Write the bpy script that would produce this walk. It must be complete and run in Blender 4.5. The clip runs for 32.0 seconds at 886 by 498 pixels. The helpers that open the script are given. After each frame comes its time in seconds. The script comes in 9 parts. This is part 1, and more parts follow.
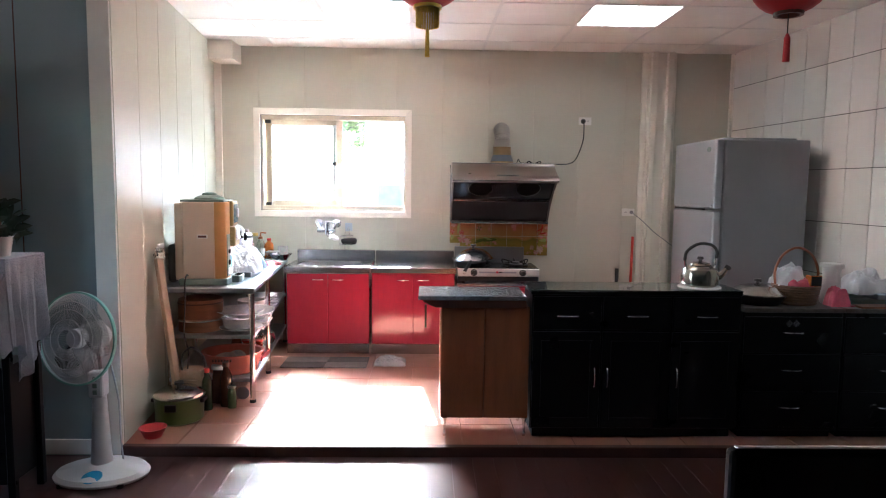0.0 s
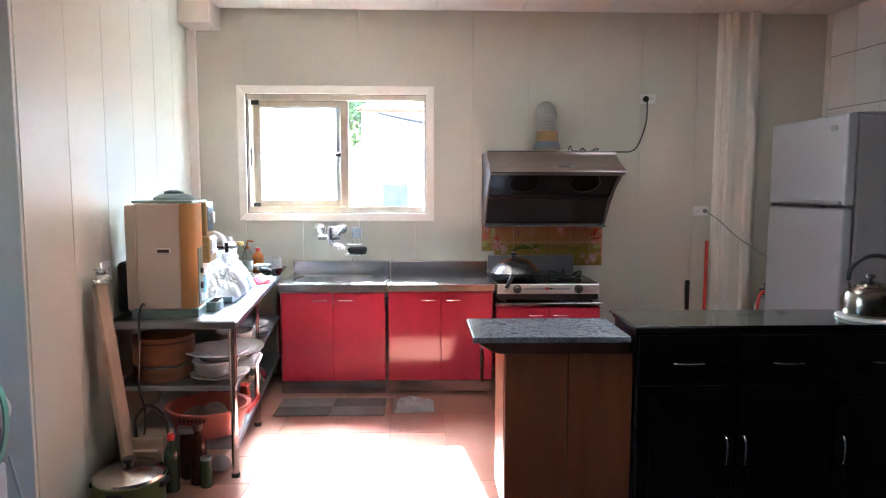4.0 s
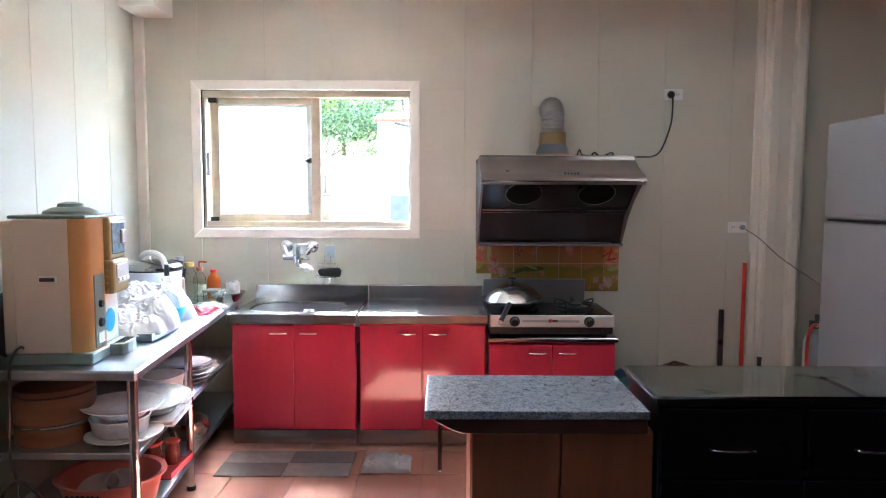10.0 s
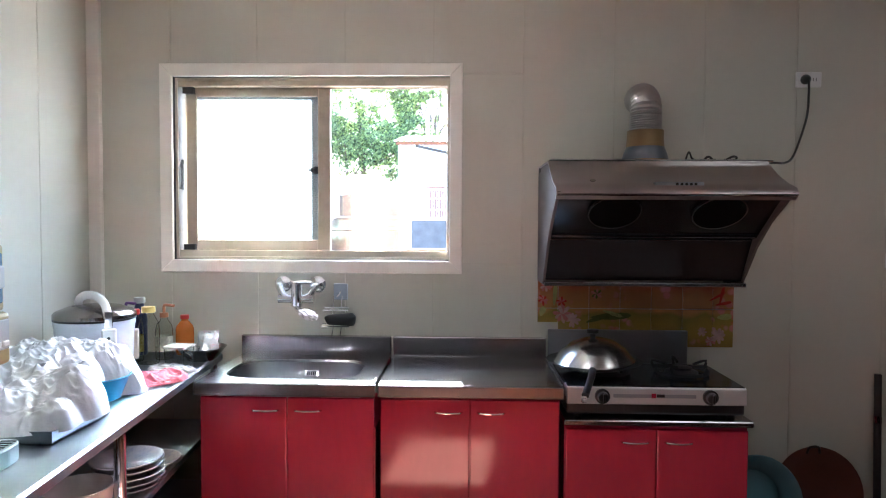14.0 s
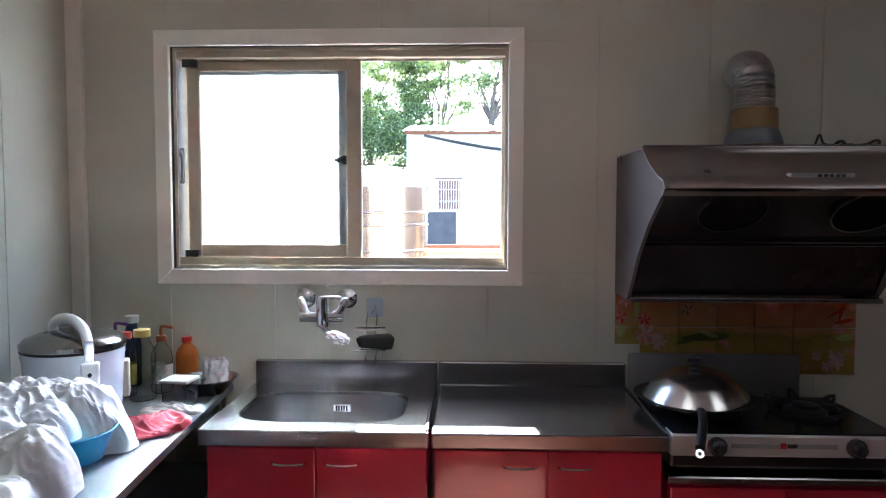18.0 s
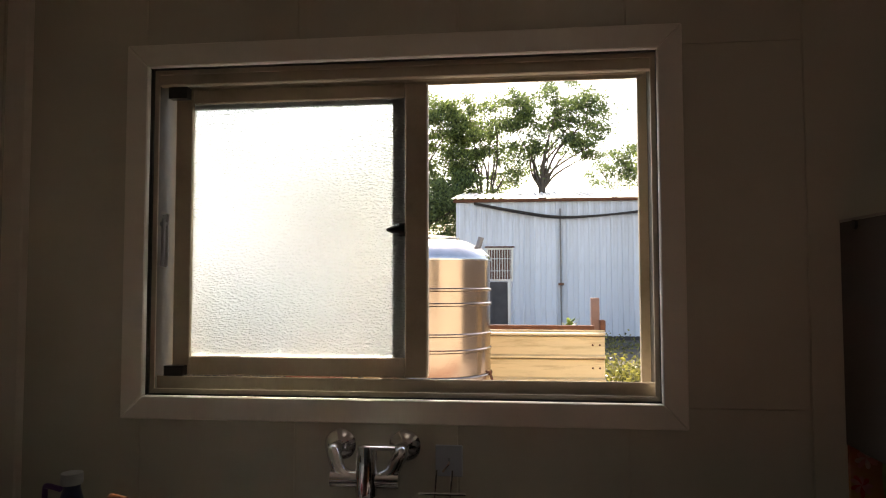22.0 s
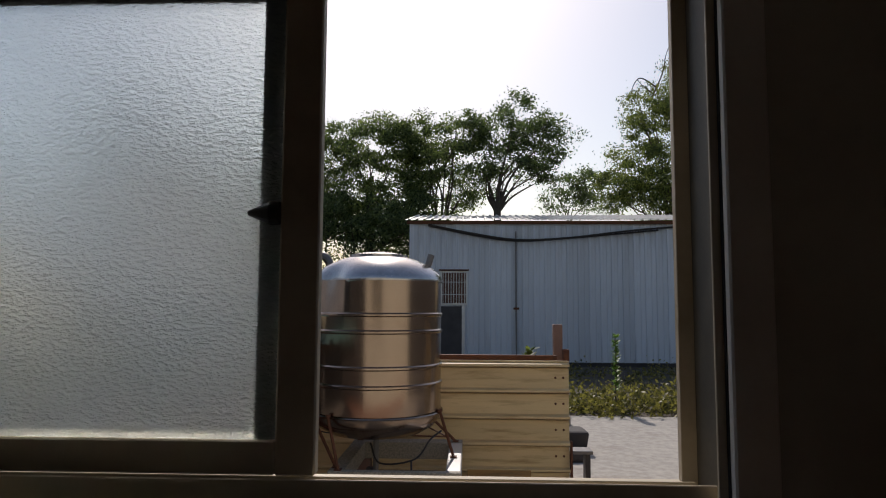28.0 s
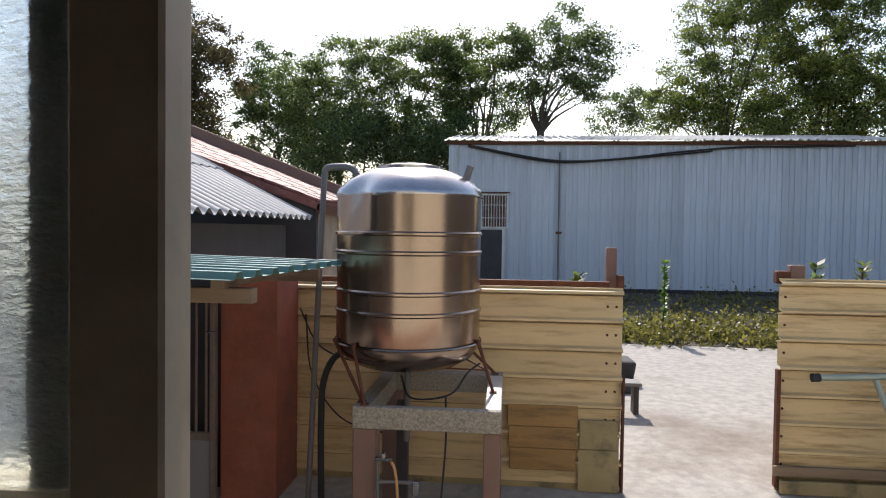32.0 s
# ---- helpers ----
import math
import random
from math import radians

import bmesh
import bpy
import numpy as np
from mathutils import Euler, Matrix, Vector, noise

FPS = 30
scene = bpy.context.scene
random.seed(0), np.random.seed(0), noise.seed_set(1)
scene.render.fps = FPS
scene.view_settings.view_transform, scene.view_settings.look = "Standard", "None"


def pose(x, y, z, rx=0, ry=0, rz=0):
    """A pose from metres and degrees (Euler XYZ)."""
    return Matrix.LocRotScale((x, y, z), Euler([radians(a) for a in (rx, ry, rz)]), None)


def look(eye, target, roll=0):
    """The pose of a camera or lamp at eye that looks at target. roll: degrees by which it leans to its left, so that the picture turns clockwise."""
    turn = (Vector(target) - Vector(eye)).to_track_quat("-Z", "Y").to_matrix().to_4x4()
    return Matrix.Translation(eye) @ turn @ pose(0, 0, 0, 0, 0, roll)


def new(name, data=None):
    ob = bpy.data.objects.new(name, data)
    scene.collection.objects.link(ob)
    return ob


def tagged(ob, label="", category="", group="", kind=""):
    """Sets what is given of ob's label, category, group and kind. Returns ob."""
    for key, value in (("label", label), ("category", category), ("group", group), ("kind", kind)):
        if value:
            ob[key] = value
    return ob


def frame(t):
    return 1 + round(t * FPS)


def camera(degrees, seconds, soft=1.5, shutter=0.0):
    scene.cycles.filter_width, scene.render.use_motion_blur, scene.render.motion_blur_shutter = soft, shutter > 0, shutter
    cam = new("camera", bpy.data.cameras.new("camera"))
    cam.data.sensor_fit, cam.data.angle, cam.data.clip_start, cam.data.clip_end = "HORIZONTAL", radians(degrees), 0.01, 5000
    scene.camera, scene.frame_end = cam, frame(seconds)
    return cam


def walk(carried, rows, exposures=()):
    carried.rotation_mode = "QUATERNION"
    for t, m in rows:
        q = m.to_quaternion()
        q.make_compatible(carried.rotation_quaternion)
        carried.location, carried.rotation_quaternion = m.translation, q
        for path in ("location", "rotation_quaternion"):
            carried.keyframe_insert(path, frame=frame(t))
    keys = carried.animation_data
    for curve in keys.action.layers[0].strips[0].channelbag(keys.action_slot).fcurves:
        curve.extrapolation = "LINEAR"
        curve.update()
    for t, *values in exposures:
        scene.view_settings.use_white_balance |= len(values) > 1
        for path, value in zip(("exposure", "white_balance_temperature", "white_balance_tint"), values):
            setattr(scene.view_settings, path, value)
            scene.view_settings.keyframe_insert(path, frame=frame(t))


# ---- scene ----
cam = camera(67.6, 32.0, soft=1.1)
PATH = [
    (0, (0.371, 0.034, 1.497), (0.419, 2.025, 1.309), 0.7),
    (0.5, (0.318, 0.119, 1.508), (0.258, 2.106, 1.29), -0.1),
    (1, (0.264, 0.284, 1.505), (0.178, 2.272, 1.305), -0.7),
    (1.5, (0.145, 0.454, 1.495), (0.129, 2.443, 1.285), -0.9),
    (2, (0.031, 0.58, 1.48), (0.089, 2.562, 1.218), -1.4),
    (2.5, (0.009, 0.751, 1.47), (0.133, 2.737, 1.268), -1.3),
    (4.5, (0.185, 1.404, 1.463), (0.239, 3.395, 1.281), 0.4),
    (5, (0.25, 1.53, 1.483), (0.329, 3.524, 1.346), 0.0),
    (5.5, (0.301, 1.606, 1.49), (0.342, 3.603, 1.392), -1.0),
    (6, (0.367, 1.646, 1.488), (0.377, 3.644, 1.387), -0.1),
    (6.5, (0.386, 1.655, 1.494), (0.396, 3.652, 1.399), 0.2),
    (7, (0.402, 1.664, 1.487), (0.396, 3.662, 1.389), 0.3),
    (7.5, (0.408, 1.682, 1.483), (0.39, 3.679, 1.377), 0.2),
    (8, (0.413, 1.687, 1.484), (0.387, 3.684, 1.375), 0.1),
    (8.5, (0.43, 1.696, 1.477), (0.381, 3.691, 1.348), 0.4),
    (9, (0.43, 1.769, 1.473), (0.37, 3.764, 1.338), 0.4),
    (9.5, (0.396, 1.895, 1.472), (0.371, 3.891, 1.352), 0.1),
    (10, (0.377, 2.018, 1.462), (0.373, 4.012, 1.306), 0.2),
    (10.5, (0.415, 2.188, 1.472), (0.335, 4.183, 1.359), 1.0),
    (11, (0.435, 2.317, 1.46), (0.321, 4.31, 1.329), 1.8),
    (11.5, (0.369, 2.468, 1.449), (0.269, 4.463, 1.36), 1.2),
    (12, (0.322, 2.59, 1.443), (0.232, 4.586, 1.337), 0.6),
    (12.5, (0.292, 2.777, 1.428), (0.163, 4.771, 1.344), 1.1),
    (13, (0.325, 2.883, 1.441), (0.168, 4.874, 1.334), 1.6),
    (13.5, (0.279, 3.029, 1.45), (0.166, 5.024, 1.371), 0.9),
    (14, (0.223, 3.143, 1.441), (0.161, 5.141, 1.362), 0.3),
    (14.5, (0.194, 3.297, 1.459), (0.086, 5.294, 1.439), 0.5),
    (15, (0.191, 3.428, 1.464), (0.045, 5.423, 1.424), 1.9),
    (15.5, (0.122, 3.536, 1.531), (-0.025, 5.529, 1.439), 1.0),
    (17.5, (0.018, 3.692, 1.499), (-0.056, 5.69, 1.434), 0.1),
    (18, (-0.005, 3.714, 1.482), (-0.08, 5.71, 1.374), 0.1),
    (18.5, (-0.019, 3.853, 1.472), (-0.157, 5.845, 1.362), 0.3),
    (19, (-0.039, 3.993, 1.479), (-0.298, 5.973, 1.359), 0.7),
    (19.5, (-0.128, 4.192, 1.505), (-0.324, 6.182, 1.453), 0.0),
    (20, (-0.185, 4.328, 1.537), (-0.315, 6.323, 1.537), -0.7),
    (20.5, (-0.172, 4.492, 1.55), (-0.357, 6.482, 1.616), 0.5),
    (21, (-0.154, 4.598, 1.551), (-0.379, 6.584, 1.614), 0.8),
    (21.5, (-0.186, 4.646, 1.558), (-0.419, 6.63, 1.648), 0.1),
    (22, (-0.21, 4.662, 1.559), (-0.424, 6.648, 1.657), -0.1),
    (22.5, (-0.22, 4.669, 1.555), (-0.415, 6.657, 1.649), 0.3),
    (23, (-0.224, 4.673, 1.557), (-0.407, 6.663, 1.653), 0.3),
    (23.5, (-0.24, 4.69, 1.558), (-0.384, 6.682, 1.67), 0.5),
    (24, (-0.265, 4.71, 1.553), (-0.396, 6.704, 1.642), 0.2),
    (24.5, (-0.286, 4.775, 1.551), (-0.412, 6.769, 1.635), 0.3),
    (25, (-0.273, 4.909, 1.554), (-0.413, 6.899, 1.692), 0.8),
    (25.5, (-0.253, 5.027, 1.56), (-0.396, 7.017, 1.709), 1.2),
    (27.5, (-0.218, 5.377, 1.554), (-0.307, 7.368, 1.728), 0.9),
    (28, (-0.211, 5.422, 1.558), (-0.289, 7.413, 1.728), 0.3),
    (28.5, (-0.234, 5.465, 1.557), (-0.261, 7.459, 1.715), -0.0),
    (29, (-0.252, 5.535, 1.549), (-0.210, 7.528, 1.704), -0.9),
    (29.5, (-0.235, 5.592, 1.56), (-0.253, 7.584, 1.737), -0.2),
    (30, (-0.192, 5.67, 1.541), (-0.272, 7.664, 1.684), 1.4),
    (30.5, (-0.189, 5.766, 1.537), (-0.26, 7.762, 1.641), 1.3),
    (31, (-0.244, 5.861, 1.537), (-0.291, 7.86, 1.6), 0.3),
    (31.5, (-0.262, 5.974, 1.529), (-0.345, 7.972, 1.542), 0.7),
    (32, (-0.238, 6.06, 1.519), (-0.434, 8.049, 1.46), 0.8),
]
EXPOSURES = [
    (0, 6.1, 5650, 10), (2.5, 6.0, 5600, 10), (9, 5.9, 5500, 10), (13, 5.4, 5550, 11), (15.5, 4.8, 5550, 12), (18.2, 4.12, 5550, 12), (19, 3.58, 5850, 13), (19.6, 3.0, 6700, 15), (20.4, 2.4, 8000, 17),
    (22, 1.85, 7800, 18), (24, 1.68, 7700, 18), (25.5, 1.0, 7100, 17), (27.5, -0.5, 6800, 16), (30.7, -0.6, 7050, 17), (31.4, 0.3, 6700, 14), (32, 0.42, 6600, 15),
]
walk(cam, [(t, look(eye, target, roll)) for t, eye, target, roll in PATH], EXPOSURES)

# ---- world, sun and exposure ----
SUN_WAY = Vector((-0.13, 1.0, 0.87)).normalized()
world = bpy.data.worlds.new("sky")
scene.world = world
world.use_nodes = True
wn = world.node_tree.nodes
sky = wn.new("ShaderNodeTexSky")
sky.sky_type = "NISHITA"
sky.sun_disc = False
sky.sun_elevation = math.asin(SUN_WAY.z)
sky.sun_rotation = math.atan2(SUN_WAY.x, SUN_WAY.y)
sky.air_density, sky.dust_density, sky.ozone_density = 1.2, 1.4, 1.0
wn["Background"].inputs[1].default_value = 0.15
world.node_tree.links.new(sky.outputs[0], wn["Background"].inputs[0])
sun = new("sun", bpy.data.lights.new("sun", "SUN"))
sun.data.energy, sun.data.angle, sun.data.color = 4.2, radians(0.6), (1.0, 0.96, 0.90)
sun.matrix_basis = look(SUN_WAY * 40, (0, 0, 0))

# ---- small tools for building ----
rnd = random.Random(7)


def thing(name, loc, label, category, group="", kind=""):
    ob = new(name)
    ob.empty_display_size = 0.1
    ob.location = loc
    return tagged(ob, label, category, group, kind)


def rest_matrix(ob):
    """Where a thing or a part stands, before the scene is evaluated."""
    m = ob.matrix_basis.copy()
    if ob.parent:
        m = rest_matrix(ob.parent) @ ob.matrix_parent_inverse @ m
    return m


def part(name, bm, material, parent=None, label="", smooth=False):
    """Links a bmesh, given in world metres, as one mesh object under a thing or a part."""
    me = bpy.data.meshes.new(name)
    bm.normal_update()
    bm.to_mesh(me)
    bm.free()
    if smooth:
        me.polygons.foreach_set("use_smooth", [True] * len(me.polygons))
        me.set_sharp_from_angle(angle=radians(38))
    me.materials.append(material)
    ob = new(name, me)
    if parent:
        ob.parent = parent
        ob.matrix_parent_inverse = rest_matrix(parent).inverted()
    if label:
        ob["label"] = label
    return ob


def from_lists(name, verts, faces, material, parent=None, label="", smooth=False):
    me = bpy.data.meshes.new(name)
    me.from_pydata(verts, [], faces)
    me.update()
    if smooth:
        me.polygons.foreach_set("use_smooth", [True] * len(me.polygons))
        me.set_sharp_from_angle(angle=radians(38))
    me.materials.append(material)
    ob = new(name, me)
    if parent:
        ob.parent = parent
        ob.matrix_parent_inverse = rest_matrix(parent).inverted()
    if label:
        ob["label"] = label
    return ob


def shared(name, me, m, parent):
    """One more object on a mesh that others use too, at the pose m in the world."""
    ob = new(name, me)
    ob.parent = parent
    ob.matrix_parent_inverse = rest_matrix(parent).inverted()
    ob.matrix_basis = m
    return ob


def box(x0, x1, y0, y1, z0, z1, bevel=0.0, seg=1, bm=None, m=None):
    bm = bm or bmesh.new()
    own = bmesh.new()
    bmesh.ops.create_cube(own, size=1)
    for v in own.verts:
        v.co = Vector(((x0 + x1) / 2 + v.co.x * (x1 - x0), (y0 + y1) / 2 + v.co.y * (y1 - y0), (z0 + z1) / 2 + v.co.z * (z1 - z0)))
    if bevel:
        bmesh.ops.bevel(own, geom=own.edges[:], offset=bevel, segments=seg, affect="EDGES", profile=0.5)
    return merge(bm, own, m)


def merge(bm, own, m=None):
    if m is not None:
        bmesh.ops.transform(own, matrix=m, verts=own.verts[:])
    me = bpy.data.meshes.new("tmp")
    own.to_mesh(me)
    own.free()
    bm.from_mesh(me)
    bpy.data.meshes.remove(me)
    return bm


def lathe(profile, centre=(0, 0, 0), seg=24, bm=None, m=None, cap=True):
    """Turns a profile of (radius, height) round the upright axis through centre."""
    bm = bm or bmesh.new()
    own = bmesh.new()
    rings = []
    for r, z in profile:
        if r < 1e-5:
            rings.append([own.verts.new((0, 0, z))])
        else:
            rings.append([own.verts.new((r * math.cos(2 * math.pi * k / seg), r * math.sin(2 * math.pi * k / seg), z)) for k in range(seg)])
    for a, b in zip(rings, rings[1:]):
        for k in range(seg):
            j = (k + 1) % seg
            if len(a) == 1 and len(b) == 1:
                continue
            if len(a) == 1:
                own.faces.new((a[0], b[k], b[j])[::-1])
            elif len(b) == 1:
                own.faces.new((a[k], a[j], b[0]))
            else:
                own.faces.new((a[k], a[j], b[j], b[k]))
    if cap:
        for ring, flip in ((rings[0], True), (rings[-1], False)):
            if len(ring) > 2:
                own.faces.new(ring[::-1] if flip else ring)
    bmesh.ops.recalc_face_normals(own, faces=own.faces[:])
    bmesh.ops.transform(own, matrix=Matrix.Translation(centre) @ (m or Matrix()), verts=own.verts[:])
    return merge(bm, own)


def rod(a, b, r, seg=10, bm=None, r2=None):
    """A round bar from a to b."""
    a, b = Vector(a), Vector(b)
    q = (b - a).to_track_quat("Z", "Y").to_matrix().to_4x4()
    return lathe([(r, 0), (r2 or r, (b - a).length)], seg=seg, bm=bm, m=Matrix.Translation(a) @ q)


def smooth_line(points, steps=6):
    """A Catmull-Rom line through points."""
    pts = [Vector(p) for p in points]
    ext = [2 * pts[0] - pts[1]] + pts + [2 * pts[-1] - pts[-2]]
    out = []
    for i in range(len(pts) - 1):
        p0, p1, p2, p3 = ext[i : i + 4]
        for s in range(steps):
            u = s / steps
            out.append(0.5 * (2 * p1 + (p2 - p0) * u + (2 * p0 - 5 * p1 + 4 * p2 - p3) * u * u + (3 * p1 - p0 - 3 * p2 + p3) * u**3))
    return out + [pts[-1]]


def pipe(points, r, seg=8, bm=None, steps=6, radii=None, rib=0.0):
    """A tube along a smooth line."""
    bm = bm or bmesh.new()
    line = smooth_line(points, steps) if steps > 1 else [Vector(p) for p in points]
    rings = []
    up = Vector((0.13, 0.21, 0.97))
    for i, p in enumerate(line):
        d = (line[min(i + 1, len(line) - 1)] - line[max(i - 1, 0)]).normalized()
        u = d.cross(up)
        if u.length < 0.05:
            u = d.cross(Vector((1, 0, 0)))
        u.normalize()
        w = d.cross(u)
        rr = r if radii is None else radii[0] + (radii[1] - radii[0]) * i / (len(line) - 1)
        rr += rib if i % 2 else 0
        rings.append([bm.verts.new(p + rr * (math.cos(2 * math.pi * k / seg) * u + math.sin(2 * math.pi * k / seg) * w)) for k in range(seg)])
    for a, b in zip(rings, rings[1:]):
        for k in range(seg):
            bm.faces.new((a[k], a[(k + 1) % seg], b[(k + 1) % seg], b[k]))
    bm.faces.new(rings[0][::-1])
    bm.faces.new(rings[-1])
    bmesh.ops.recalc_face_normals(bm, faces=bm.faces[:])
    return bm


def extrude(outline, axis, a, b, bevel=0.0, bm=None):
    """A prism: outline in the two other axes, from a to b along axis."""
    bm = bm or bmesh.new()
    own = bmesh.new()

    def at(u, v, w):
        return {"x": (w, u, v), "y": (u, w, v), "z": (u, v, w)}[axis]

    lo = [own.verts.new(at(u, v, a)) for u, v in outline]
    hi = [own.verts.new(at(u, v, b)) for u, v in outline]
    n = len(outline)
    own.faces.new(lo)
    own.faces.new(hi[::-1])
    for k in range(n):
        own.faces.new((lo[k], hi[k], hi[(k + 1) % n], lo[(k + 1) % n]))
    bmesh.ops.recalc_face_normals(own, faces=own.faces[:])
    if bevel:
        bmesh.ops.bevel(own, geom=own.edges[:], offset=bevel, segments=1, affect="EDGES")
    return merge(bm, own)


def sheet(outline, axis, a, b, thick, bm=None):
    """A thin folded sheet: an open line in two axes, thickened, from a to b along axis."""
    n = len(outline)
    offs = []
    for i in range(n):
        p, q = outline[max(i - 1, 0)], outline[min(i + 1, n - 1)]
        d = math.hypot(q[0] - p[0], q[1] - p[1])
        offs.append((outline[i][0] - (q[1] - p[1]) / d * thick, outline[i][1] + (q[0] - p[0]) / d * thick))
    bm = bm or bmesh.new()
    own = bmesh.new()

    def at(u, v, w):
        return {"x": (w, u, v), "y": (u, w, v), "z": (u, v, w)}[axis]

    rows = [[own.verts.new(at(*p, w)) for p in line] for line, w in ((outline, a), (outline, b), (offs, a), (offs, b))]
    for i in range(n - 1):
        own.faces.new((rows[0][i], rows[0][i + 1], rows[1][i + 1], rows[1][i]))
        own.faces.new((rows[2][i], rows[3][i], rows[3][i + 1], rows[2][i + 1]))
        own.faces.new((rows[0][i], rows[2][i], rows[2][i + 1], rows[0][i + 1]))
        own.faces.new((rows[1][i], rows[1][i + 1], rows[3][i + 1], rows[3][i]))
    for k in (0, n - 1):
        own.faces.new((rows[0][k], rows[1][k], rows[3][k], rows[2][k]))
    bmesh.ops.recalc_face_normals(own, faces=own.faces[:])
    return merge(bm, own)


def ring_plate(x0, x1, z0, z1, w, y0, y1, bevel=0.0):
    """A frame of four mitred bars round an opening in a wall across y: outer edges x0..z1, bar width w."""
    out = []
    for k in range(4):
        o = [(x0, z0), (x1, z0), (x1, z1), (x0, z1)]
        i = [(x0 + w, z0 + w), (x1 - w, z0 + w), (x1 - w, z1 - w), (x0 + w, z1 - w)]
        quad = [o[k], o[(k + 1) % 4], i[(k + 1) % 4], i[k]]
        out.append(extrude(quad, "y", y0, y1, bevel))
    return out


# ---- materials ----
def mat(name, color, rough=0.5, metal=0.0, var=0.12, scale=3.0, bump=0.0, bscale=120.0, coat=0.0, stain=None, stain_amount=0.3, stain_scale=1.2,
        stretch=(1, 1, 1), rvar=0.08, per_piece=0.0, spec=0.5):
    m = bpy.data.materials.new(name)
    m.use_nodes = True
    nt = m.node_tree
    n, l = nt.nodes, nt.links
    p = n["Principled BSDF"]
    p.inputs["Metallic"].default_value = metal
    p.inputs["Specular IOR Level"].default_value = spec
    p.inputs["Coat Weight"].default_value = coat
    p.inputs["Coat Roughness"].default_value = 0.08
    tc = n.new("ShaderNodeTexCoord")
    mp = n.new("ShaderNodeMapping")
    mp.inputs["Scale"].default_value = stretch
    l.new(tc.outputs["Object"], mp.inputs["Vector"])
    big = n.new("ShaderNodeTexNoise")
    big.inputs["Scale"].default_value = scale
    big.inputs["Detail"].default_value = 6
    l.new(mp.outputs[0], big.inputs["Vector"])
    fine = n.new("ShaderNodeTexNoise")
    fine.inputs["Scale"].default_value = bscale
    fine.inputs["Detail"].default_value = 4
    l.new(mp.outputs[0], fine.inputs["Vector"])
    add = n.new("ShaderNodeMath")
    add.operation = "MULTIPLY_ADD"
    add.inputs[1].default_value = 0.35
    l.new(fine.outputs["Fac"], add.inputs[0])
    l.new(big.outputs["Fac"], add.inputs[2])
    ramp = n.new("ShaderNodeMapRange")
    ramp.inputs["From Min"].default_value, ramp.inputs["From Max"].default_value = 0.35, 1.0
    ramp.inputs["To Min"].default_value, ramp.inputs["To Max"].default_value = 1 - var, 1 + var
    l.new(add.outputs[0], ramp.inputs["Value"])
    value = ramp.outputs[0]
    if per_piece:
        info = n.new("ShaderNodeObjectInfo")
        pm = n.new("ShaderNodeMapRange")
        pm.inputs["To Min"].default_value, pm.inputs["To Max"].default_value = 1 - per_piece, 1 + per_piece
        l.new(info.outputs["Random"], pm.inputs["Value"])
        mul = n.new("ShaderNodeMath")
        mul.operation = "MULTIPLY"
        l.new(value, mul.inputs[0])
        l.new(pm.outputs[0], mul.inputs[1])
        value = mul.outputs[0]
    sc = n.new("ShaderNodeVectorMath")
    sc.operation = "SCALE"
    sc.inputs[0].default_value = color[:3]
    l.new(value, sc.inputs["Scale"])
    col = sc.outputs[0]
    if stain:
        sn = n.new("ShaderNodeTexNoise")
        sn.inputs["Scale"].default_value = stain_scale
        sn.inputs["Detail"].default_value = 8
        sn.inputs["Roughness"].default_value = 0.65
        l.new(mp.outputs[0], sn.inputs["Vector"])
        sr = n.new("ShaderNodeMapRange")
        sr.inputs["From Min"].default_value, sr.inputs["From Max"].default_value = 0.5, 0.72
        sr.inputs["To Max"].default_value = stain_amount
        l.new(sn.outputs["Fac"], sr.inputs["Value"])
        mx = n.new("ShaderNodeMix")
        mx.data_type = "RGBA"
        l.new(sr.outputs[0], mx.inputs["Factor"])
        l.new(col, mx.inputs["A"])
        mx.inputs["B"].default_value = (*stain, 1)
        col = mx.outputs["Result"]
    l.new(col, p.inputs["Base Color"])
    rr = n.new("ShaderNodeMapRange")
    rr.inputs["To Min"].default_value, rr.inputs["To Max"].default_value = max(rough - rvar, 0.02), min(rough + rvar, 1)
    l.new(big.outputs["Fac"], rr.inputs["Value"])
    l.new(rr.outputs[0], p.inputs["Roughness"])
    if bump:
        bp = n.new("ShaderNodeBump")
        bp.inputs["Strength"].default_value = bump
        bp.inputs["Distance"].default_value = 0.004
        l.new(fine.outputs["Fac"], bp.inputs["Height"])
        l.new(bp.outputs[0], p.inputs["Normal"])
    return m


def lamp_mat(name, color, strength):
    m = bpy.data.materials.new(name)
    m.use_nodes = True
    p = m.node_tree.nodes["Principled BSDF"]
    p.inputs["Base Color"].default_value = (0.8, 0.8, 0.8, 1)
    p.inputs["Emission Color"].default_value = (*color, 1)
    p.inputs["Emission Strength"].default_value = strength
    return m


def clear_mat(name, color, rough=0.02, ior=1.45, weight=1.0):
    m = bpy.data.materials.new(name)
    m.use_nodes = True
    p = m.node_tree.nodes["Principled BSDF"]
    p.inputs["Base Color"].default_value = (*color, 1)
    p.inputs["Roughness"].default_value = rough
    p.inputs["IOR"].default_value = ior
    p.inputs["Transmission Weight"].default_value = weight
    return m


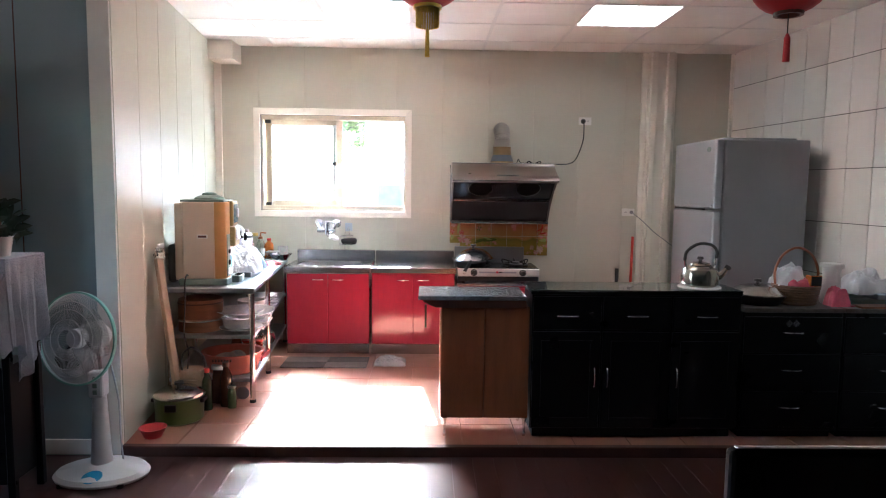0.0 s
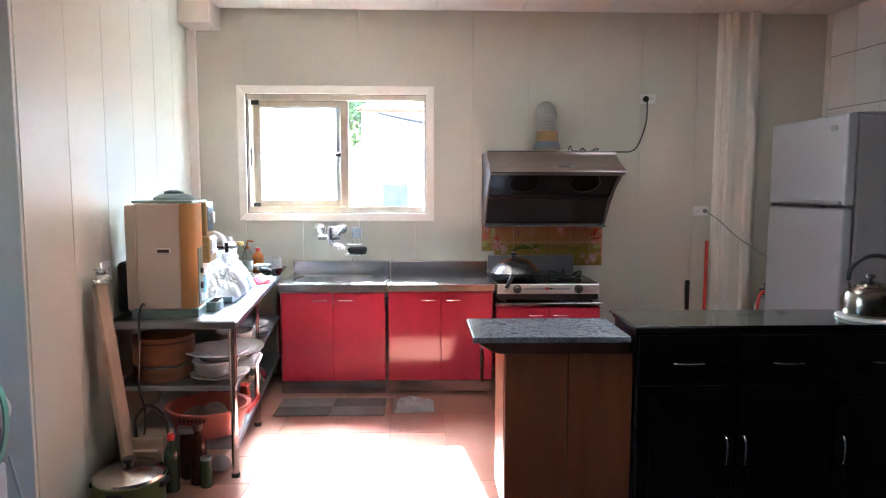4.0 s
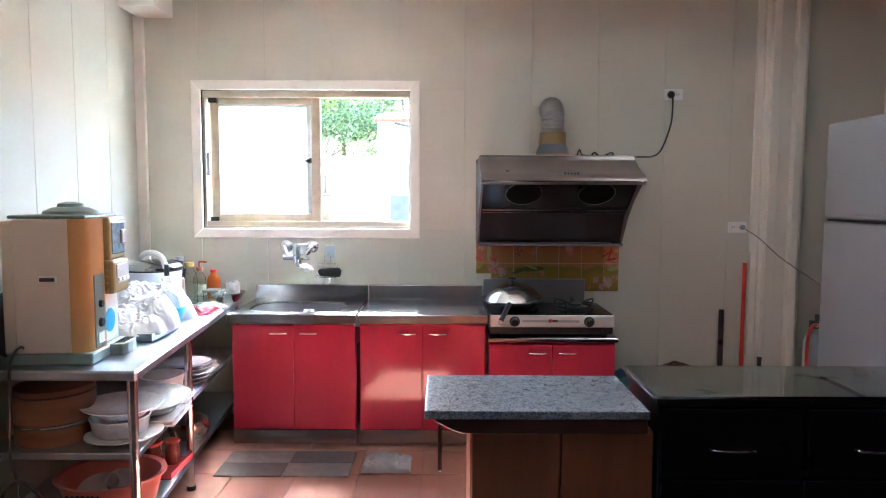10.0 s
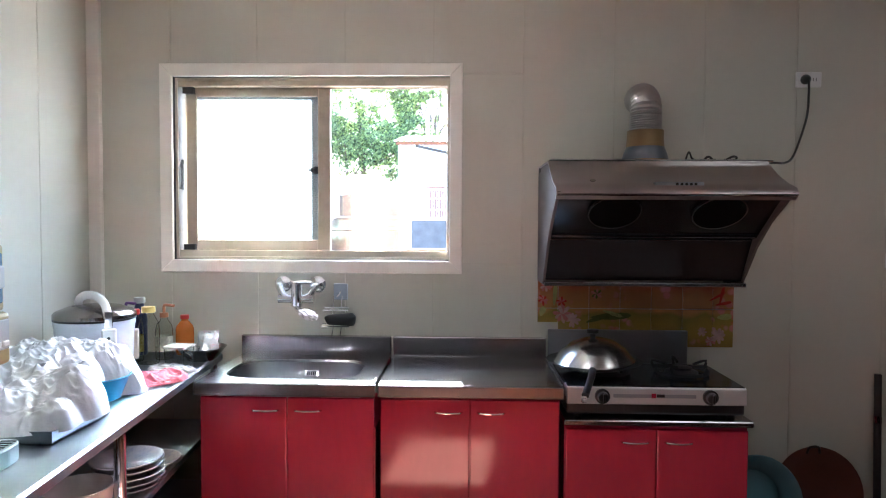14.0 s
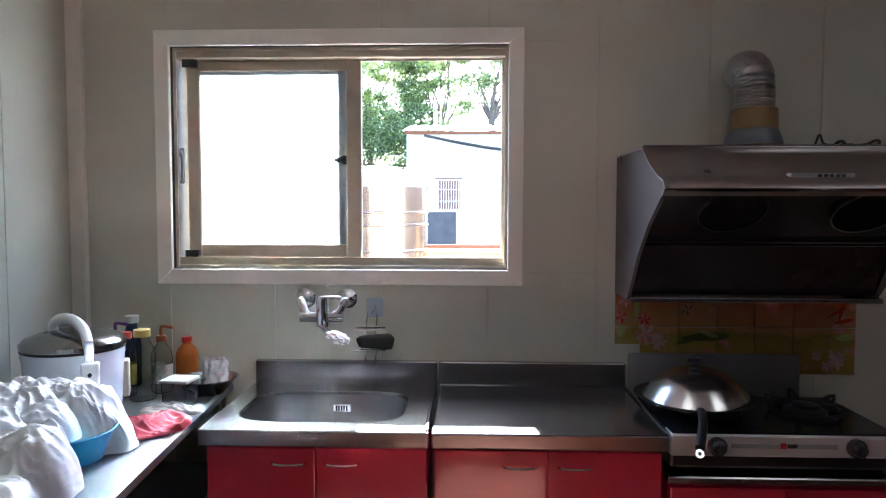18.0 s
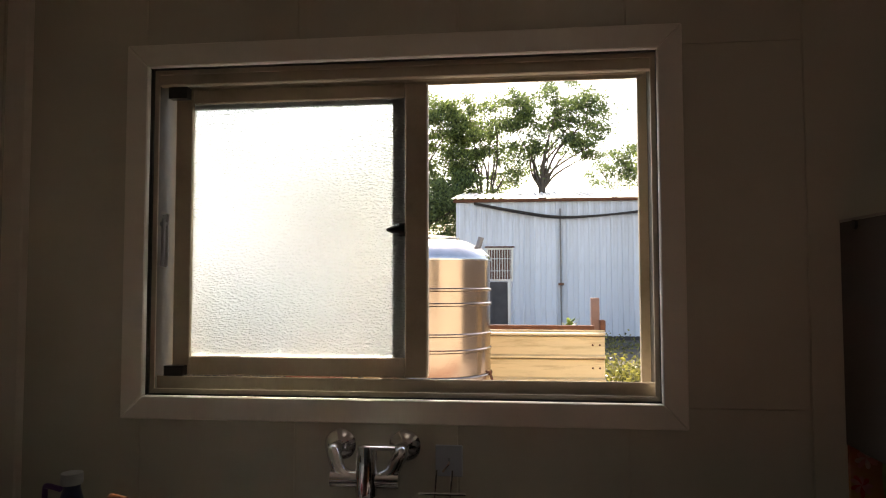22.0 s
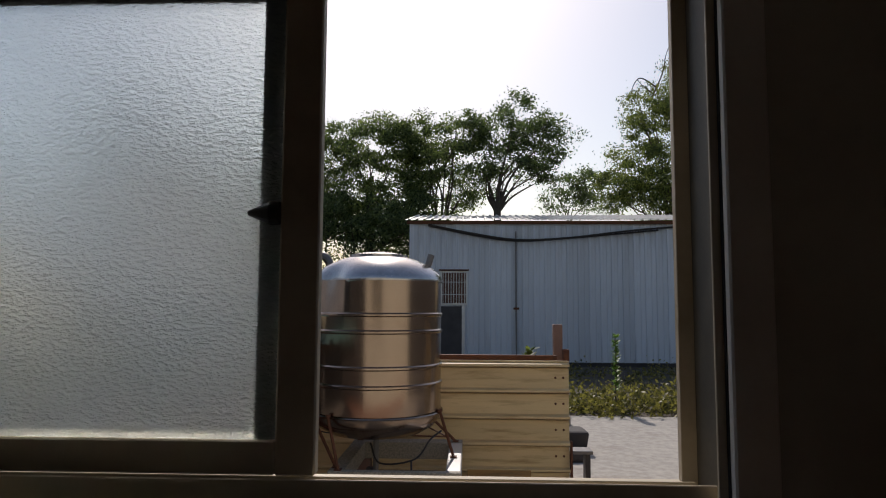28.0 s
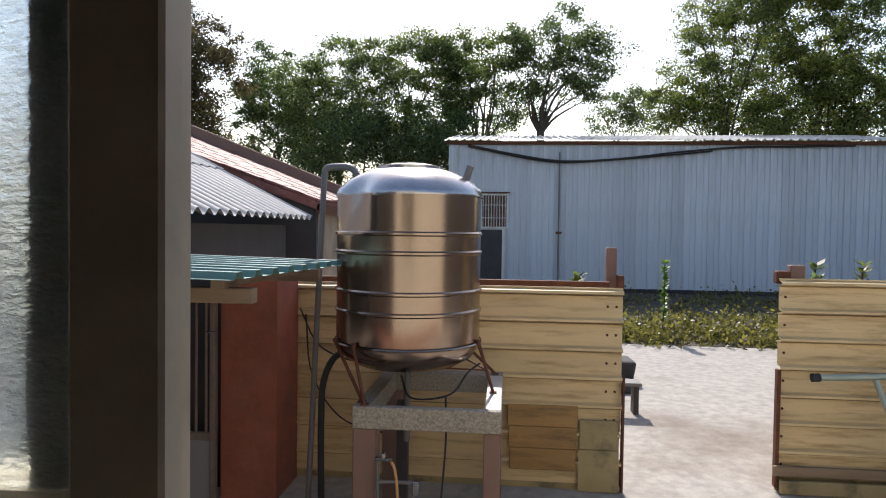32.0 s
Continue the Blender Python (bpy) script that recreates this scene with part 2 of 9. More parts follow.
def frosted_mat():
    """Textured window glass: scatters the light that falls on its far side, with a rippled gloss on the near side."""
    m = bpy.data.materials.new("frosted_glass")
    m.use_nodes = True
    n, l = m.node_tree.nodes, m.node_tree.links
    n.remove(n["Principled BSDF"])
    tc = n.new("ShaderNodeTexCoord")
    mp = n.new("ShaderNodeMapping")
    mp.inputs["Scale"].default_value = (0.9, 1, 1.7)
    l.new(tc.outputs["Object"], mp.inputs[0])
    vo = n.new("ShaderNodeTexNoise")
    vo.inputs["Scale"].default_value, vo.inputs["Detail"].default_value = 105, 4
    l.new(mp.outputs[0], vo.inputs["Vector"])
    bp = n.new("ShaderNodeBump")
    bp.inputs["Strength"].default_value, bp.inputs["Distance"].default_value = 1.0, 0.0085
    l.new(vo.outputs["Fac"], bp.inputs["Height"])
    tr = n.new("ShaderNodeBsdfTranslucent")
    tr.inputs[0].default_value = (0.21, 0.232, 0.25, 1)
    l.new(bp.outputs[0], tr.inputs["Normal"])
    rf = n.new("ShaderNodeBsdfRefraction")
    rf.inputs["Roughness"].default_value = 0.36
    rf.inputs["IOR"].default_value = 1.1
    rf.inputs["Color"].default_value = (0.95, 0.99, 1.0, 1)
    l.new(bp.outputs[0], rf.inputs["Normal"])
    gl = n.new("ShaderNodeBsdfGlossy")
    gl.inputs["Roughness"].default_value = 0.2
    l.new(bp.outputs[0], gl.inputs["Normal"])
    a, b = n.new("ShaderNodeMixShader"), n.new("ShaderNodeMixShader")
    a.inputs[0].default_value, b.inputs[0].default_value = 0.78, 0.05
    l.new(tr.outputs[0], a.inputs[1])
    l.new(rf.outputs[0], a.inputs[2])
    l.new(a.outputs[0], b.inputs[1])
    l.new(gl.outputs[0], b.inputs[2])
    l.new(b.outputs[0], n["Material Output"].inputs[0])
    return m


def granite_mat():
    """Polished grey granite: crystals of three greys, a few millimetres across."""
    m = bpy.data.materials.new("grey_granite")
    m.use_nodes = True
    n, l = m.node_tree.nodes, m.node_tree.links
    p = n["Principled BSDF"]
    tc = n.new("ShaderNodeTexCoord")
    vo = n.new("ShaderNodeTexVoronoi")
    vo.inputs["Scale"].default_value = 260
    l.new(tc.outputs["Object"], vo.inputs["Vector"])
    nz = n.new("ShaderNodeTexNoise")
    nz.inputs["Scale"].default_value, nz.inputs["Detail"].default_value = 45, 4
    l.new(tc.outputs["Object"], nz.inputs["Vector"])
    sep = n.new("ShaderNodeSeparateColor")
    l.new(vo.outputs["Color"], sep.inputs[0])
    mixed = n.new("ShaderNodeMath")
    mixed.operation = "MULTIPLY_ADD"
    mixed.inputs[1].default_value = 0.7
    l.new(sep.outputs[0], mixed.inputs[0])
    l.new(nz.outputs["Fac"], mixed.inputs[2])
    ramp = n.new("ShaderNodeValToRGB")
    e = ramp.color_ramp.elements
    e[0].position, e[0].color = 0.45, (0.075, 0.085, 0.10, 1)
    e[1].position, e[1].color = 1.0, (0.25, 0.265, 0.29, 1)
    for pos, c in ((0.60, (0.11, 0.123, 0.142, 1)), (0.78, (0.15, 0.166, 0.188, 1)), (0.9, (0.20, 0.217, 0.24, 1))):
        e.new(pos).color = c
    l.new(mixed.outputs[0], ramp.inputs[0])
    l.new(ramp.outputs[0], p.inputs["Base Color"])
    p.inputs["Roughness"].default_value = 0.17
    return m


def leaf_mat(name, dark, light):
    m = bpy.data.materials.new(name)
    m.use_nodes = True
    n, l = m.node_tree.nodes, m.node_tree.links
    p = n["Principled BSDF"]
    geo = n.new("ShaderNodeNewGeometry")
    mx = n.new("ShaderNodeMix")
    mx.data_type = "RGBA"
    mx.inputs["A"].default_value, mx.inputs["B"].default_value = (*dark, 1), (*light, 1)
    l.new(geo.outputs["Random Per Island"], mx.inputs["Factor"])
    l.new(mx.outputs["Result"], p.inputs["Base Color"])
    p.inputs["Roughness"].default_value = 0.45
    tr = n.new("ShaderNodeBsdfTranslucent")
    gain = n.new("ShaderNodeVectorMath")
    gain.operation = "MULTIPLY"
    gain.inputs[1].default_value = (1.2, 1.35, 1.0)
    l.new(mx.outputs["Result"], gain.inputs[0])
    l.new(gain.outputs[0], tr.inputs[0])
    ms = n.new("ShaderNodeMixShader")
    ms.inputs[0].default_value = 0.5
    l.new(p.outputs[0], ms.inputs[1])
    l.new(tr.outputs[0], ms.inputs[2])
    l.new(ms.outputs[0], n["Material Output"].inputs[0])
    return m


PANEL = mat("wall_panel_cream", (0.55, 0.54, 0.455), 0.36, var=0.035, scale=1.2, bump=0.012, bscale=30, rvar=0.012, spec=0.05)
TRIMW = mat("trim_white", (0.80, 0.77, 0.69), 0.4, var=0.04, scale=4, rvar=0.02, stain=(0.5, 0.46, 0.38), stain_amount=0.06)
ALU = mat("window_alu_ivory", (0.52, 0.455, 0.35), 0.5, spec=0.2, var=0.08, scale=6, stain=(0.20, 0.16, 0.09), stain_amount=0.45, stain_scale=4)
RUBBER = mat("black_rubber", (0.02, 0.02, 0.02), 0.7, var=0.2)
CEIL = mat("ceiling_board", (0.78, 0.76, 0.72), 0.75, var=0.04, bump=0.12, bscale=220)
TBAR = mat("ceiling_grid", (0.7, 0.69, 0.66), 0.5, var=0.04)
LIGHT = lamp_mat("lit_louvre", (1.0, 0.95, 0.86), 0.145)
TERRA = mat("terracotta_tile", (0.325, 0.153, 0.108), 0.34, var=0.12, scale=3, bump=0.05, bscale=60, per_piece=0.07, stain=(0.22, 0.11, 0.08), stain_amount=0.4)
GROUT = mat("tile_grout", (0.27, 0.135, 0.095), 0.85, var=0.2, scale=20)
WOODFLOOR = mat("dark_wood_floor", (0.060, 0.024, 0.020), 0.32, var=0.22, scale=5, bump=0.05, bscale=50, stretch=(1, 0.12, 1), per_piece=0.06, rvar=0.01)
STEPWOOD = mat("dark_step_wood", (0.05, 0.020, 0.015), 0.4, var=0.3, scale=6, stretch=(0.2, 1, 1), bump=0.1)
WTILE = mat("white_wall_tile", (0.70, 0.68, 0.64), 0.22, var=0.04, scale=2, per_piece=0.03)
WGROUT = mat("dark_grout", (0.09, 0.08, 0.075), 0.8)
RED = mat("red_laminate", (0.46, 0.036, 0.072), 0.12, var=0.12, scale=5, bump=0.04, bscale=46, stretch=(1, 1, 0.25), stain=(0.30, 0.02, 0.03), stain_amount=0.3)
STEEL = mat("brushed_steel", (0.42, 0.415, 0.415), 0.24, 1.0, var=0.12, scale=8, bump=0.03, bscale=90, stretch=(0.15, 1, 1), stain=(0.35, 0.34, 0.32), stain_amount=0.3)
STEELW = mat("worktable_steel", (0.35, 0.375, 0.40), 0.38, 1.0, var=0.10, scale=6, stretch=(1, 0.2, 1), bump=0.03, bscale=80)
CHROME = mat("chrome", (0.72, 0.72, 0.72), 0.10, 1.0, var=0.05)
DARKSTEEL = mat("dark_glossy_steel", (0.016, 0.017, 0.020), 0.20, 0.0, var=0.10, scale=5, rvar=0.02, stain=(0.04, 0.035, 0.03), stain_amount=0.15)
HOODSKIN = mat("hood_steel", (0.40, 0.355, 0.34), 0.30, 1.0, var=0.06, scale=8, stretch=(0.1, 1, 1), rvar=0.02)
GREYP = mat("grey_plastic", (0.42, 0.44, 0.45), 0.4, var=0.06, scale=6)
# darker version of the hood's steel, offsetting strong window light on its sides
HOODSIDE = mat("hood_steel_shaded_side", (0.115, 0.098, 0.09), 0.6, 0.0, var=0.08, scale=5, spec=0.12)
BLACKP = mat("black_plastic", (0.015, 0.015, 0.016), 0.35, var=0.2, scale=12)
WHITEP = mat("white_plastic", (0.74, 0.73, 0.70), 0.35, var=0.05, scale=8, stain=(0.5, 0.46, 0.38), stain_amount=0.15)
BLACKWOOD = mat("black_lacquered_wood", (0.005, 0.0045, 0.005), 0.30, var=0.3, scale=6, bump=0.02, spec=0.16)
BROWN = mat("brown_wood_veneer", (0.25, 0.082, 0.034), 0.4, var=0.25, scale=5, stretch=(4, 4, 0.5), bump=0.05, bscale=70)
BROWNDK = mat("brown_moulding", (0.09, 0.028, 0.016), 0.35, var=0.25, scale=6, bump=0.05)
GRANITE = granite_mat()
COLUMNW = mat("column_cover_cream", (0.72, 0.70, 0.62), 0.42, var=0.02, scale=3, rvar=0.01)
BASINSTEEL = mat("satin_basin_steel", (0.30, 0.295, 0.29), 0.34, 1.0, var=0.12, scale=8, stain=(0.2, 0.19, 0.18), stain_amount=0.4)
ALUSHEET = mat("aluminium_splash_sheet", (0.27, 0.275, 0.28), 0.45, 0.7, var=0.12, scale=5, stain=(0.22, 0.20, 0.18), stain_amount=0.4)
GLASSTOP = clear_mat("green_glass", (0.75, 0.88, 0.84), 0.03)
FRIDGE = mat("fridge_silver", (0.33, 0.345, 0.37), 0.34, 0.25, var=0.05, scale=3)
FRIDGESIDE = mat("fridge_side_grey", (0.24, 0.245, 0.26), 0.45, 0.1, var=0.05, scale=3, bump=0.06, bscale=400)
FROST = frosted_mat()
GLASS = clear_mat("clear_glass", (0.95, 0.97, 0.96), 0.02)
VOID = mat("unlit_black", (0.003, 0.003, 0.003), 0.95, var=0.3, spec=0.05)
CHANNEL = mat("shaded_channel", (0.13, 0.115, 0.085), 0.6, var=0.3, scale=14)

# ---- the room: floors, walls, ceiling ----
BACK, RIGHT, CEILING, STEP, LOWER, YARD = 6.38, 3.26, 2.774, 3.76, -0.055, -0.60
WX0, WX1, WZ0, WZ1 = -1.215, 0.165, 1.245, 2.16  # the hole for the window


def left_x(y):
    """The kitchen's side wall leaves the square a little."""
    return -1.36 - (y - 3.77) * 0.1035


def structure(name, bm, material, label, category="wall"):
    return tagged(part(name, bm, material), label, category, kind="structure")


GREYDARK = mat("reflected_dark_wall", (0.035, 0.032, 0.03), 0.85, var=0.2, bump=0.2)
# floors
floor = structure("floor", box(-1.75, 3.55, STEP, BACK + 0.02, -0.12, -0.012), GROUT, "terracotta tiled kitchen floor with thin joints", "floor")
lower = structure("floor_lower", box(-4.6, 4.6, -3.2, STEP + 0.02, -0.2, LOWER - 0.008), STEPWOOD, "dark wood plank floor of the dining room", "floor")
step = structure("floor_step", box(-1.36, 3.48, STEP - 0.045, STEP + 0.001, LOWER - 0.01, 0.004, 0.006, 2), STEPWOOD, "dark wooden edge strip of the raised kitchen floor", "step")

# back wall with the window's hole
T = 0.14
wall_back = structure("wall_back", box(-1.9, WX0, BACK, BACK + T, -0.12, CEILING + 0.1), PANEL, "cream metal-faced panel wall with upright joints")
bmx = box(WX1, RIGHT + 0.1, BACK, BACK + T, -0.12, CEILING + 0.1)
box(WX0, WX1, BACK, BACK + T, -0.12, WZ0, bm=bmx)
box(WX0, WX1, BACK, BACK + T, WZ1, CEILING + 0.1, bm=bmx)
part("wall_rest", bmx, PANEL, wall_back)
SEAMS = [-1.652 + 0.432 * k for k in range(12)]

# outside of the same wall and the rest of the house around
# unseen dark and cream spans are laid out for what the tank reflects
structure("wall_outer", box(-14.0, -1.9, BACK, BACK + T, -0.7, 3.0), GREYDARK, "unseen house wall, set dark for the tank's reflection")
structure("wall_plinth", box(-5.0, 5.0, BACK + 0.005, BACK + T + 0.004, -0.75, -0.12), GROUT, "bare concrete footing under the panel wall")
structure("wall_outer_east", box(RIGHT + 0.1, 6.6, BACK, BACK + T, -0.7, 3.0), PANEL, "cream panel wall of the house, outside")
structure("wall_tank_reflection", box(6.6, 20.0, BACK - 0.1, BACK + T, -0.7, 3.4), GREYDARK, "unseen dark wall added for the tank to reflect")
DULLWALL = mat("weathered_render", (0.15, 0.14, 0.13), 0.85, var=0.25, scale=2, bump=0.3, stain=(0.07, 0.06, 0.055), stain_amount=0.5)
# two walls out of view, added to hold low sky light off the window
structure("wall_sky_screen_west", box(-6.9, -6.7, BACK + T, 11.1, -0.7, 3.3), DULLWALL, "unseen grey wall added to screen low sky light")
structure("wall_sky_screen_east", box(7.6, 7.8, BACK + T, 18.5, -0.7, 3.4), DULLWALL, "unseen grey wall added to screen low sky light")
structure("roof", box(-5.0, 5.0, -3.4, BACK + 0.32, 2.98, 3.05), TRIMW, "flat roof sheet of the house", "roof")

# side wall of the kitchen, slightly askew
ang = math.atan(0.1035)
v = [(left_x(STEP - 0.01), STEP - 0.01), (left_x(BACK + 0.03), BACK + 0.03), (left_x(BACK + 0.03) - 0.1, BACK + 0.03), (left_x(STEP - 0.01) - 0.1, STEP - 0.01)]
wall_left = structure("wall_left", extrude(v, "z", -0.12, CEILING + 0.1), PANEL, "cream metal-faced panel wall with upright joints")
# dining room walls
GREYW = mat("grey_green_panel", (0.27, 0.335, 0.335), 0.45, var=0.06, scale=2, bump=0.03)
structure("wall_dining", box(-4.6, left_x(STEP) - 0.101, STEP - 0.01, STEP + 0.09, -0.2, CEILING + 0.1), GREYW, "grey-green panel wall of the dining room")
bmw = box(-4.7, -4.6, -3.3, 1.5, -0.2, CEILING + 0.1)
box(-4.7, -4.6, 2.6, STEP + 0.09, -0.2, CEILING + 0.1, bm=bmw)
box(-4.7, -4.6, 1.5, 2.6, -0.2, 1.35, bm=bmw)
box(-4.7, -4.6, 1.5, 2.6, 2.2, CEILING + 0.1, bm=bmw)
structure("wall_west", bmw, GREYW, "grey-green panel wall of the dining room with a window opening")
# unseen window, added so that sky light reaches the dining corner
win2 = tagged(new("window_2"), "plain white framed window, unseen, added to light the dining room", "window", kind="structure")
win2.location = (-4.65, 2.05, 1.35)
for y_ in (1.5, 2.02, 2.54):
    part("window_frame", box(-4.68, -4.62, y_, y_ + 0.06, 1.35, 2.2, 0.004), TRIMW, win2)
part("window_sill", box(-4.69, -4.58, 1.56, 2.54, 1.35, 1.39, 0.004), TRIMW, win2)
structure("wall_south", box(-4.7, 4.7, -3.3, -3.2, -0.2, CEILING + 0.1), GREYW, "grey-green panel wall of the dining room")
structure("wall_corner_post", box(left_x(STEP) - 0.115, left_x(STEP) + 0.004, STEP - 0.022, STEP - 0.0102, LOWER, CEILING, 0.003), TRIMW, "white corner trim at the end of the kitchen wall", "trim")
# tiled wall
RW = Matrix.Translation((RIGHT, BACK - 0.01, 0)) @ Matrix.Rotation(math.radians(180 + 4.8), 4, "Z") @ Matrix.Diagonal((-1, 1, 1, 1))
wall_right = structure("wall_right", extrude([(RIGHT, BACK), (RIGHT + 0.84, -3.3), (RIGHT + 0.98, -3.3), (RIGHT + 0.14, BACK)], "z", -0.2, CEILING + 0.1), WGROUT, "white glazed wall tiles with dark joints")
# ceiling
GX, GY, SX, SY = 0.23, 5.372, 0.645, 0.61
bmc = box(-4.7, 4.7, -3.3, BACK + 0.01, CEILING + 0.012, CEILING + 0.05)
cols, rows = range(-8, 8), range(-14, 2)
for i in cols:
    for j in rows:
        x, y = GX + i * SX, GY + j * SY
        lit = (i, j) in ((-1, -1), (2, -1), (-1, -4), (2, -4))
        y1 = min(y + SY - 0.011, BACK - 0.004)
        if not lit and y1 > y + 0.05:
            box(x + 0.011, x + SX - 0.011, y + 0.011, y1, CEILING + 0.001, CEILING + 0.014, bm=bmc)
structure("ceiling", bmc, CEIL, "white suspended ceiling of square boards in a thin grid", "ceiling")
bmg = bmesh.new()
for i in range(-8, 9):
    box(GX + i * SX - 0.012, GX + i * SX + 0.012, -3.2, BACK - 0.001, CEILING - 0.003, CEILING + 0.011, bm=bmg)
for j in range(-13, 2):
    box(-4.6, RIGHT + 0.1, GY + j * SY - 0.012, GY + j * SY + 0.012, CEILING - 0.0025, CEILING + 0.0105, bm=bmg)
structure("ceiling_grid", bmg, TBAR, "thin white ceiling grid bars", "ceiling")


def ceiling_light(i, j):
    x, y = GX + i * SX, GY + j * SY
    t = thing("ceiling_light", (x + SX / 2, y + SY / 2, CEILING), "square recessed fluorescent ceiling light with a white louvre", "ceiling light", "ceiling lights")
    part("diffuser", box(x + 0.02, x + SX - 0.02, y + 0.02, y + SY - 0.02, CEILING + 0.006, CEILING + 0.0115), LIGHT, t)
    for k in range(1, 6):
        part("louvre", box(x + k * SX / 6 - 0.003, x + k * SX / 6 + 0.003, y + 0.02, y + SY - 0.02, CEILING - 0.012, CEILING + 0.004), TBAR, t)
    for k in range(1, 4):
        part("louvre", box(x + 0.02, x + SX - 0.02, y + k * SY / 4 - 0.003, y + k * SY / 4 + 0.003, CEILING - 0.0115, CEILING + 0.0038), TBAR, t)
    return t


# the two at row -4 are unseen, added lights over the dining room
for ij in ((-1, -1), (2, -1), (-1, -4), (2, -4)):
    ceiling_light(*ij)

# corner strip, beam box and pilaster on the back wall
structure("trim_corner", box(-1.637, -1.562, BACK - 0.03, BACK - 0.0005, 0, 2.61, 0.004), TRIMW, "white corner strip where the panel walls meet", "trim")
structure("trim_beam_box", box(-1.60, -1.375, 6.10, BACK - 0.001, 2.605, CEILING - 0.004, 0.006), TRIMW, "white boxed beam end under the ceiling", "trim")
pil = structure("trim_pilaster", box(2.43, 2.66, BACK - 0.045, BACK - 0.001, 0, CEILING - 0.004, 0.004), COLUMNW, "white steel column cover with upright ridges on the back wall", "trim")
for a_, b_, d_ in ((2.385, 2.43, 0.030), (2.455, 2.51, 0.09), (2.605, 2.66, 0.10), (2.6605, 2.70, 0.05)):
    part("ridge", box(a_, b_, BACK - d_, BACK - 0.0455 if d_ > 0.06 else BACK - 0.001, 0, CEILING - 0.004, 0.004), COLUMNW, pil)
structure("trim_tile_edge", box(RIGHT - 0.03, RIGHT - 0.0005, BACK - 0.03, BACK - 0.0008, 0, CEILING - 0.004, 0.003), TRIMW, "cream edge strip beside the wall tiles", "trim")

# ---- window ----
STILESHADE = mat("stile_shade_greenish", (0.18, 0.19, 0.15), 0.6, var=0.3, scale=20)
win = tagged(new("window_1"), "ivory aluminium sliding window, one frosted sash slid over, right half open", "window", kind="structure")
win.location = ((WX0 + WX1) / 2, BACK, WZ0)
for b in ring_plate(-1.27, 0.215, 1.192, 2.212, 0.062, BACK - 0.02, BACK - 0.0005, 0.003):
    part("casing", b, TRIMW, win, "cream window casing with mitred corners")
# the channel lining is coloured dark for the unlit reveal between the frames
for width, y0_, y1_, stuff_ in ((0.004, 0.017, 0.154, CHANNEL), (0.022, 0.0105, 0.0165, ALU), (0.0285, 0.1545, 0.172, ALU)):
    for b in ring_plate(WX0 + 0.002, WX1 - 0.002, WZ0 + 0.002, WZ1 - 0.002, width, BACK + y0_, BACK + y1_, 0.001):
        part("window_frame" if stuff_ is ALU else "channel", b, stuff_, win)
part("seal", box(WX0 + 0.001, WX1 - 0.001, BACK + 0.002, BACK + 0.009, WZ1 - 0.012, WZ1 - 0.001), RUBBER, win)
part("seal", box(WX1 - 0.012, WX1 - 0.001, BACK + 0.002, BACK + 0.009, WZ0 + 0.012, WZ1 - 0.012), RUBBER, win)
part("seal", box(WX0 + 0.001, WX0 + 0.012, BACK + 0.002, BACK + 0.009, WZ0 + 0.012, WZ1 - 0.012), RUBBER, win)
part("seal", box(WX0 + 0.001, WX1 - 0.001, BACK + 0.002, BACK + 0.009, WZ0 + 0.001, WZ0 + 0.012), RUBBER, win)
for y in (0.052, 0.092):
    part("track", box(WX0 + 0.03, WX1 - 0.03, BACK + y, BACK + y + 0.004, WZ0 + 0.0145, WZ0 + 0.046, 0.001), ALU, win)
    part("track", box(WX0 + 0.03, WX1 - 0.03, BACK + y, BACK + y + 0.004, WZ1 - 0.052, WZ1 - 0.0145, 0.001), ALU, win)
part("window_sill", box(WX0 + 0.016, WX1 - 0.016, BACK + 0.037, BACK + 0.042, WZ0 + 0.0075, WZ0 + 0.055, 0.0015), ALU, win)
part("window_sill", box(WX0 + 0.016, WX1 - 0.016, BACK + 0.018, BACK + 0.0365, WZ0 + 0.0075, WZ0 + 0.013, 0.001), ALU, win)
part("head", box(WX0 + 0.016, WX1 - 0.016, BACK + 0.019, BACK + 0.0425, WZ1 - 0.052, WZ1 - 0.0075, 0.003), ALU, win)


def sash(x0, x1, y0, y1, stile_l, stile_r, name, glass):
    s = part(name, box(x0, x0 + stile_l, y0, y1, 1.30, 2.105, 0.003), ALU, win)
    part("stile", box(x1 - stile_r, x1, y0, y1, 1.30, 2.105, 0.003), ALU, s)
    part("rail", box(x0 + stile_l, x1 - stile_r, y0 + 0.002, y1 - 0.002, 1.30, 1.352, 0.003), ALU, s)
    part("rail", box(x0 + stile_l, x1 - stile_r, y0 + 0.002, y1 - 0.002, 2.065, 2.105, 0.003), ALU, s)
    pane = part("pane", box(x0 + stile_l - 0.004, x1 - stile_r + 0.004, (y0 + y1) / 2 - 0.003, (y0 + y1) / 2 + 0.003, 1.348, 2.069), glass, s)
    pane.visible_shadow = glass is FROST
    return s


inner = sash(-1.165, -0.443, BACK + 0.056, BACK + 0.082, 0.05, 0.062, "sash", FROST)
sash(-1.18, -0.452, BACK + 0.086, BACK + 0.112, 0.04, 0.04, "sash", GLASS)
# added strips paint the outer sash's shade as seen through the frosted pane
part("stile_shade_strip", box(-0.543, -0.508, BACK + 0.076, BACK + 0.080, 1.352, 2.065), STILESHADE, inner, "dark greenish strip standing for the outer stile's shade on the glass")
part("stile_shade_strip", box(-1.115, -0.541, BACK + 0.076, BACK + 0.080, 2.052, 2.065), STILESHADE, inner)
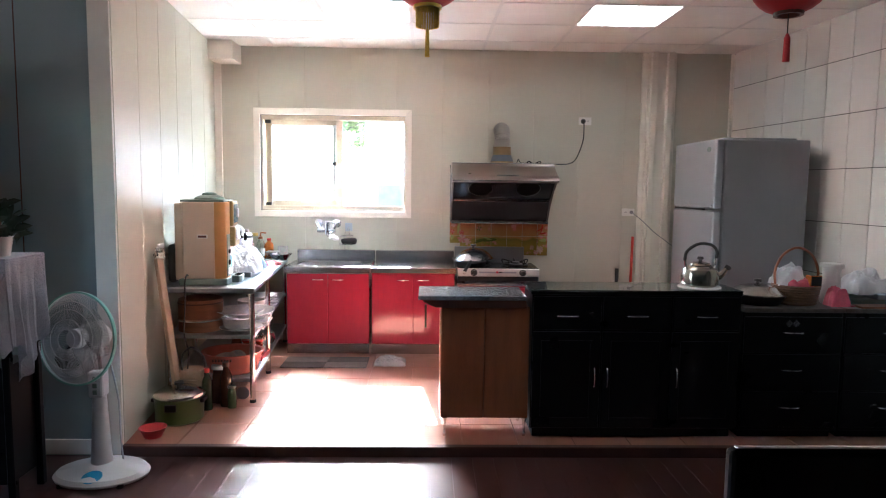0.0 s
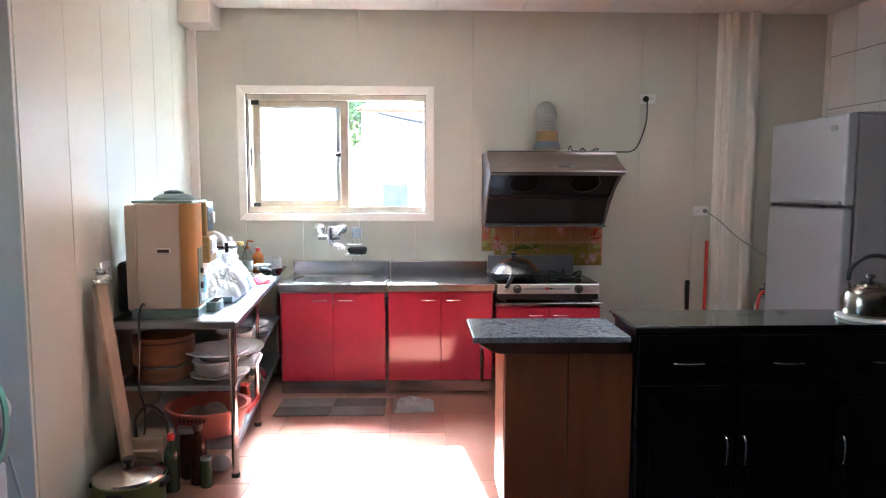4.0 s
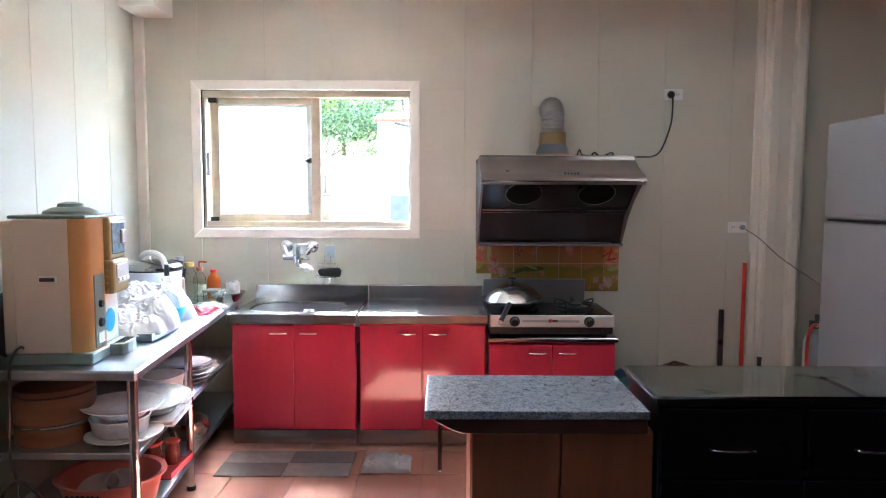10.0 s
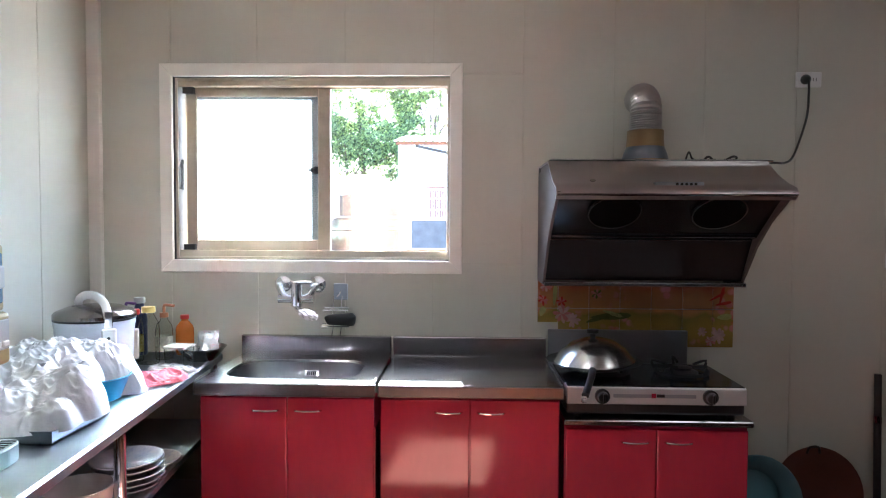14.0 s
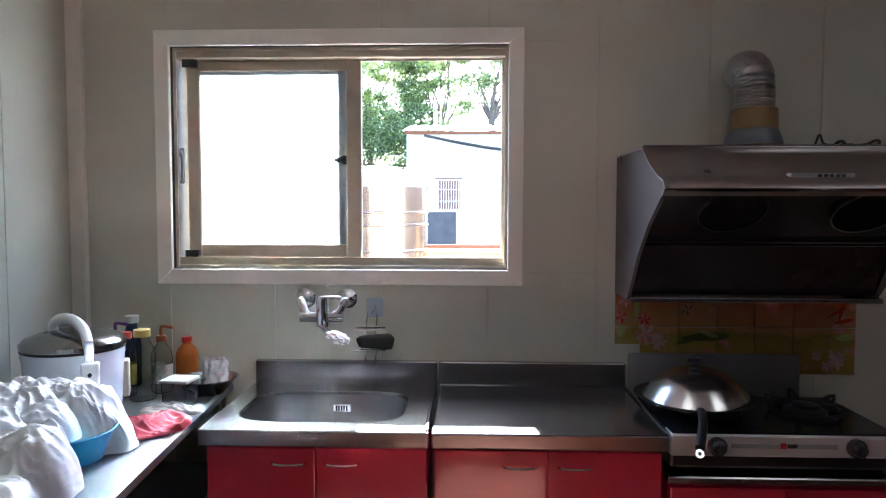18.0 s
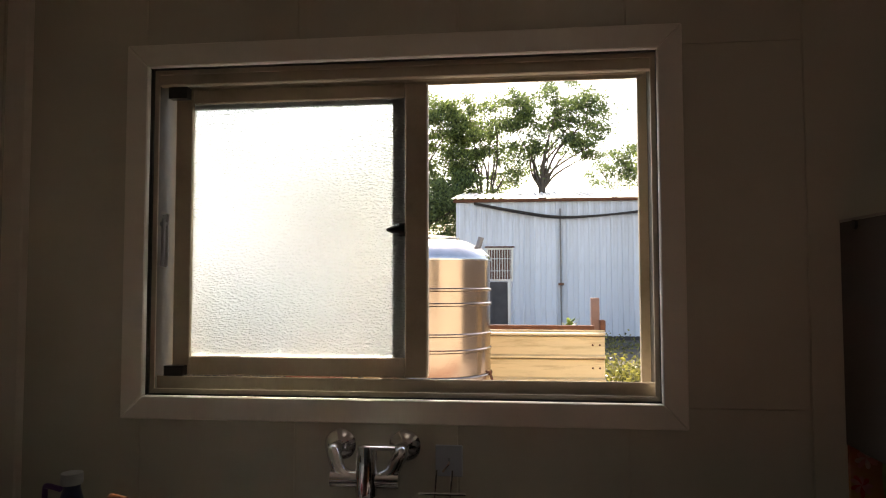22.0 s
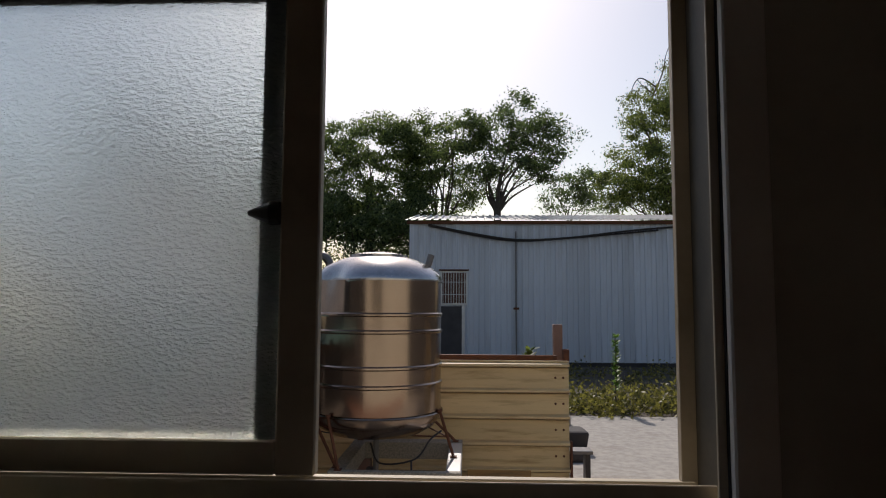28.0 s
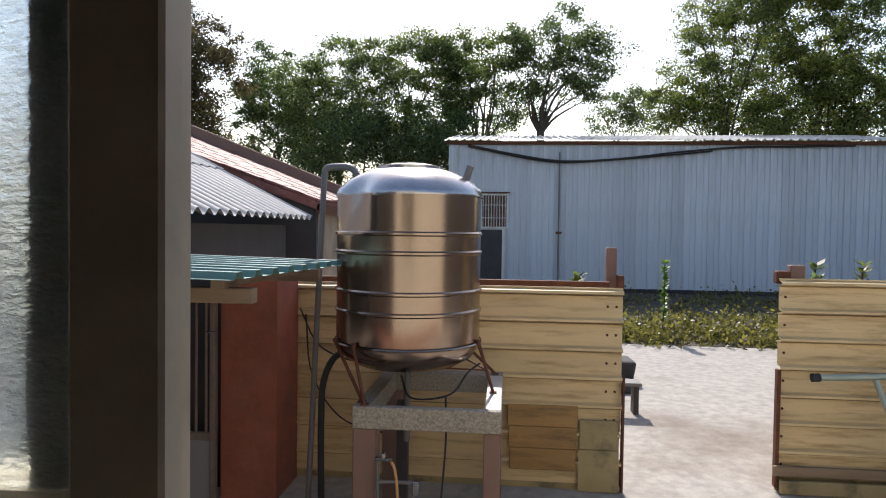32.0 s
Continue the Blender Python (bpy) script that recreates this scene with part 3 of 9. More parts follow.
latch = part("latch", box(-1.192, -1.174, BACK + 0.036, BACK + 0.046, 1.60, 1.75, 0.004, 2), GREYP, win, "grey crescent latch")
part("lever", pipe([(-1.183, BACK + 0.030, 1.735), (-1.174, BACK + 0.014, 1.71), (-1.170, BACK + 0.006, 1.67), (-1.174, BACK + 0.012, 1.63), (-1.184, BACK + 0.024, 1.605)], 0.0055, 8, steps=4), FRIDGESIDE, latch, "curved dark lever", True)
part("boss", lathe([(0, 0), (0.009, 0), (0.009, 0.012), (0, 0.012)], (-1.183, BACK + 0.037, 1.72), 12, m=pose(0, 0, 0, 90, 0, 0)), FRIDGESIDE, latch)
part("catch", lathe([(0.018, 0), (0.019, 0.014), (0.012, 0.03), (0.004, 0.05), (0, 0.052)], (-0.505, BACK + 0.054, 1.70), 14, m=pose(0, 0, 0, 0, -90, 0)), BLACKP, win, "dark finger pull on the frosted sash")
part("corner_block", box(-1.175, -1.12, BACK + 0.03, BACK + 0.055, 2.075, 2.107), BLACKP, win)
part("corner_block", box(-1.175, -1.12, BACK + 0.03, BACK + 0.055, 1.30, 1.328), BLACKP, win)
structure("trim_wall_joint", box(-1.872, -1.866, STEP - 0.0125, STEP - 0.0105, LOWER, CEILING - 0.004), BROWNDK, "thin dark upright joint in the dining room wall", "trim")
structure("baseboard", box(-4.59, left_x(STEP) - 0.12, STEP - 0.022, STEP - 0.0108, LOWER, LOWER + 0.09, 0.003), TRIMW, "pale baseboard along the dining room wall", "baseboard")

# ---- kitchen units along the back wall ----
FRONT = 5.80


def bow_handle(x, z, y, parent, w=0.11, upright=False, material=None):
    pts = [(-w / 2, 0.0), (-w / 2 + 0.012, -0.016), (0, -0.024), (w / 2 - 0.012, -0.016), (w / 2, 0.0)]
    line = [(x, y + d, z + u) if upright else (x + u, y + d, z) for u, d in pts]
    return part("handle", pipe(line, 0.0045, 8, steps=4), material or CHROME, parent, "bowed chrome handle", True)


def base_unit(x0, x1, z1, name, label, doors=2, inside=None):
    t = thing(name, ((x0 + x1) / 2, 6.08, 0), label, "cabinet", "red kitchen base units")
    part("body", box(x0 + 0.004, x1 - 0.004, FRONT + 0.022, BACK - 0.004, 0.10, inside or z1, 0.002), RED, t)
    part("plinth", box(x0 + 0.004, x1 - 0.004, FRONT + 0.012, FRONT + 0.022, 0.012, 0.098, 0.002), STEEL, t, "brushed steel kick plate")
    for x in (x0 + 0.05, x1 - 0.05):
        for y in (FRONT + 0.08, BACK - 0.08):
            part("foot", rod((x, y, 0), (x, y, 0.10), 0.018), BLACKP, t)
    w = (x1 - x0 - 0.012) / doors
    for k in range(doors):
        a, b = x0 + 0.006 + k * w + 0.002, x0 + 0.006 + (k + 1) * w - 0.002
        d = part("door", box(a, b, FRONT, FRONT + 0.020, 0.104, z1 - 0.012, 0.004, 2), RED, t)
        bow_handle((b - 0.085) if k == 0 else (a + 0.085), z1 - 0.062, FRONT - 0.001, d)
    return t


base_unit(-0.862, -0.130, 0.735, "sink_cabinet", "glossy red two-door kitchen cabinet on a steel plinth", inside=0.60)
base_unit(-0.118, 0.622, 0.735, "base_cabinet", "glossy red two-door kitchen cabinet on a steel plinth")
base_unit(0.634, 1.378, 0.625, "stove_cabinet", "low red two-door cabinet under the gas stove")


def steel_top(x0, x1, name, label, basin=None):
    t = thing(name, ((x0 + x1) / 2, 6.08, 0.738), label, "worktop")
    z = 0.79
    y0, y1 = FRONT - 0.035, BACK - 0.028
    bm = bmesh.new()
    xs = sorted({x0, x1, *(basin[:2] if basin else ())})
    if basin:
        # flat rim around a rounded basin
        bx0, bx1, by0, by1 = basin
        n, r = 40, 0.13
        rim, out = [], []
        cx, cy, hx, hy = (bx0 + bx1) / 2, (by0 + by1) / 2, (bx1 - bx0) / 2, (by1 - by0) / 2
        for k in range(n):
            a = 2 * math.pi * k / n
            c, s = math.cos(a), math.sin(a)
            p = 2 / 4.2
            ix, iy = math.copysign(abs(c) ** p, c), math.copysign(abs(s) ** p, s)
            rim.append((cx + hx * ix, cy + hy * iy))
            sc = 1 / max(abs(c), abs(s))
            ox, oy = c * sc, s * sc
            out.append((x0 + (ox + 1) / 2 * (x1 - x0), y0 + (oy + 1) / 2 * (y1 - y0)))
        loops = []
        for pts, zz, shrink in ((out, z, 1), (rim, z, 1), (rim, z - 0.012, 0.985), (rim, z - 0.15, 0.93), (rim, z - 0.165, 0.86)):
            loops.append([bm.verts.new((cx + (px_ - cx) * shrink, cy + (py_ - cy) * shrink, zz)) for px_, py_ in pts])
        for a, b in zip(loops, loops[1:]):
            for k in range(n):
                bm.faces.new((a[k], a[(k + 1) % n], b[(k + 1) % n], b[k]))
        bm.faces.new(loops[-1])
        bmesh.ops.recalc_face_normals(bm, faces=bm.faces[:])
        for f in bm.faces:
            if abs(f.normal.z) > 0.9 and f.normal.z < 0:
                f.normal_flip()
        bowl_ = part("basin", bm, STEEL, t, "deep rounded steel sink bowl", True)
        # faces below the rim get darker steel, dimming the bowl's reflections
        bowl_.data.materials.append(BASINSTEEL)
        for f in bowl_.data.polygons:
            f.material_index = 1 if f.center.z < z - 0.02 else 0
        part("overflow", box(cx - 0.012, cx + 0.058, by1 - 0.03, by1 - 0.022, z - 0.075, z - 0.045, 0.0035, 3, m=None), CHROME, t)
        for k in range(5):
            part("slot", box(cx - 0.001 + k * 0.01, cx + 0.004 + k * 0.01, by1 - 0.032, by1 - 0.0302, z - 0.07, z - 0.05), BLACKP, t)
        part("front_apron", box(x0, x1, y0 + 0.0005, y0 + 0.012, z - 0.053, z - 0.001, 0.004, 2), STEEL, t)
    else:
        part("slab", box(x0, x1, y0, y1, z - 0.053, z, 0.006, 2), STEEL, t)
    part("splashback", box(x0, x1, y1, BACK - 0.004, z - 0.05, 0.885, 0.006, 2), STEEL, t)
    part("raised_edge", box(x1 - 0.012, x1 - 0.0005, y0 + 0.012, y1, z - 0.001, z + 0.008, 0.003), STEEL, t)
    return t


steel_top(-0.868, -0.128, "kitchen_sink", "stainless steel sink top with a rounded basin and low splashback", (-0.80, -0.222, 5.855, 6.245))
steel_top(-0.119, 0.628, "steel_worktop", "stainless steel worktop with a low splashback")


# ---- gas stove ----
SILVER = mat("silver_paint", (0.62, 0.62, 0.61), 0.3, 0.35, var=0.05, scale=5)


def gas_stove():
    x0, x1, z0, z1 = 0.645, 1.362, 0.668, 0.787
    t = thing("gas_stove", (1.0, 6.05, 0.64), "two-burner gas stove with a steel front and black knobs", "stove")
    part("shelf", box(0.632, 1.387, FRONT - 0.012, BACK - 0.06, 0.628, 0.652, 0.004), STEEL, t)
    part("backplate", box(0.634, 1.30, BACK - 0.05, BACK - 0.03, 0.652, 0.93, 0.004), ALUSHEET, t, "dull aluminium splash plate")
    part("case", box(x0, x1, FRONT + 0.02, 6.24, 0.668, 0.745, 0.01, 2), BLACKP, t)
    part("top_plate", box(x0, x1, FRONT + 0.012, 6.25, 0.772, z1, 0.008, 2), DARKSTEEL, t, "dark enamel top plate")
    front = part("front_panel", extrude([(FRONT + 0.02, 0.71), (FRONT + 0.002, 0.715), (FRONT + 0.006, 0.780), (FRONT + 0.02, 0.785), (FRONT + 0.08, 0.785), (FRONT + 0.08, 0.71)], "x", x0, x1, 0.003), SILVER, t)
    part("badge", box(0.982, 1.000, FRONT - 0.002, FRONT + 0.003, 0.742, 0.760, 0.001), RED, front, "small red maker's plate")
    part("badge_plate", box(1.003, 1.034, FRONT - 0.002, FRONT + 0.003, 0.745, 0.757, 0.001), BLACKP, front)
    part("stripe", box(0.83, 1.16, FRONT + 0.0005, FRONT + 0.0035, 0.742, 0.757, 0.001), FRIDGE, front)
    for x in (0.785, 1.215):
        k = part("knob", lathe([(0.030, 0), (0.030, 0.012), (0.022, 0.016), (0.020, 0.034), (0.016, 0.038), (0, 0.038)], (x, FRONT + 0.003, 0.748), 24, m=pose(0, 0, 0, 90, 0, 0)), BLACKP, t, "black control knob", True)
        part("grip", box(x - 0.004, x + 0.004, FRONT - 0.046, FRONT - 0.030, 0.730, 0.766, 0.002), BLACKP, k)
    for x in (0.70, 1.32):
        for y in (FRONT + 0.06, 6.2):
            part("foot", rod((x, y, 0.652), (x, y, 0.69), 0.016), BLACKP, t)
    for x in (0.84, 1.18):
        part("burner", lathe([(0.07, 0), (0.07, 0.012), (0.045, 0.02), (0.045, 0.03), (0.02, 0.034), (0, 0.034)], (x, 6.05, z1), 24), BLACKP, t, smooth=True)
        g = part("pan_support", lathe([(0.105, 0.0), (0.115, 0.0), (0.115, 0.012), (0.105, 0.012), (0.105, 0)], (x, 6.05, z1 + 0.006), 28, cap=False), RUBBER, t, "cast iron pan support")
        for a in range(5):
            c, s = math.cos(a * 1.2566 + 0.3), math.sin(a * 1.2566 + 0.3)
            part("prong", pipe([(x + 0.11 * c, 6.05 + 0.11 * s, z1 + 0.01), (x + 0.125 * c, 6.05 + 0.125 * s, z1 + 0.05), (x + 0.06 * c, 6.05 + 0.06 * s, z1 + 0.038)], 0.006, 6, steps=3), RUBBER, g)
    return t


gas_stove()

WOKSTEEL = mat("scratched_steel_lid", (0.62, 0.60, 0.57), 0.22, 1.0, var=0.15, scale=10, stain=(0.3, 0.25, 0.2), stain_amount=0.3)
IRON = mat("seasoned_iron", (0.03, 0.027, 0.025), 0.45, 0.6, var=0.4, scale=9, bump=0.1)


def wok():
    x, y, z = 0.80, 6.06, 0.802
    t = thing("wok", (x, y, 0.82), "dark iron wok with a domed steel lid on the gas stove", "pan")
    part("pan", lathe([(0.0, 0.0), (0.06, 0.004), (0.14, 0.018), (0.205, 0.042), (0.208, 0.045), (0.203, 0.045), (0.125, 0.022), (0, 0.008)], (x, y, z - 0.005), 40), IRON, t, smooth=True)
    h = part("handle", pipe([(x - 0.04, y - 0.18, z + 0.032), (x - 0.06, y - 0.26, z + 0.02), (x - 0.10, y - 0.35, z - 0.03)], 0.015, 10, steps=4), BLACKP, t, smooth=True)
    part("hanging_ring", lathe([(0.006, -0.004), (0.013, -0.004), (0.013, 0.004), (0.006, 0.004), (0.006, -0.004)], (x - 0.106, y - 0.363, z - 0.042), 14, cap=False, m=pose(0, 0, 0, 60, 0, 0)), CHROME, h)
    lid = part("lid", lathe([(0.178, 0), (0.180, 0.005), (0.168, 0.016), (0.137, 0.053), (0.095, 0.082), (0.043, 0.099), (0, 0.103)], (x, y, z + 0.036), 48, m=pose(0, 0, 0, 3, -4, 0)), WOKSTEEL, t, "worn domed steel lid", True)
    part("knob", lathe([(0.012, 0), (0.012, 0.015), (0.026, 0.02), (0.026, 0.034), (0, 0.038)], (x - 0.006, y - 0.004, z + 0.140), 18), BLACKP, lid, smooth=True)


wok()


# ---- range hood with its duct ----
def range_hood():
    t = thing("range_hood", (1.05, BACK, 1.16), "slanted stainless range hood with two dark fan openings", "range hood")
    x0, x1 = 0.584, 1.545
    side = [(BACK - 0.005, 1.165), (6.18, 1.165), (6.13, 1.22), (6.03, 1.34), (5.90, 1.45), (5.74, 1.545), (5.715, 1.562), (5.735, 1.580), (5.80, 1.600), (5.88, 1.636), (5.94, 1.672), (5.985, 1.705), (BACK - 0.005, 1.705)]
    xr = 1.49
    for a, b in ((x0, x0 + 0.012), (xr - 0.012, xr)):
        part("side_panel", extrude(side, "x", a, b), HOODSIDE, t, "dull brownish steel side, darkened against the window's light")
    part("front_skin", sheet([(5.74, 1.535), (5.713, 1.558), (5.732, 1.583), (5.80, 1.604), (5.88, 1.640), (5.94, 1.676), (5.985, 1.707), (6.37, 1.707)], "x", x0 - 0.004, xr + 0.012, -0.006), HOODSKIN, t, "curved brushed steel front", True)
    part("top_edge", box(x0, x1 - 0.02, 5.98, 6.0, 1.704, 1.714, 0.003), CHROME, t)
    part("lip", pipe([(x0, 5.722, 1.556), (xr + 0.01, 5.722, 1.556)], 0.008, 8, steps=1), CHROME, t)
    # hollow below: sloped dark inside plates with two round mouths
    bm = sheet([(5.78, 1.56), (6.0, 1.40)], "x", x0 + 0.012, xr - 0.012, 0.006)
    part("inner_plate", bm, DARKSTEEL, t, "dark glossy inside plate")
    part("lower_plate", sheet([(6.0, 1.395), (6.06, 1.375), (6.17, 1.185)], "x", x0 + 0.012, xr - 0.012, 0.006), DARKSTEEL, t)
    part("ledge", pipe([(x0 + 0.02, 6.005, 1.388), (xr - 0.02, 6.005, 1.388)], 0.006, 8, steps=1), STEEL, t, "bright folded steel ledge")
    part("ledge", pipe([(x0 + 0.02, 6.055, 1.372), (xr - 0.02, 6.055, 1.372)], 0.004, 8, steps=1), STEEL, t)
    part("grease_tray", box(x0 + 0.005, xr + 0.002, 6.14, 6.33, 1.158, 1.178, 0.005, 2), STEEL, t)
    slope = pose(0, 0, 0, math.degrees(math.atan2(0.16, 0.22)) * -1 + 180, 0, 0)
    for x in (0.835, 1.255):
        ring = part("fan_mouth", lathe([(0.102, 0), (0.108, 0), (0.108, 0.010), (0.102, 0.010), (0.102, 0)], (x, 5.855, 1.4915), 36, m=slope, cap=False), STEEL, t, smooth=True)
        # no depth here: a black disc paints the dark inside of the mouth
        part("opening", lathe([(0.0, 0), (0.102, 0), (0.102, 0.005), (0, 0.005)], (x, 5.8555, 1.492), 36, m=slope), VOID, ring, "flat black disc standing for the unlit fan opening")
    plate = part("switch_plate", box(0.97, 1.16, 5.762, 5.792, 1.588, 1.606, 0.002, m=None), FRIDGE, t)
    part("wire", pipe([(1.17, 6.02, 1.715), (1.185, 6.02, 1.75), (1.20, 6.02, 1.72), (1.24, 6.03, 1.716), (1.30, 6.03, 1.718)], 0.004, 6, steps=4), BLACKP, t, "loose black wire", True)
    part("wire", pipe([(1.34, 6.02, 1.716), (1.37, 6.02, 1.73), (1.39, 6.03, 1.728), (1.38, 6.03, 1.716), (1.34, 6.04, 1.718)], 0.005, 6, steps=4), BLACKP, t, "loose black wire", True)
    for k in range(5):
        part("switch", box(1.05 + k * 0.018, 1.06 + k * 0.018, 5.757, 5.763, 1.592, 1.602, 0.001), BLACKP, plate)
    part("emblem", lathe([(0.0, 0), (0.012, 0), (0.012, 0.004), (0, 0.004)], (0.735, 5.80, 1.611), 6, m=pose(0, 0, 0, 25, 0, 0)), STEEL, t)
    part("bolt", rod((x0 - 0.006, 6.30, 1.69), (x0 + 0.01, 6.30, 1.69), 0.012), BLACKP, t)
    return t


range_hood()
TAPE = mat("brown_tape", (0.23, 0.145, 0.055), 0.45, var=0.15, scale=9, bump=0.1)
GREYTAPE = mat("grey_tape", (0.09, 0.105, 0.125), 0.4, var=0.15, scale=9)


FOIL = mat("aluminium_foil", (0.46, 0.455, 0.44), 0.34, 1.0, var=0.1, scale=20, bump=0.12, bscale=60)


def hood_duct():
    x, y = 1.06, 6.25
    t = thing("exhaust_duct", (x, y, 1.706), "ribbed aluminium exhaust duct with brown and grey tape at its foot", "duct")
    part("foot", lathe([(0.112, 0), (0.108, 0.012), (0.106, 0.026)], (x, y, 1.709), 28), TAPE, t, "brown tape", True)
    part("collar", lathe([(0.106, 0.0), (0.098, 0.03), (0.085, 0.06)], (x, y, 1.735), 28), GREYTAPE, t, "grey tape", True)
    part("tape_band", lathe([(0.086, 0.0), (0.083, 0.04), (0.082, 0.075)], (x, y, 1.795), 28), TAPE, t, "brown tape", True)
    prof = []
    for k in range(16):
        prof.append((0.070 + (0.003 if k % 2 else -0.001), 0.005 * k))
    part("tube", lathe(prof, (x, y, 1.869), 28), FOIL, t, "ribbed aluminium tube", True)
    bm = bmesh.new()
    line = [(x, y, 1.944), (x, y + 0.006, 1.985), (x, y + 0.035, 2.02), (x, y + 0.08, 2.032), (x, BACK - 0.004, 2.03)]
    part("elbow", pipe(line, 0.068, 24, bm, steps=6, rib=0.004), FOIL, t, "ribbed aluminium bend into the wall", True)


hood_duct()

# printed tiles behind the stove
def picture_tiles():
    m = bpy.data.materials.new("printed_flower_tile")
    m.use_nodes = True
    n, l = m.node_tree.nodes, m.node_tree.links
    p = n["Principled BSDF"]
    p.inputs["Roughness"].default_value = 0.15
    tc = n.new("ShaderNodeTexCoord")
    sep = n.new("ShaderNodeSeparateXYZ")
    l.new(tc.outputs["Object"], sep.inputs[0])
    nz = n.new("ShaderNodeTexNoise")
    nz.inputs["Scale"].default_value, nz.inputs["Detail"].default_value = 9, 5
    l.new(tc.outputs["Object"], nz.inputs["Vector"])
    hz = n.new("ShaderNodeMath")
    hz.operation = "MULTIPLY_ADD"
    hz.inputs[1].default_value = 0.10
    l.new(nz.outputs["Fac"], hz.inputs[0])
    l.new(sep.outputs["Z"], hz.inputs[2])
    ramp = n.new("ShaderNodeValToRGB")
    mr = n.new("ShaderNodeMapRange")
    mr.inputs["From Min"].default_value, mr.inputs["From Max"].default_value = 0.89, 1.20
    l.new(hz.outputs[0], mr.inputs["Value"])
    l.new(mr.outputs[0], ramp.inputs[0])
    e = ramp.color_ramp.elements
    e[0].position, e[0].color = 0.0, (0.26, 0.17, 0.04, 1)
    e[1].position, e[1].color = 1.0, (0.36, 0.12, 0.05, 1)
    for pos, c in ((0.3, (0.36, 0.27, 0.06, 1)), (0.5, (0.24, 0.21, 0.05, 1)), (0.58, (0.46, 0.25, 0.09, 1)), (0.8, (0.42, 0.20, 0.08, 1))):
        k = e.new(pos)
        k.color = c
    vo = n.new("ShaderNodeTexVoronoi")
    vo.inputs["Scale"].default_value = 26
    l.new(tc.outputs["Object"], vo.inputs["Vector"])
    n2 = n.new("ShaderNodeTexNoise")
    n2.inputs["Scale"].default_value, n2.inputs["Detail"].default_value = 5.5, 3
    l.new(tc.outputs["Object"], n2.inputs["Vector"])
    gt = n.new("ShaderNodeMapRange")
    gt.inputs["From Min"].default_value, gt.inputs["From Max"].default_value = 0.54, 0.62
    l.new(n2.outputs["Fac"], gt.inputs["Value"])
    pet = n.new("ShaderNodeMapRange")
    pet.inputs["From Min"].default_value, pet.inputs["From Max"].default_value = 0.55, 0.35
    l.new(vo.outputs["Distance"], pet.inputs["Value"])
    both = n.new("ShaderNodeMath")
    both.operation = "MULTIPLY"
    l.new(gt.outputs[0], both.inputs[0])
    l.new(pet.outputs[0], both.inputs[1])
    pink = n.new("ShaderNodeMix")
    pink.data_type = "RGBA"
    pink.inputs["A"].default_value, pink.inputs["B"].default_value = (0.55, 0.10, 0.05, 1), (0.62, 0.36, 0.33, 1)
    l.new(vo.outputs["Color"], pink.inputs["Factor"])
    mx = n.new("ShaderNodeMix")
    mx.data_type = "RGBA"
    l.new(both.outputs[0], mx.inputs["Factor"])
    l.new(ramp.outputs[0], mx.inputs["A"])
    l.new(pink.outputs["Result"], mx.inputs["B"])
    l.new(mx.outputs["Result"], p.inputs["Base Color"])
    t = thing("picture_tiles", (1.05, BACK, 0.9), "printed orange and pink flower tiles behind the stove", "wall tiles")
    xs = [0.585, 0.685, 0.835, 0.985, 1.135, 1.285, 1.43, 1.53]
    for a, b in zip(xs, xs[1:]):
        part("tile", box(a + 0.0015, b - 0.0015, BACK - 0.012, BACK - 0.002, 1.03, 1.175, 0.0015), m, t)
        low = 0.845 if b > 1.30 and a > 1.2 else (0.96 if a < 0.6 else 0.895)
        part("tile", box(a + 0.0015, b - 0.0015, BACK - 0.012, BACK - 0.002, low, 1.027, 0.0015), m, t)
    # the printed flowers and leaves: flat petals in the glaze
    inks = {k: mat("glaze_" + k, c, 0.16, var=0.25, scale=30) for k, c in (("pink", (0.50, 0.20, 0.17)), ("blush", (0.52, 0.35, 0.29)), ("green", (0.10, 0.13, 0.03)), ("red", (0.45, 0.05, 0.03)), ("lime", (0.36, 0.38, 0.14)))}
    r = random.Random(5)

    def petal(name, cx, cz, ang, ln, w, ink, lift):
        d, s = Vector((math.cos(ang), 0, math.sin(ang))), Vector((-math.sin(ang), 0, math.cos(ang)))
        out = []
        for k in range(12):
            u = k / 12 * 2 * math.pi
            q = Vector((cx, BACK - 0.0125 - lift, cz)) + d * ln * (0.5 - 0.5 * math.cos(u)) + s * w * math.sin(u) * (0.75 - 0.25 * math.cos(u))
            out.append(tuple(q))
        from_lists(name, out, [tuple(range(12))[::-1]], inks[ink], t)

    def flower(cx, cz, size, ink, ink2):
        for k in range(9):
            petal("petal", cx, cz, k * 0.7 + r.uniform(-0.2, 0.2), size * r.uniform(0.8, 1.1), size * 0.26, ink if k % 2 else ink2, 0.0001 * k)

    for a in ((0.705, 1.0, 0.055, "blush", "pink"), (0.755, 0.975, 0.045, "blush", "blush"), (0.625, 1.135, 0.035, "blush", "pink"), (0.612, 1.07, 0.032, "red", "pink"), (0.70, 1.06, 0.03, "pink", "red"),
              (1.455, 0.905, 0.05, "blush", "blush"), (1.42, 0.875, 0.03, "blush", "pink"), (0.87, 1.10, 0.032, "green", "pink"), (1.38, 0.92, 0.028, "blush", "blush")):
        flower(a[0], a[1], a[2] * 0.85, a[3], a[4])
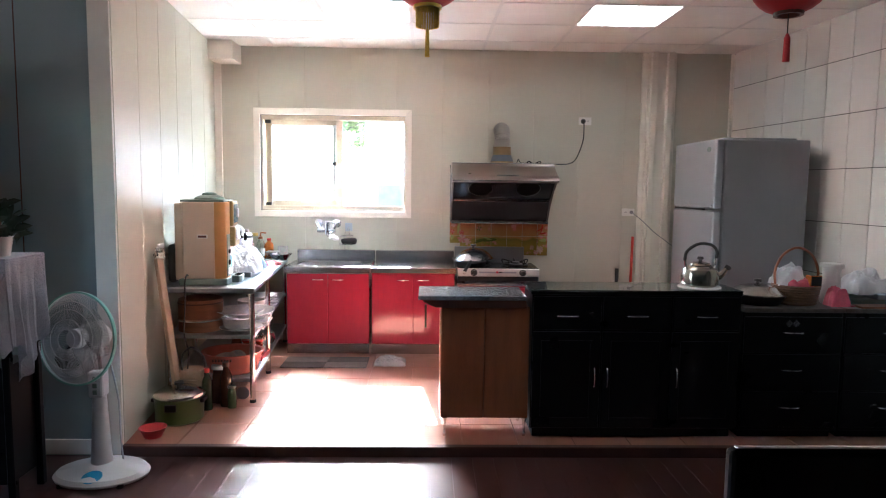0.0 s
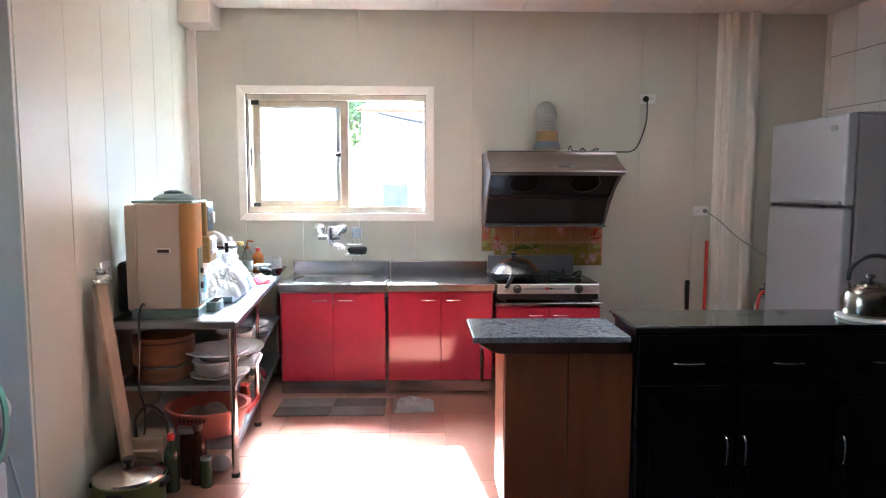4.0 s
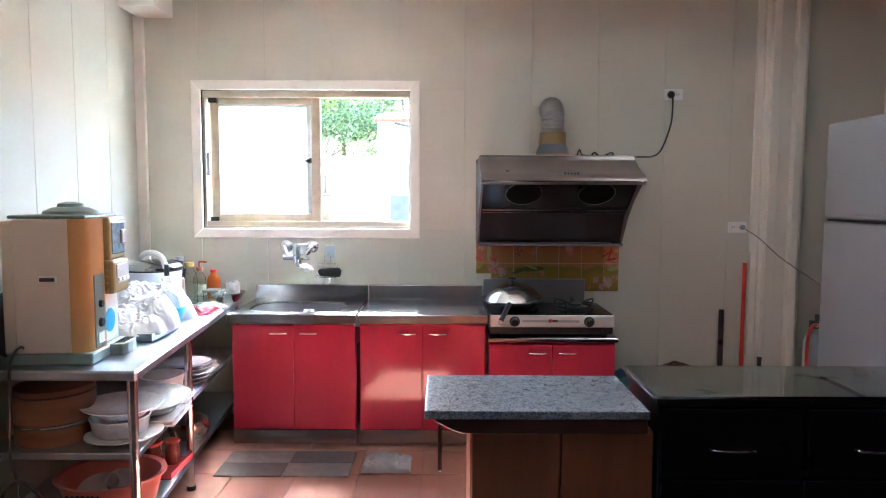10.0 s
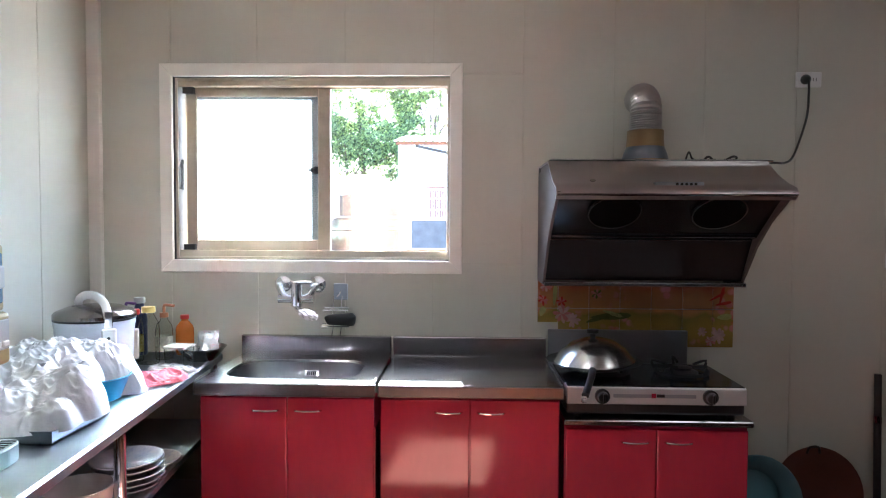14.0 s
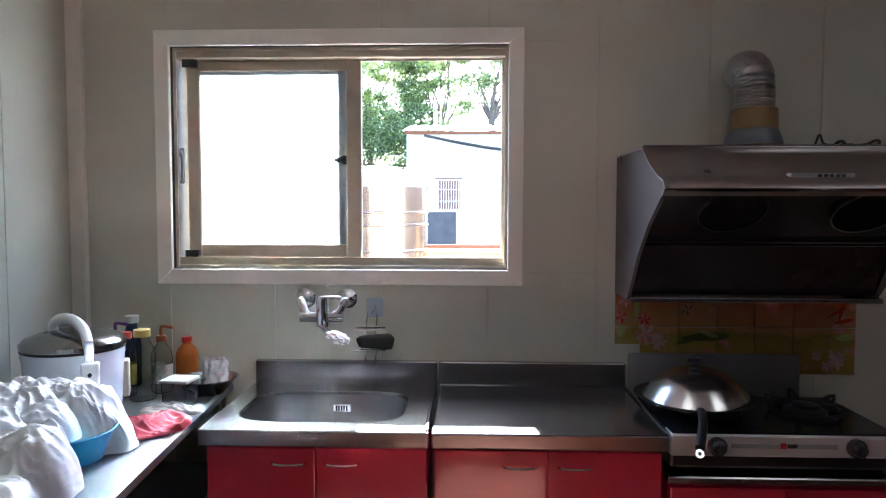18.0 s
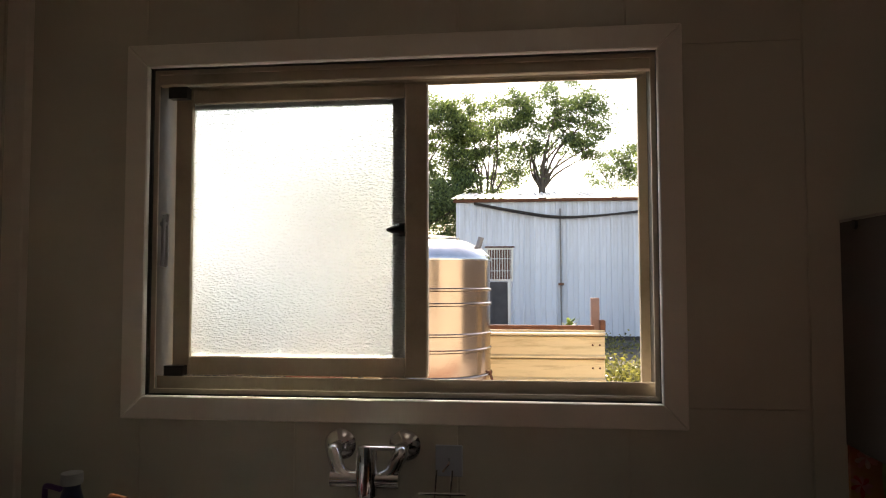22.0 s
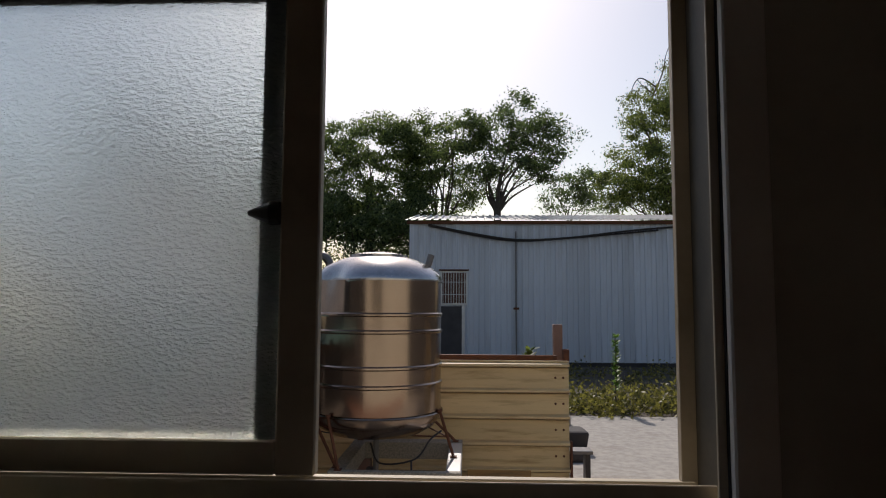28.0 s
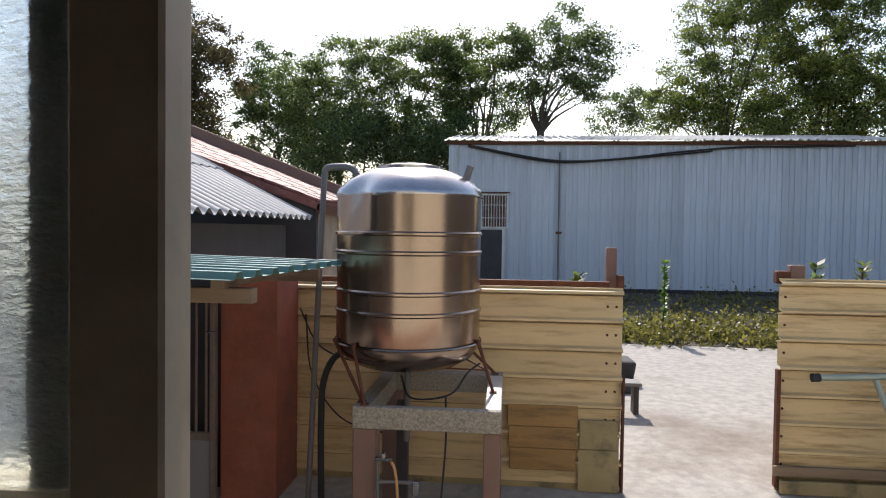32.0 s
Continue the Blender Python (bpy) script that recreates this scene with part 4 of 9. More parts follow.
    for cx, cz, an, ln, w, ink in ((0.84, 0.985, 0.06, 0.20, 0.022, "green"), (0.82, 0.96, 0.35, 0.13, 0.016, "green"), (0.90, 1.02, -0.3, 0.10, 0.012, "lime"), (0.665, 1.04, 1.5, 0.11, 0.014, "lime"),
                                   (1.44, 1.05, 0.2, 0.08, 0.010, "red"), (1.46, 1.05, 1.35, 0.10, 0.010, "red"), (1.41, 1.07, 0.5, 0.09, 0.008, "red"), (1.45, 0.99, 0.1, 0.07, 0.02, "lime"), (0.60, 0.99, 1.2, 0.05, 0.02, "lime")):
        petal("leaf", cx, cz, an, ln, w, ink, 0.001)


picture_tiles()


# ---- tap, soap rack, outlets ----
def wall_tap():
    t = thing("wall_tap", (-0.58, BACK, 1.1), "chrome wall-mounted mixer tap with white cloth on its spout", "tap")
    for x in (-0.665, -0.495):
        part("rosette", lathe([(0.042, 0), (0.042, 0.006), (0.03, 0.018), (0.016, 0.024), (0.016, 0.05)], (x, BACK - 0.002, 1.135), 24, m=pose(0, 0, 0, 90, 0, 0)), CHROME, t, smooth=True)
        part("inlet", pipe([(x, BACK - 0.045, 1.135), (x, BACK - 0.07, 1.13), (x + 0.02 * (1 if x < -0.6 else -1), BACK - 0.085, 1.09), (x + 0.045 * (1 if x < -0.6 else -1), BACK - 0.09, 1.075)], 0.018, 12, steps=4), CHROME, t, smooth=True)
    part("bar", rod((-0.665, BACK - 0.09, 1.072), (-0.495, BACK - 0.09, 1.072), 0.021, 16), CHROME, t, smooth=True)
    part("body", lathe([(0.026, 0), (0.028, 0.02), (0.026, 0.10), (0.022, 0.12), (0, 0.124)], (-0.575, BACK - 0.095, 1.035), 20), CHROME, t, smooth=True)
    part("lever", box(-0.578, -0.50, BACK - 0.115, BACK - 0.085, 1.147, 1.158, 0.004, 2), CHROME, t)
    part("spout", pipe([(-0.575, BACK - 0.10, 1.045), (-0.565, BACK - 0.12, 1.028), (-0.535, BACK - 0.165, 1.020), (-0.505, BACK - 0.20, 1.018)], 0.014, 10, steps=4), CHROME, t, smooth=True)
    bm = bmesh.new()
    bmesh.ops.create_icosphere(bm, subdivisions=3, radius=1)
    for v in bm.verts:
        k = 1 + 0.35 * noise.noise(v.co * 2.6) + 0.12 * noise.noise(v.co * 7)
        v.co = Vector((v.co.x * 0.042 * k - 0.492, v.co.y * 0.03 * k + BACK - 0.215, v.co.z * 0.024 * k + 1.012 - 0.010 * v.co.x))
    part("cloth", bm, WHITEP, t, "white cloth tied round the spout", True)


wall_tap()
CLEARP = clear_mat("clear_plastic", (0.85, 0.92, 0.95), 0.12)
TAPEP = mat("hook_plate_blue", (0.42, 0.50, 0.58), 0.25, var=0.05)


def soap_rack():
    t = thing("wire_rack", (-0.38, BACK, 0.95), "small wire rack hung from an adhesive hook plate", "rack")
    part("hook_plate", box(-0.415, -0.345, BACK - 0.006, BACK - 0.002, 1.06, 1.14, 0.002), TAPEP, t, "clear bluish adhesive plate")
    part("hook", pipe([(-0.38, BACK - 0.006, 1.105), (-0.38, BACK - 0.02, 1.095), (-0.395, BACK - 0.02, 1.075)], 0.003, 6, steps=3), CHROME, t)
    for z, w in ((1.015, 0.075), (0.935, 0.085)):
        part("wire", pipe([(-0.38 - w, BACK - 0.06, z), (-0.38 + w * 0.6, BACK - 0.06, z)], 0.004, 6, steps=1), CHROME, t)
        part("wire", pipe([(-0.38 - w, BACK - 0.03, z + 0.008), (-0.38 + w * 0.6, BACK - 0.03, z + 0.008)], 0.004, 6, steps=1), CHROME, t)
    for x in (-0.41, -0.37):
        part("hanger", pipe([(x, BACK - 0.02, 1.08), (x - 0.005, BACK - 0.03, 1.0), (x, BACK - 0.05, 0.93), (x - 0.01, BACK - 0.05, 0.87)], 0.0025, 6, steps=3), CHROME, t)
    s = thing("black_sponge", (-0.37, BACK - 0.06, 0.94), "black scrubbing cloth lying on the wire rack", "sponge")
    bm = box(-0.44, -0.30, BACK - 0.085, BACK - 0.02, 0.940, 0.995, 0.02, 3)
    for v in bm.verts:
        v.co += 0.012 * Vector((noise.noise(v.co * 30), 0, noise.noise(v.co * 25 + Vector((5, 0, 0)))))
        v.co.z = max(v.co.z, 0.9405)
    part("cloth", bm, RUBBER, s, smooth=True)


soap_rack()


def outlet(x, z, y, wide=0.12):
    t = thing("wall_outlet", (x, y, z), "white double wall socket", "socket", "wall sockets")
    p = part("plate", box(x - wide / 2, x + wide / 2, y - 0.012, y - 0.001, z - 0.036, z + 0.036, 0.004, 2), WHITEP, t)
    for dx in (-0.026, 0.026):
        part("insert", box(x + dx - 0.018, x + dx + 0.018, y - 0.0135, y - 0.011, z - 0.014, z + 0.014, 0.002), WHITEP, p)
        for s in (-0.007, 0.007):
            part("slot", box(x + dx + s - 0.0015, x + dx + s + 0.0015, y - 0.0142, y - 0.013, z - 0.007, z + 0.007), RUBBER, p)
    return t


outlet(1.858, 2.13, BACK)
outlet(2.303, 1.272, BACK)
plug = thing("hood_cord", (1.83, BACK, 2.13), "black plug and cord running from the socket to the range hood", "cord")
part("plug", lathe([(0.022, 0), (0.024, 0.012), (0.014, 0.03), (0.006, 0.04), (0, 0.04)], (1.838, BACK - 0.0145, 2.128), 14, m=pose(0, 0, 0, 90, 0, 0)), BLACKP, plug, smooth=True)
part("cord", pipe([(1.838, BACK - 0.05, 2.125), (1.842, BACK - 0.045, 2.05), (1.838, BACK - 0.04, 1.95), (1.80, BACK - 0.05, 1.83), (1.745, BACK - 0.10, 1.75), (1.67, BACK - 0.18, 1.72), (1.58, 6.12, 1.7135), (1.35, 6.1, 1.711), (1.29, 6.08, 1.735), (1.26, 6.1, 1.711), (1.20, 6.12, 1.712)], 0.0055, 8), BLACKP, plug, smooth=True)
gp = thing("power_cord", (2.33, BACK, 1.27), "grey plug and thin cord hanging towards the fridge", "cord")
part("plug", lathe([(0.016, 0), (0.016, 0.02), (0.006, 0.03), (0, 0.03)], (2.33, BACK - 0.0145, 1.272), 12, m=pose(0, 0, 0, 90, 0, 0)), FRIDGESIDE, gp, smooth=True)
part("cord", pipe([(2.33, BACK - 0.045, 1.268), (2.40, BACK - 0.13, 1.20), (2.50, BACK - 0.16, 1.10), (2.60, BACK - 0.2, 1.02), (2.72, 6.0, 0.9)], 0.004, 6), FRIDGESIDE, gp, smooth=True)

# ---- steel worktable with shelves along the side wall ----
TX1, TY0, TY1 = -0.785, 4.47, 6.33


def edge_x(y):
    """The table stands along the askew wall."""
    return TX1 - 0.09 * (y - TY0)


def worktable():
    t = thing("steel_worktable", (-1.1, 5.3, 0), "stainless steel worktable with two crowded undershelves", "table")
    top = [(TX1, TY0), (edge_x(TY1), TY1), (-1.60, TY1), (-1.41, TY0)]
    bm = extrude(top, "z", 0.762, 0.802, 0.008)
    part("tabletop", bm, STEELW, t, "brushed steel tabletop with a rolled edge")
    for z in (0.475, 0.175):
        part("shelf", extrude([(TX1 - 0.015, TY0 + 0.02), (edge_x(TY1) - 0.015, TY1 - 0.02), (-1.57, TY1 - 0.02), (-1.395, TY0 + 0.02)], "z", z - 0.028, z, 0.004), STEELW, t, "steel undershelf")
    for y in (TY0 + 0.035, 5.22, TY1 - 0.05):
        for x in (edge_x(y) - 0.03, -1.39 - (y - TY0) * 0.09):
            leg = part("leg", rod((x, y, 0.02), (x, y, 0.762), 0.019, 14), CHROME, t, "round chrome leg", True)
            part("foot", rod((x, y, 0), (x, y, 0.022), 0.022, 12), RUBBER, leg)


worktable()

BEIGE = mat("beige_plastic", (0.66, 0.55, 0.44), 0.4, var=0.05, scale=5, stain=(0.45, 0.36, 0.26), stain_amount=0.15)
ORANGE = mat("orange_plastic", (0.54, 0.29, 0.11), 0.38, var=0.08, scale=5)
OLIVE = mat("olive_gold_plastic", (0.33, 0.27, 0.12), 0.35, var=0.1, scale=6)
GREENP = mat("grey_green_plastic", (0.18, 0.24, 0.21), 0.4, var=0.1, scale=6)
SCREEN = mat("blue_screen_print", (0.16, 0.26, 0.34), 0.15, var=0.5, scale=40)
BLUE = mat("blue_plastic", (0.02, 0.30, 0.55), 0.32, var=0.08, scale=6)


def water_dispenser():
    z0 = 0.802
    t = thing("water_dispenser", (-1.1, 4.72, z0), "beige and orange countertop water dispenser with an olive front tap unit", "water dispenser")
    part("rear_case", box(-1.325, -1.262, 4.60, 4.85, z0 + 0.03, 1.365, 0.012, 2), BEIGE, t)
    # unidentified dark rounded object, built onto the dispenser's back
    part("rear_box", box(-1.395, -1.328, 4.66, 4.86, z0 + 0.004, 1.075, 0.03, 3), BLACKP, t, "rounded black box behind the dispenser")
    side = part("case", box(-1.26, -1.05, 4.56, 4.87, z0 + 0.045, 1.372, 0.008, 2), BEIGE, t)
    part("grip", box(-1.165, -1.095, 4.555, 4.562, 1.125, 1.152, 0.004, 2), WHITEP, side, "pale recessed grip")
    part("grip_slot", box(-1.158, -1.102, 4.553, 4.557, 1.131, 1.146), BROWNDK, side)
    col = [(-1.05, 4.56), (-1.02, 4.562), (-0.992, 4.572), (-0.978, 4.592), (-0.975, 4.70), (-1.05, 4.70)]
    part("corner_column", extrude(col, "z", z0 + 0.045, 1.372), ORANGE, t, "rounded orange corner column", True)
    part("strip", box(-0.979, -0.973, 4.60, 4.69, z0 + 0.055, 1.15, 0.003), GREENP, t)
    for z, r in ((1.03, 0.016), (0.955, 0.02)):
        part("dial", lathe([(r, 0), (r * 0.8, 0.012), (0, 0.012)], (-0.973, 4.645, z), 16, m=pose(0, 0, 0, 0, 90, 0)), BLACKP, t, smooth=True)
    part("label", box(-0.9725, -0.9705, 4.615, 4.675, 0.875, 0.915, 0.004), WHITEP, t, "pale round label")
    part("base", box(-1.29, -0.968, 4.55, 4.88, z0, z0 + 0.046, 0.008, 2), GREENP, t)
    part("top_cover", box(-1.275, -0.985, 4.565, 4.87, 1.373, 1.387, 0.006, 2), GREENP, t)
    part("lid", lathe([(0.105, 0), (0.10, 0.012), (0.07, 0.026), (0.05, 0.03), (0.048, 0.042), (0.02, 0.05), (0, 0.05)], (-1.12, 4.75, 1.388), 30), GREENP, t, "round grey-green lid", True)
    front = part("tap_unit", box(-1.045, -0.952, 4.705, 4.865, 1.20, 1.378, 0.01, 2), OLIVE, t, "olive tap unit with a printed panel")
    part("panel", box(-0.954, -0.948, 4.722, 4.850, 1.222, 1.355, 0.003), SCREEN, front, "blue printed panel")
    part("button_box", box(-0.949, -0.937, 4.80, 4.842, 1.262, 1.322, 0.004), GREYP, front)
    lower = part("tap_block", box(-1.045, -0.940, 4.705, 4.868, 1.058, 1.198, 0.012, 2), OLIVE, t)
    for k in range(4):
        part("rib", box(-1.04, -0.96, 4.698, 4.705, 1.072 + k * 0.026, 1.084 + k * 0.026, 0.004), OLIVE, lower)
    part("panel", box(-0.941, -0.936, 4.73, 4.855, 1.10, 1.18, 0.003), GREYP, lower)
    for y in (4.75, 4.79, 4.83):
        part("button", box(-0.937, -0.929, y - 0.014, y + 0.014, 1.108, 1.124, 0.003), WHITEP, lower)
    part("back_panel", box(-1.04, -0.99, 4.72, 4.865, z0 + 0.046, 1.057, 0.006), WHITEP, t)
    sticker = part("sticker", lathe([(0, 0), (0.05, 0), (0.05, 0.002), (0, 0.002)], (-0.9898, 4.775, 0.94), 18, m=pose(0, 0, 0, 0, 90, 0)), BLUE, t, "round blue sticker")
    tray = part("drip_tray", extrude([(-0.967, 4.705), (-0.92, 4.71), (-0.905, 4.74), (-0.90, 4.78), (-0.905, 4.83), (-0.92, 4.855), (-0.967, 4.86)], "z", z0, z0 + 0.05, 0.004), GREENP, t, "grey rounded drip tray")
    for k in range(7):
        part("slot", box(-0.955, -0.915, 4.727 + k * 0.018, 4.733 + k * 0.018, z0 + 0.0495, z0 + 0.052), RUBBER, tray)
    t.rotation_euler = (0, 0, radians(5))
    t.location.x -= 0.042


water_dispenser()

COOKWHITE = mat("white_enamel", (0.70, 0.74, 0.80), 0.25, var=0.05, scale=6)
LIDSTEEL = mat("dark_polished_lid", (0.30, 0.29, 0.28), 0.16, 1.0, var=0.1, scale=6)
PINKP = mat("pink_print", (0.62, 0.30, 0.36), 0.3, var=0.2, scale=20)


def rice_cooker():
    x, y, z = -1.315, 5.85, 0.803
    t = thing("rice_cooker", (x, y, z), "white electric rice cooker with a steel lid and cream handle", "rice cooker")
    b = part("pot", lathe([(0.135, 0), (0.15, 0.01), (0.158, 0.06), (0.165, 0.195), (0.168, 0.205), (0.168, 0.222)], (x, y, z), 40), COOKWHITE, t, smooth=True)
    for k in range(4):
        a = -1.05 + 0.15 * math.sin(k * 2.1)
        part("flower", lathe([(0, 0), (0.017, 0), (0.017, 0.002), (0, 0.002)], (x + 0.163 * math.cos(a - 0.09 + 0.07 * (k % 3)), y + 0.163 * math.sin(a - 0.09 + 0.07 * (k % 3)), z + 0.07 + 0.018 * k), 10, m=pose(0, 0, 0, 0, 88, math.degrees(a))), PINKP, b)
    part("band", lathe([(0.171, 0), (0.171, 0.008)], (x, y, z + 0.223), 40), BLACKP, t)
    lid = part("lid", lathe([(0.172, 0), (0.172, 0.014), (0.160, 0.026), (0.11, 0.043), (0.04, 0.052), (0, 0.053)], (x, y, z + 0.232), 40), LIDSTEEL, t, "shiny dark steel lid", True)
    part("vent", box(x - 0.09, x - 0.05, y - 0.02, y + 0.01, z + 0.272, z + 0.279, 0.002), BLACKP, lid)
    arm = [(x - 0.07, y + 0.05, z + 0.268), (x - 0.066, y + 0.035, z + 0.300), (x - 0.035, y - 0.02, z + 0.322), (x + 0.012, y - 0.085, z + 0.322), (x + 0.048, y - 0.138, z + 0.296), (x + 0.064, y - 0.166, z + 0.245)]
    part("handle", pipe(arm, 0.017, 12, steps=5), WHITEP, t, "cream plastic handle", True)
    h = part("clasp", box(x + 0.038, x + 0.095, y - 0.185, y - 0.15, z + 0.13, z + 0.20, 0.006, 2), WHITEP, t)
    part("chrome_plate", box(x + 0.051, x + 0.082, y - 0.189, y - 0.184, z + 0.205, z + 0.27, 0.002), CHROME, h)
    part("light", lathe([(0, 0), (0.007, 0), (0.007, 0.003), (0, 0.003)], (x + 0.066, y - 0.187, z + 0.165), 10, m=pose(0, 0, 0, 90, 0, 0)), BLACKP, h)
    part("switch_box", box(x + 0.150, x + 0.180, y - 0.02, y + 0.05, z + 0.05, z + 0.17, 0.006, 2), BEIGE, t)
    t.scale = (0.92, 0.92, 1.03)
    t.rotation_euler = (0, 0, radians(25))


rice_cooker()

BAG = mat("white_plastic_bag", (0.60, 0.61, 0.63), 0.36, var=0.05, scale=9, bump=0.35, bscale=60, stretch=(1, 0.4, 1), stain=(0.46, 0.47, 0.50), stain_amount=0.5, stain_scale=9)
REDCLOTH = mat("red_cloth", (0.25, 0.016, 0.03), 0.85, var=0.2, scale=14, bump=0.4, bscale=300)
GREYCLOTH = mat("grey_cloth", (0.26, 0.24, 0.22), 0.9, var=0.2, scale=14, bump=0.4, bscale=300)


def crumple(x0, x1, y0, y1, z0, height, seed, n=76, rough=1.0, edge=0.35):
    """A crumpled cloth or bag: a fine sheet thrown into folds, resting on z0."""
    bm = bmesh.new()
    off = Vector((seed * 3.1, seed * 1.7, 0))
    grid = []
    for i in range(n):
        row = []
        for j in range(n):
            u, v = i / (n - 1), j / (n - 1)
            p = Vector((u, v, 0))
            dome = min(1, 4 * u * (1 - u) * 1.5) * min(1, 4 * v * (1 - v) * 1.5)
            warp = p + 0.12 * Vector((noise.noise(p * 3 + off), noise.noise(p * 3 - off), 0))
            ridge = 1 - math.sqrt(noise.noise(warp * 2.3 * rough + off) ** 2 + 0.004) * 2.0
            ridge2 = 1 - abs(noise.noise((warp + Vector((0, 0, 0.0)) + 0.1 * Vector((noise.noise(p * 6), noise.noise(p * 6 + off), 0))) * 5.5 * rough + off * 2)) * 2.2
            ridge3 = 1 - abs(noise.noise(warp * 16 * rough + off * 3)) * 2.2
            hgt = dome ** edge * (0.42 + 0.36 * ridge + 0.11 * ridge2 + 0.012 * ridge3 + 0.34 * noise.noise(p * 1.7 + off))
            wob = 0.05 * noise.noise(p * 4 + off)
            wob2 = 0.05 * noise.noise(p * 4 - off)
            row.append(bm.verts.new((x0 + (u + wob) * (x1 - x0), y0 + (v + wob2) * (y1 - y0), max(z0 + 0.002, z0 + height * hgt * (dome > 0) if dome > 0 else z0 + 0.002))))
        grid.append(row)
    for i in range(n - 1):
        for j in range(n - 1):
            bm.faces.new((grid[i][j], grid[i + 1][j], grid[i + 1][j + 1], grid[i][j + 1]))
    return bm


def drape(cx, cy, sx, sy, z0, lumps, seed, turn=0.0, fold=1.0, rings=64, spokes=200):
    """A thin bag thrown over what lies under it: broad lumps, sharp creases, an uneven hem on z0."""
    bm = bmesh.new()
    off = Vector((seed * 5.3, seed * 2.9, seed * 1.1))
    ca, sa = math.cos(radians(turn)), math.sin(radians(turn))

    def crease(p, f):
        w = p + 0.35 / f * Vector((noise.noise(p * f * 0.6 + off), noise.noise(p * f * 0.6 - off), 0))
        return 1 - math.sqrt(noise.noise(Vector((w.x * f, w.y * f * 0.45, 0)) + off) ** 2 + 0.0008) * 2.4

    def height(x, y):
        h = 0.0
        for lx, ly, r, z in lumps:
            d = ((x - lx) ** 2 + (y - ly) ** 2) / r ** 2
            h = max(h, z * math.exp(-d * d * 0.5)) if d < 4 else h
        return h

    rows = []
    for i in range(rings + 1):
        r = i / rings
        row = []
        for j in range(spokes):
            a = 2 * math.pi * j / spokes
            edge = 1 + 0.16 * noise.noise(Vector((math.cos(a) * 1.6, math.sin(a) * 1.6, 0)) + off)
            u, v = sx * r * edge * math.cos(a), sy * r * edge * math.sin(a)
            x, y = cx + u * ca - v * sa, cy + u * sa + v * ca
            p = Vector((x, y, 0))
            soft = sum(height(x + dx, y + dy) for dx in (-0.02, 0, 0.02) for dy in (-0.02, 0, 0.02)) / 9
            q = Vector((x * ca + y * sa, y * ca - x * sa, 0))
            r2 = Vector((q.x * 0.8 + q.y * 0.6, q.y * 0.8 - q.x * 0.6, 0))
            f = 0.020 * crease(q, 8) + 0.015 * crease(Vector((r2.y, r2.x, 0)), 15) + 0.009 * crease(r2, 31) + 0.005 * crease(Vector((q.y, q.x, 0)), 60)
            hem = 1 - r ** 9
            z = z0 + 0.003 + hem * (soft + fold * (f + 0.008))
            side = 0.022 * fold * r
            row.append(bm.verts.new((x + side * noise.noise(p * 17 + off), y + side * noise.noise(p * 17 - off), max(z, z0 + 0.002))))
        rows.append(row)
    for i in range(rings):
        for j in range(spokes):
            k = (j + 1) % spokes
            bm.faces.new((rows[i][j], rows[i][k], rows[i + 1][k], rows[i + 1][j]))
    bmesh.ops.remove_doubles(bm, verts=rows[0], dist=0.0005)
    bmesh.ops.dissolve_degenerate(bm, edges=bm.edges[:], dist=0.00001)
    bmesh.ops.recalc_face_normals(bm, faces=bm.faces[:])
    return bm


def plain(name, bm, material, loc, label, category, group="", smooth=True):
    """A thing of one piece."""
    ob = part(name, bm, material, None, "", smooth)
    return tagged(ob, label, category, group)


tray = thing("baking_tray", (-1.0, 5.18, 0.803), "shallow steel baking tray on the worktable", "tray")
bmT = box(-1.21, -0.945, 4.97, 5.27, 0.803, 0.809)
for a in ((-1.21, -1.204, 4.97, 5.27), (-0.951, -0.945, 4.97, 5.27), (-1.204, -0.951, 4.97, 4.976), (-1.204, -0.951, 5.264, 5.27)):
    box(*a, 0.803, 0.84, bm=bmT)
part("tray_body", bmT, STEELW, tray)
basin = thing("blue_basin", (-1.115, 5.465, 0.803), "small bright blue plastic basin half hidden by white bags", "basin")
part("bowl", lathe([(0.0, 0), (0.10, 0), (0.128, 0.078), (0.137, 0.082), (0.134, 0.085), (0.124, 0.079), (0.095, 0.006), (0, 0.006)], (-1.115, 5.465, 0.803), 36), BLUE, basin, smooth=True)
plain("plastic_bag", drape(-1.075, 5.14, 0.165, 0.20, 0.826, [(-1.05, 5.23, 0.115, 0.118), (-1.14, 5.12, 0.11, 0.075), (-1.04, 5.05, 0.09, 0.045)], 1, 8, 0.9), BAG, None, "crumpled white plastic bag lying on a baking tray", "plastic bag")
plain("plastic_bag", drape(-1.30, 5.40, 0.215, 0.285, 0.806, [(-1.28, 5.50, 0.17, 0.150), (-1.36, 5.30, 0.13, 0.110), (-1.20, 5.36, 0.13, 0.125), (-1.40, 5.56, 0.12, 0.145)], 2, 4, 1.1), BAG, None, "crumpled white plastic bag heaped over a blue basin", "plastic bag")
plain("plastic_bag", drape(-1.15, 5.57, 0.20, 0.125, 0.806, [(-1.22, 5.57, 0.14, 0.150), (-1.11, 5.56, 0.095, 0.135), (-1.04, 5.55, 0.055, 0.085)], 3, -10), BAG, None, "crumpled white plastic bag hanging over a blue basin", "plastic bag")
plain("plastic_bag", drape(-1.16, 5.43, 0.10, 0.12, 0.868, [(-1.17, 5.45, 0.09, 0.075)], 4, 20, 0.7, 30, 90), BAG, None, "crumpled white plastic bag lying in a blue basin", "plastic bag")
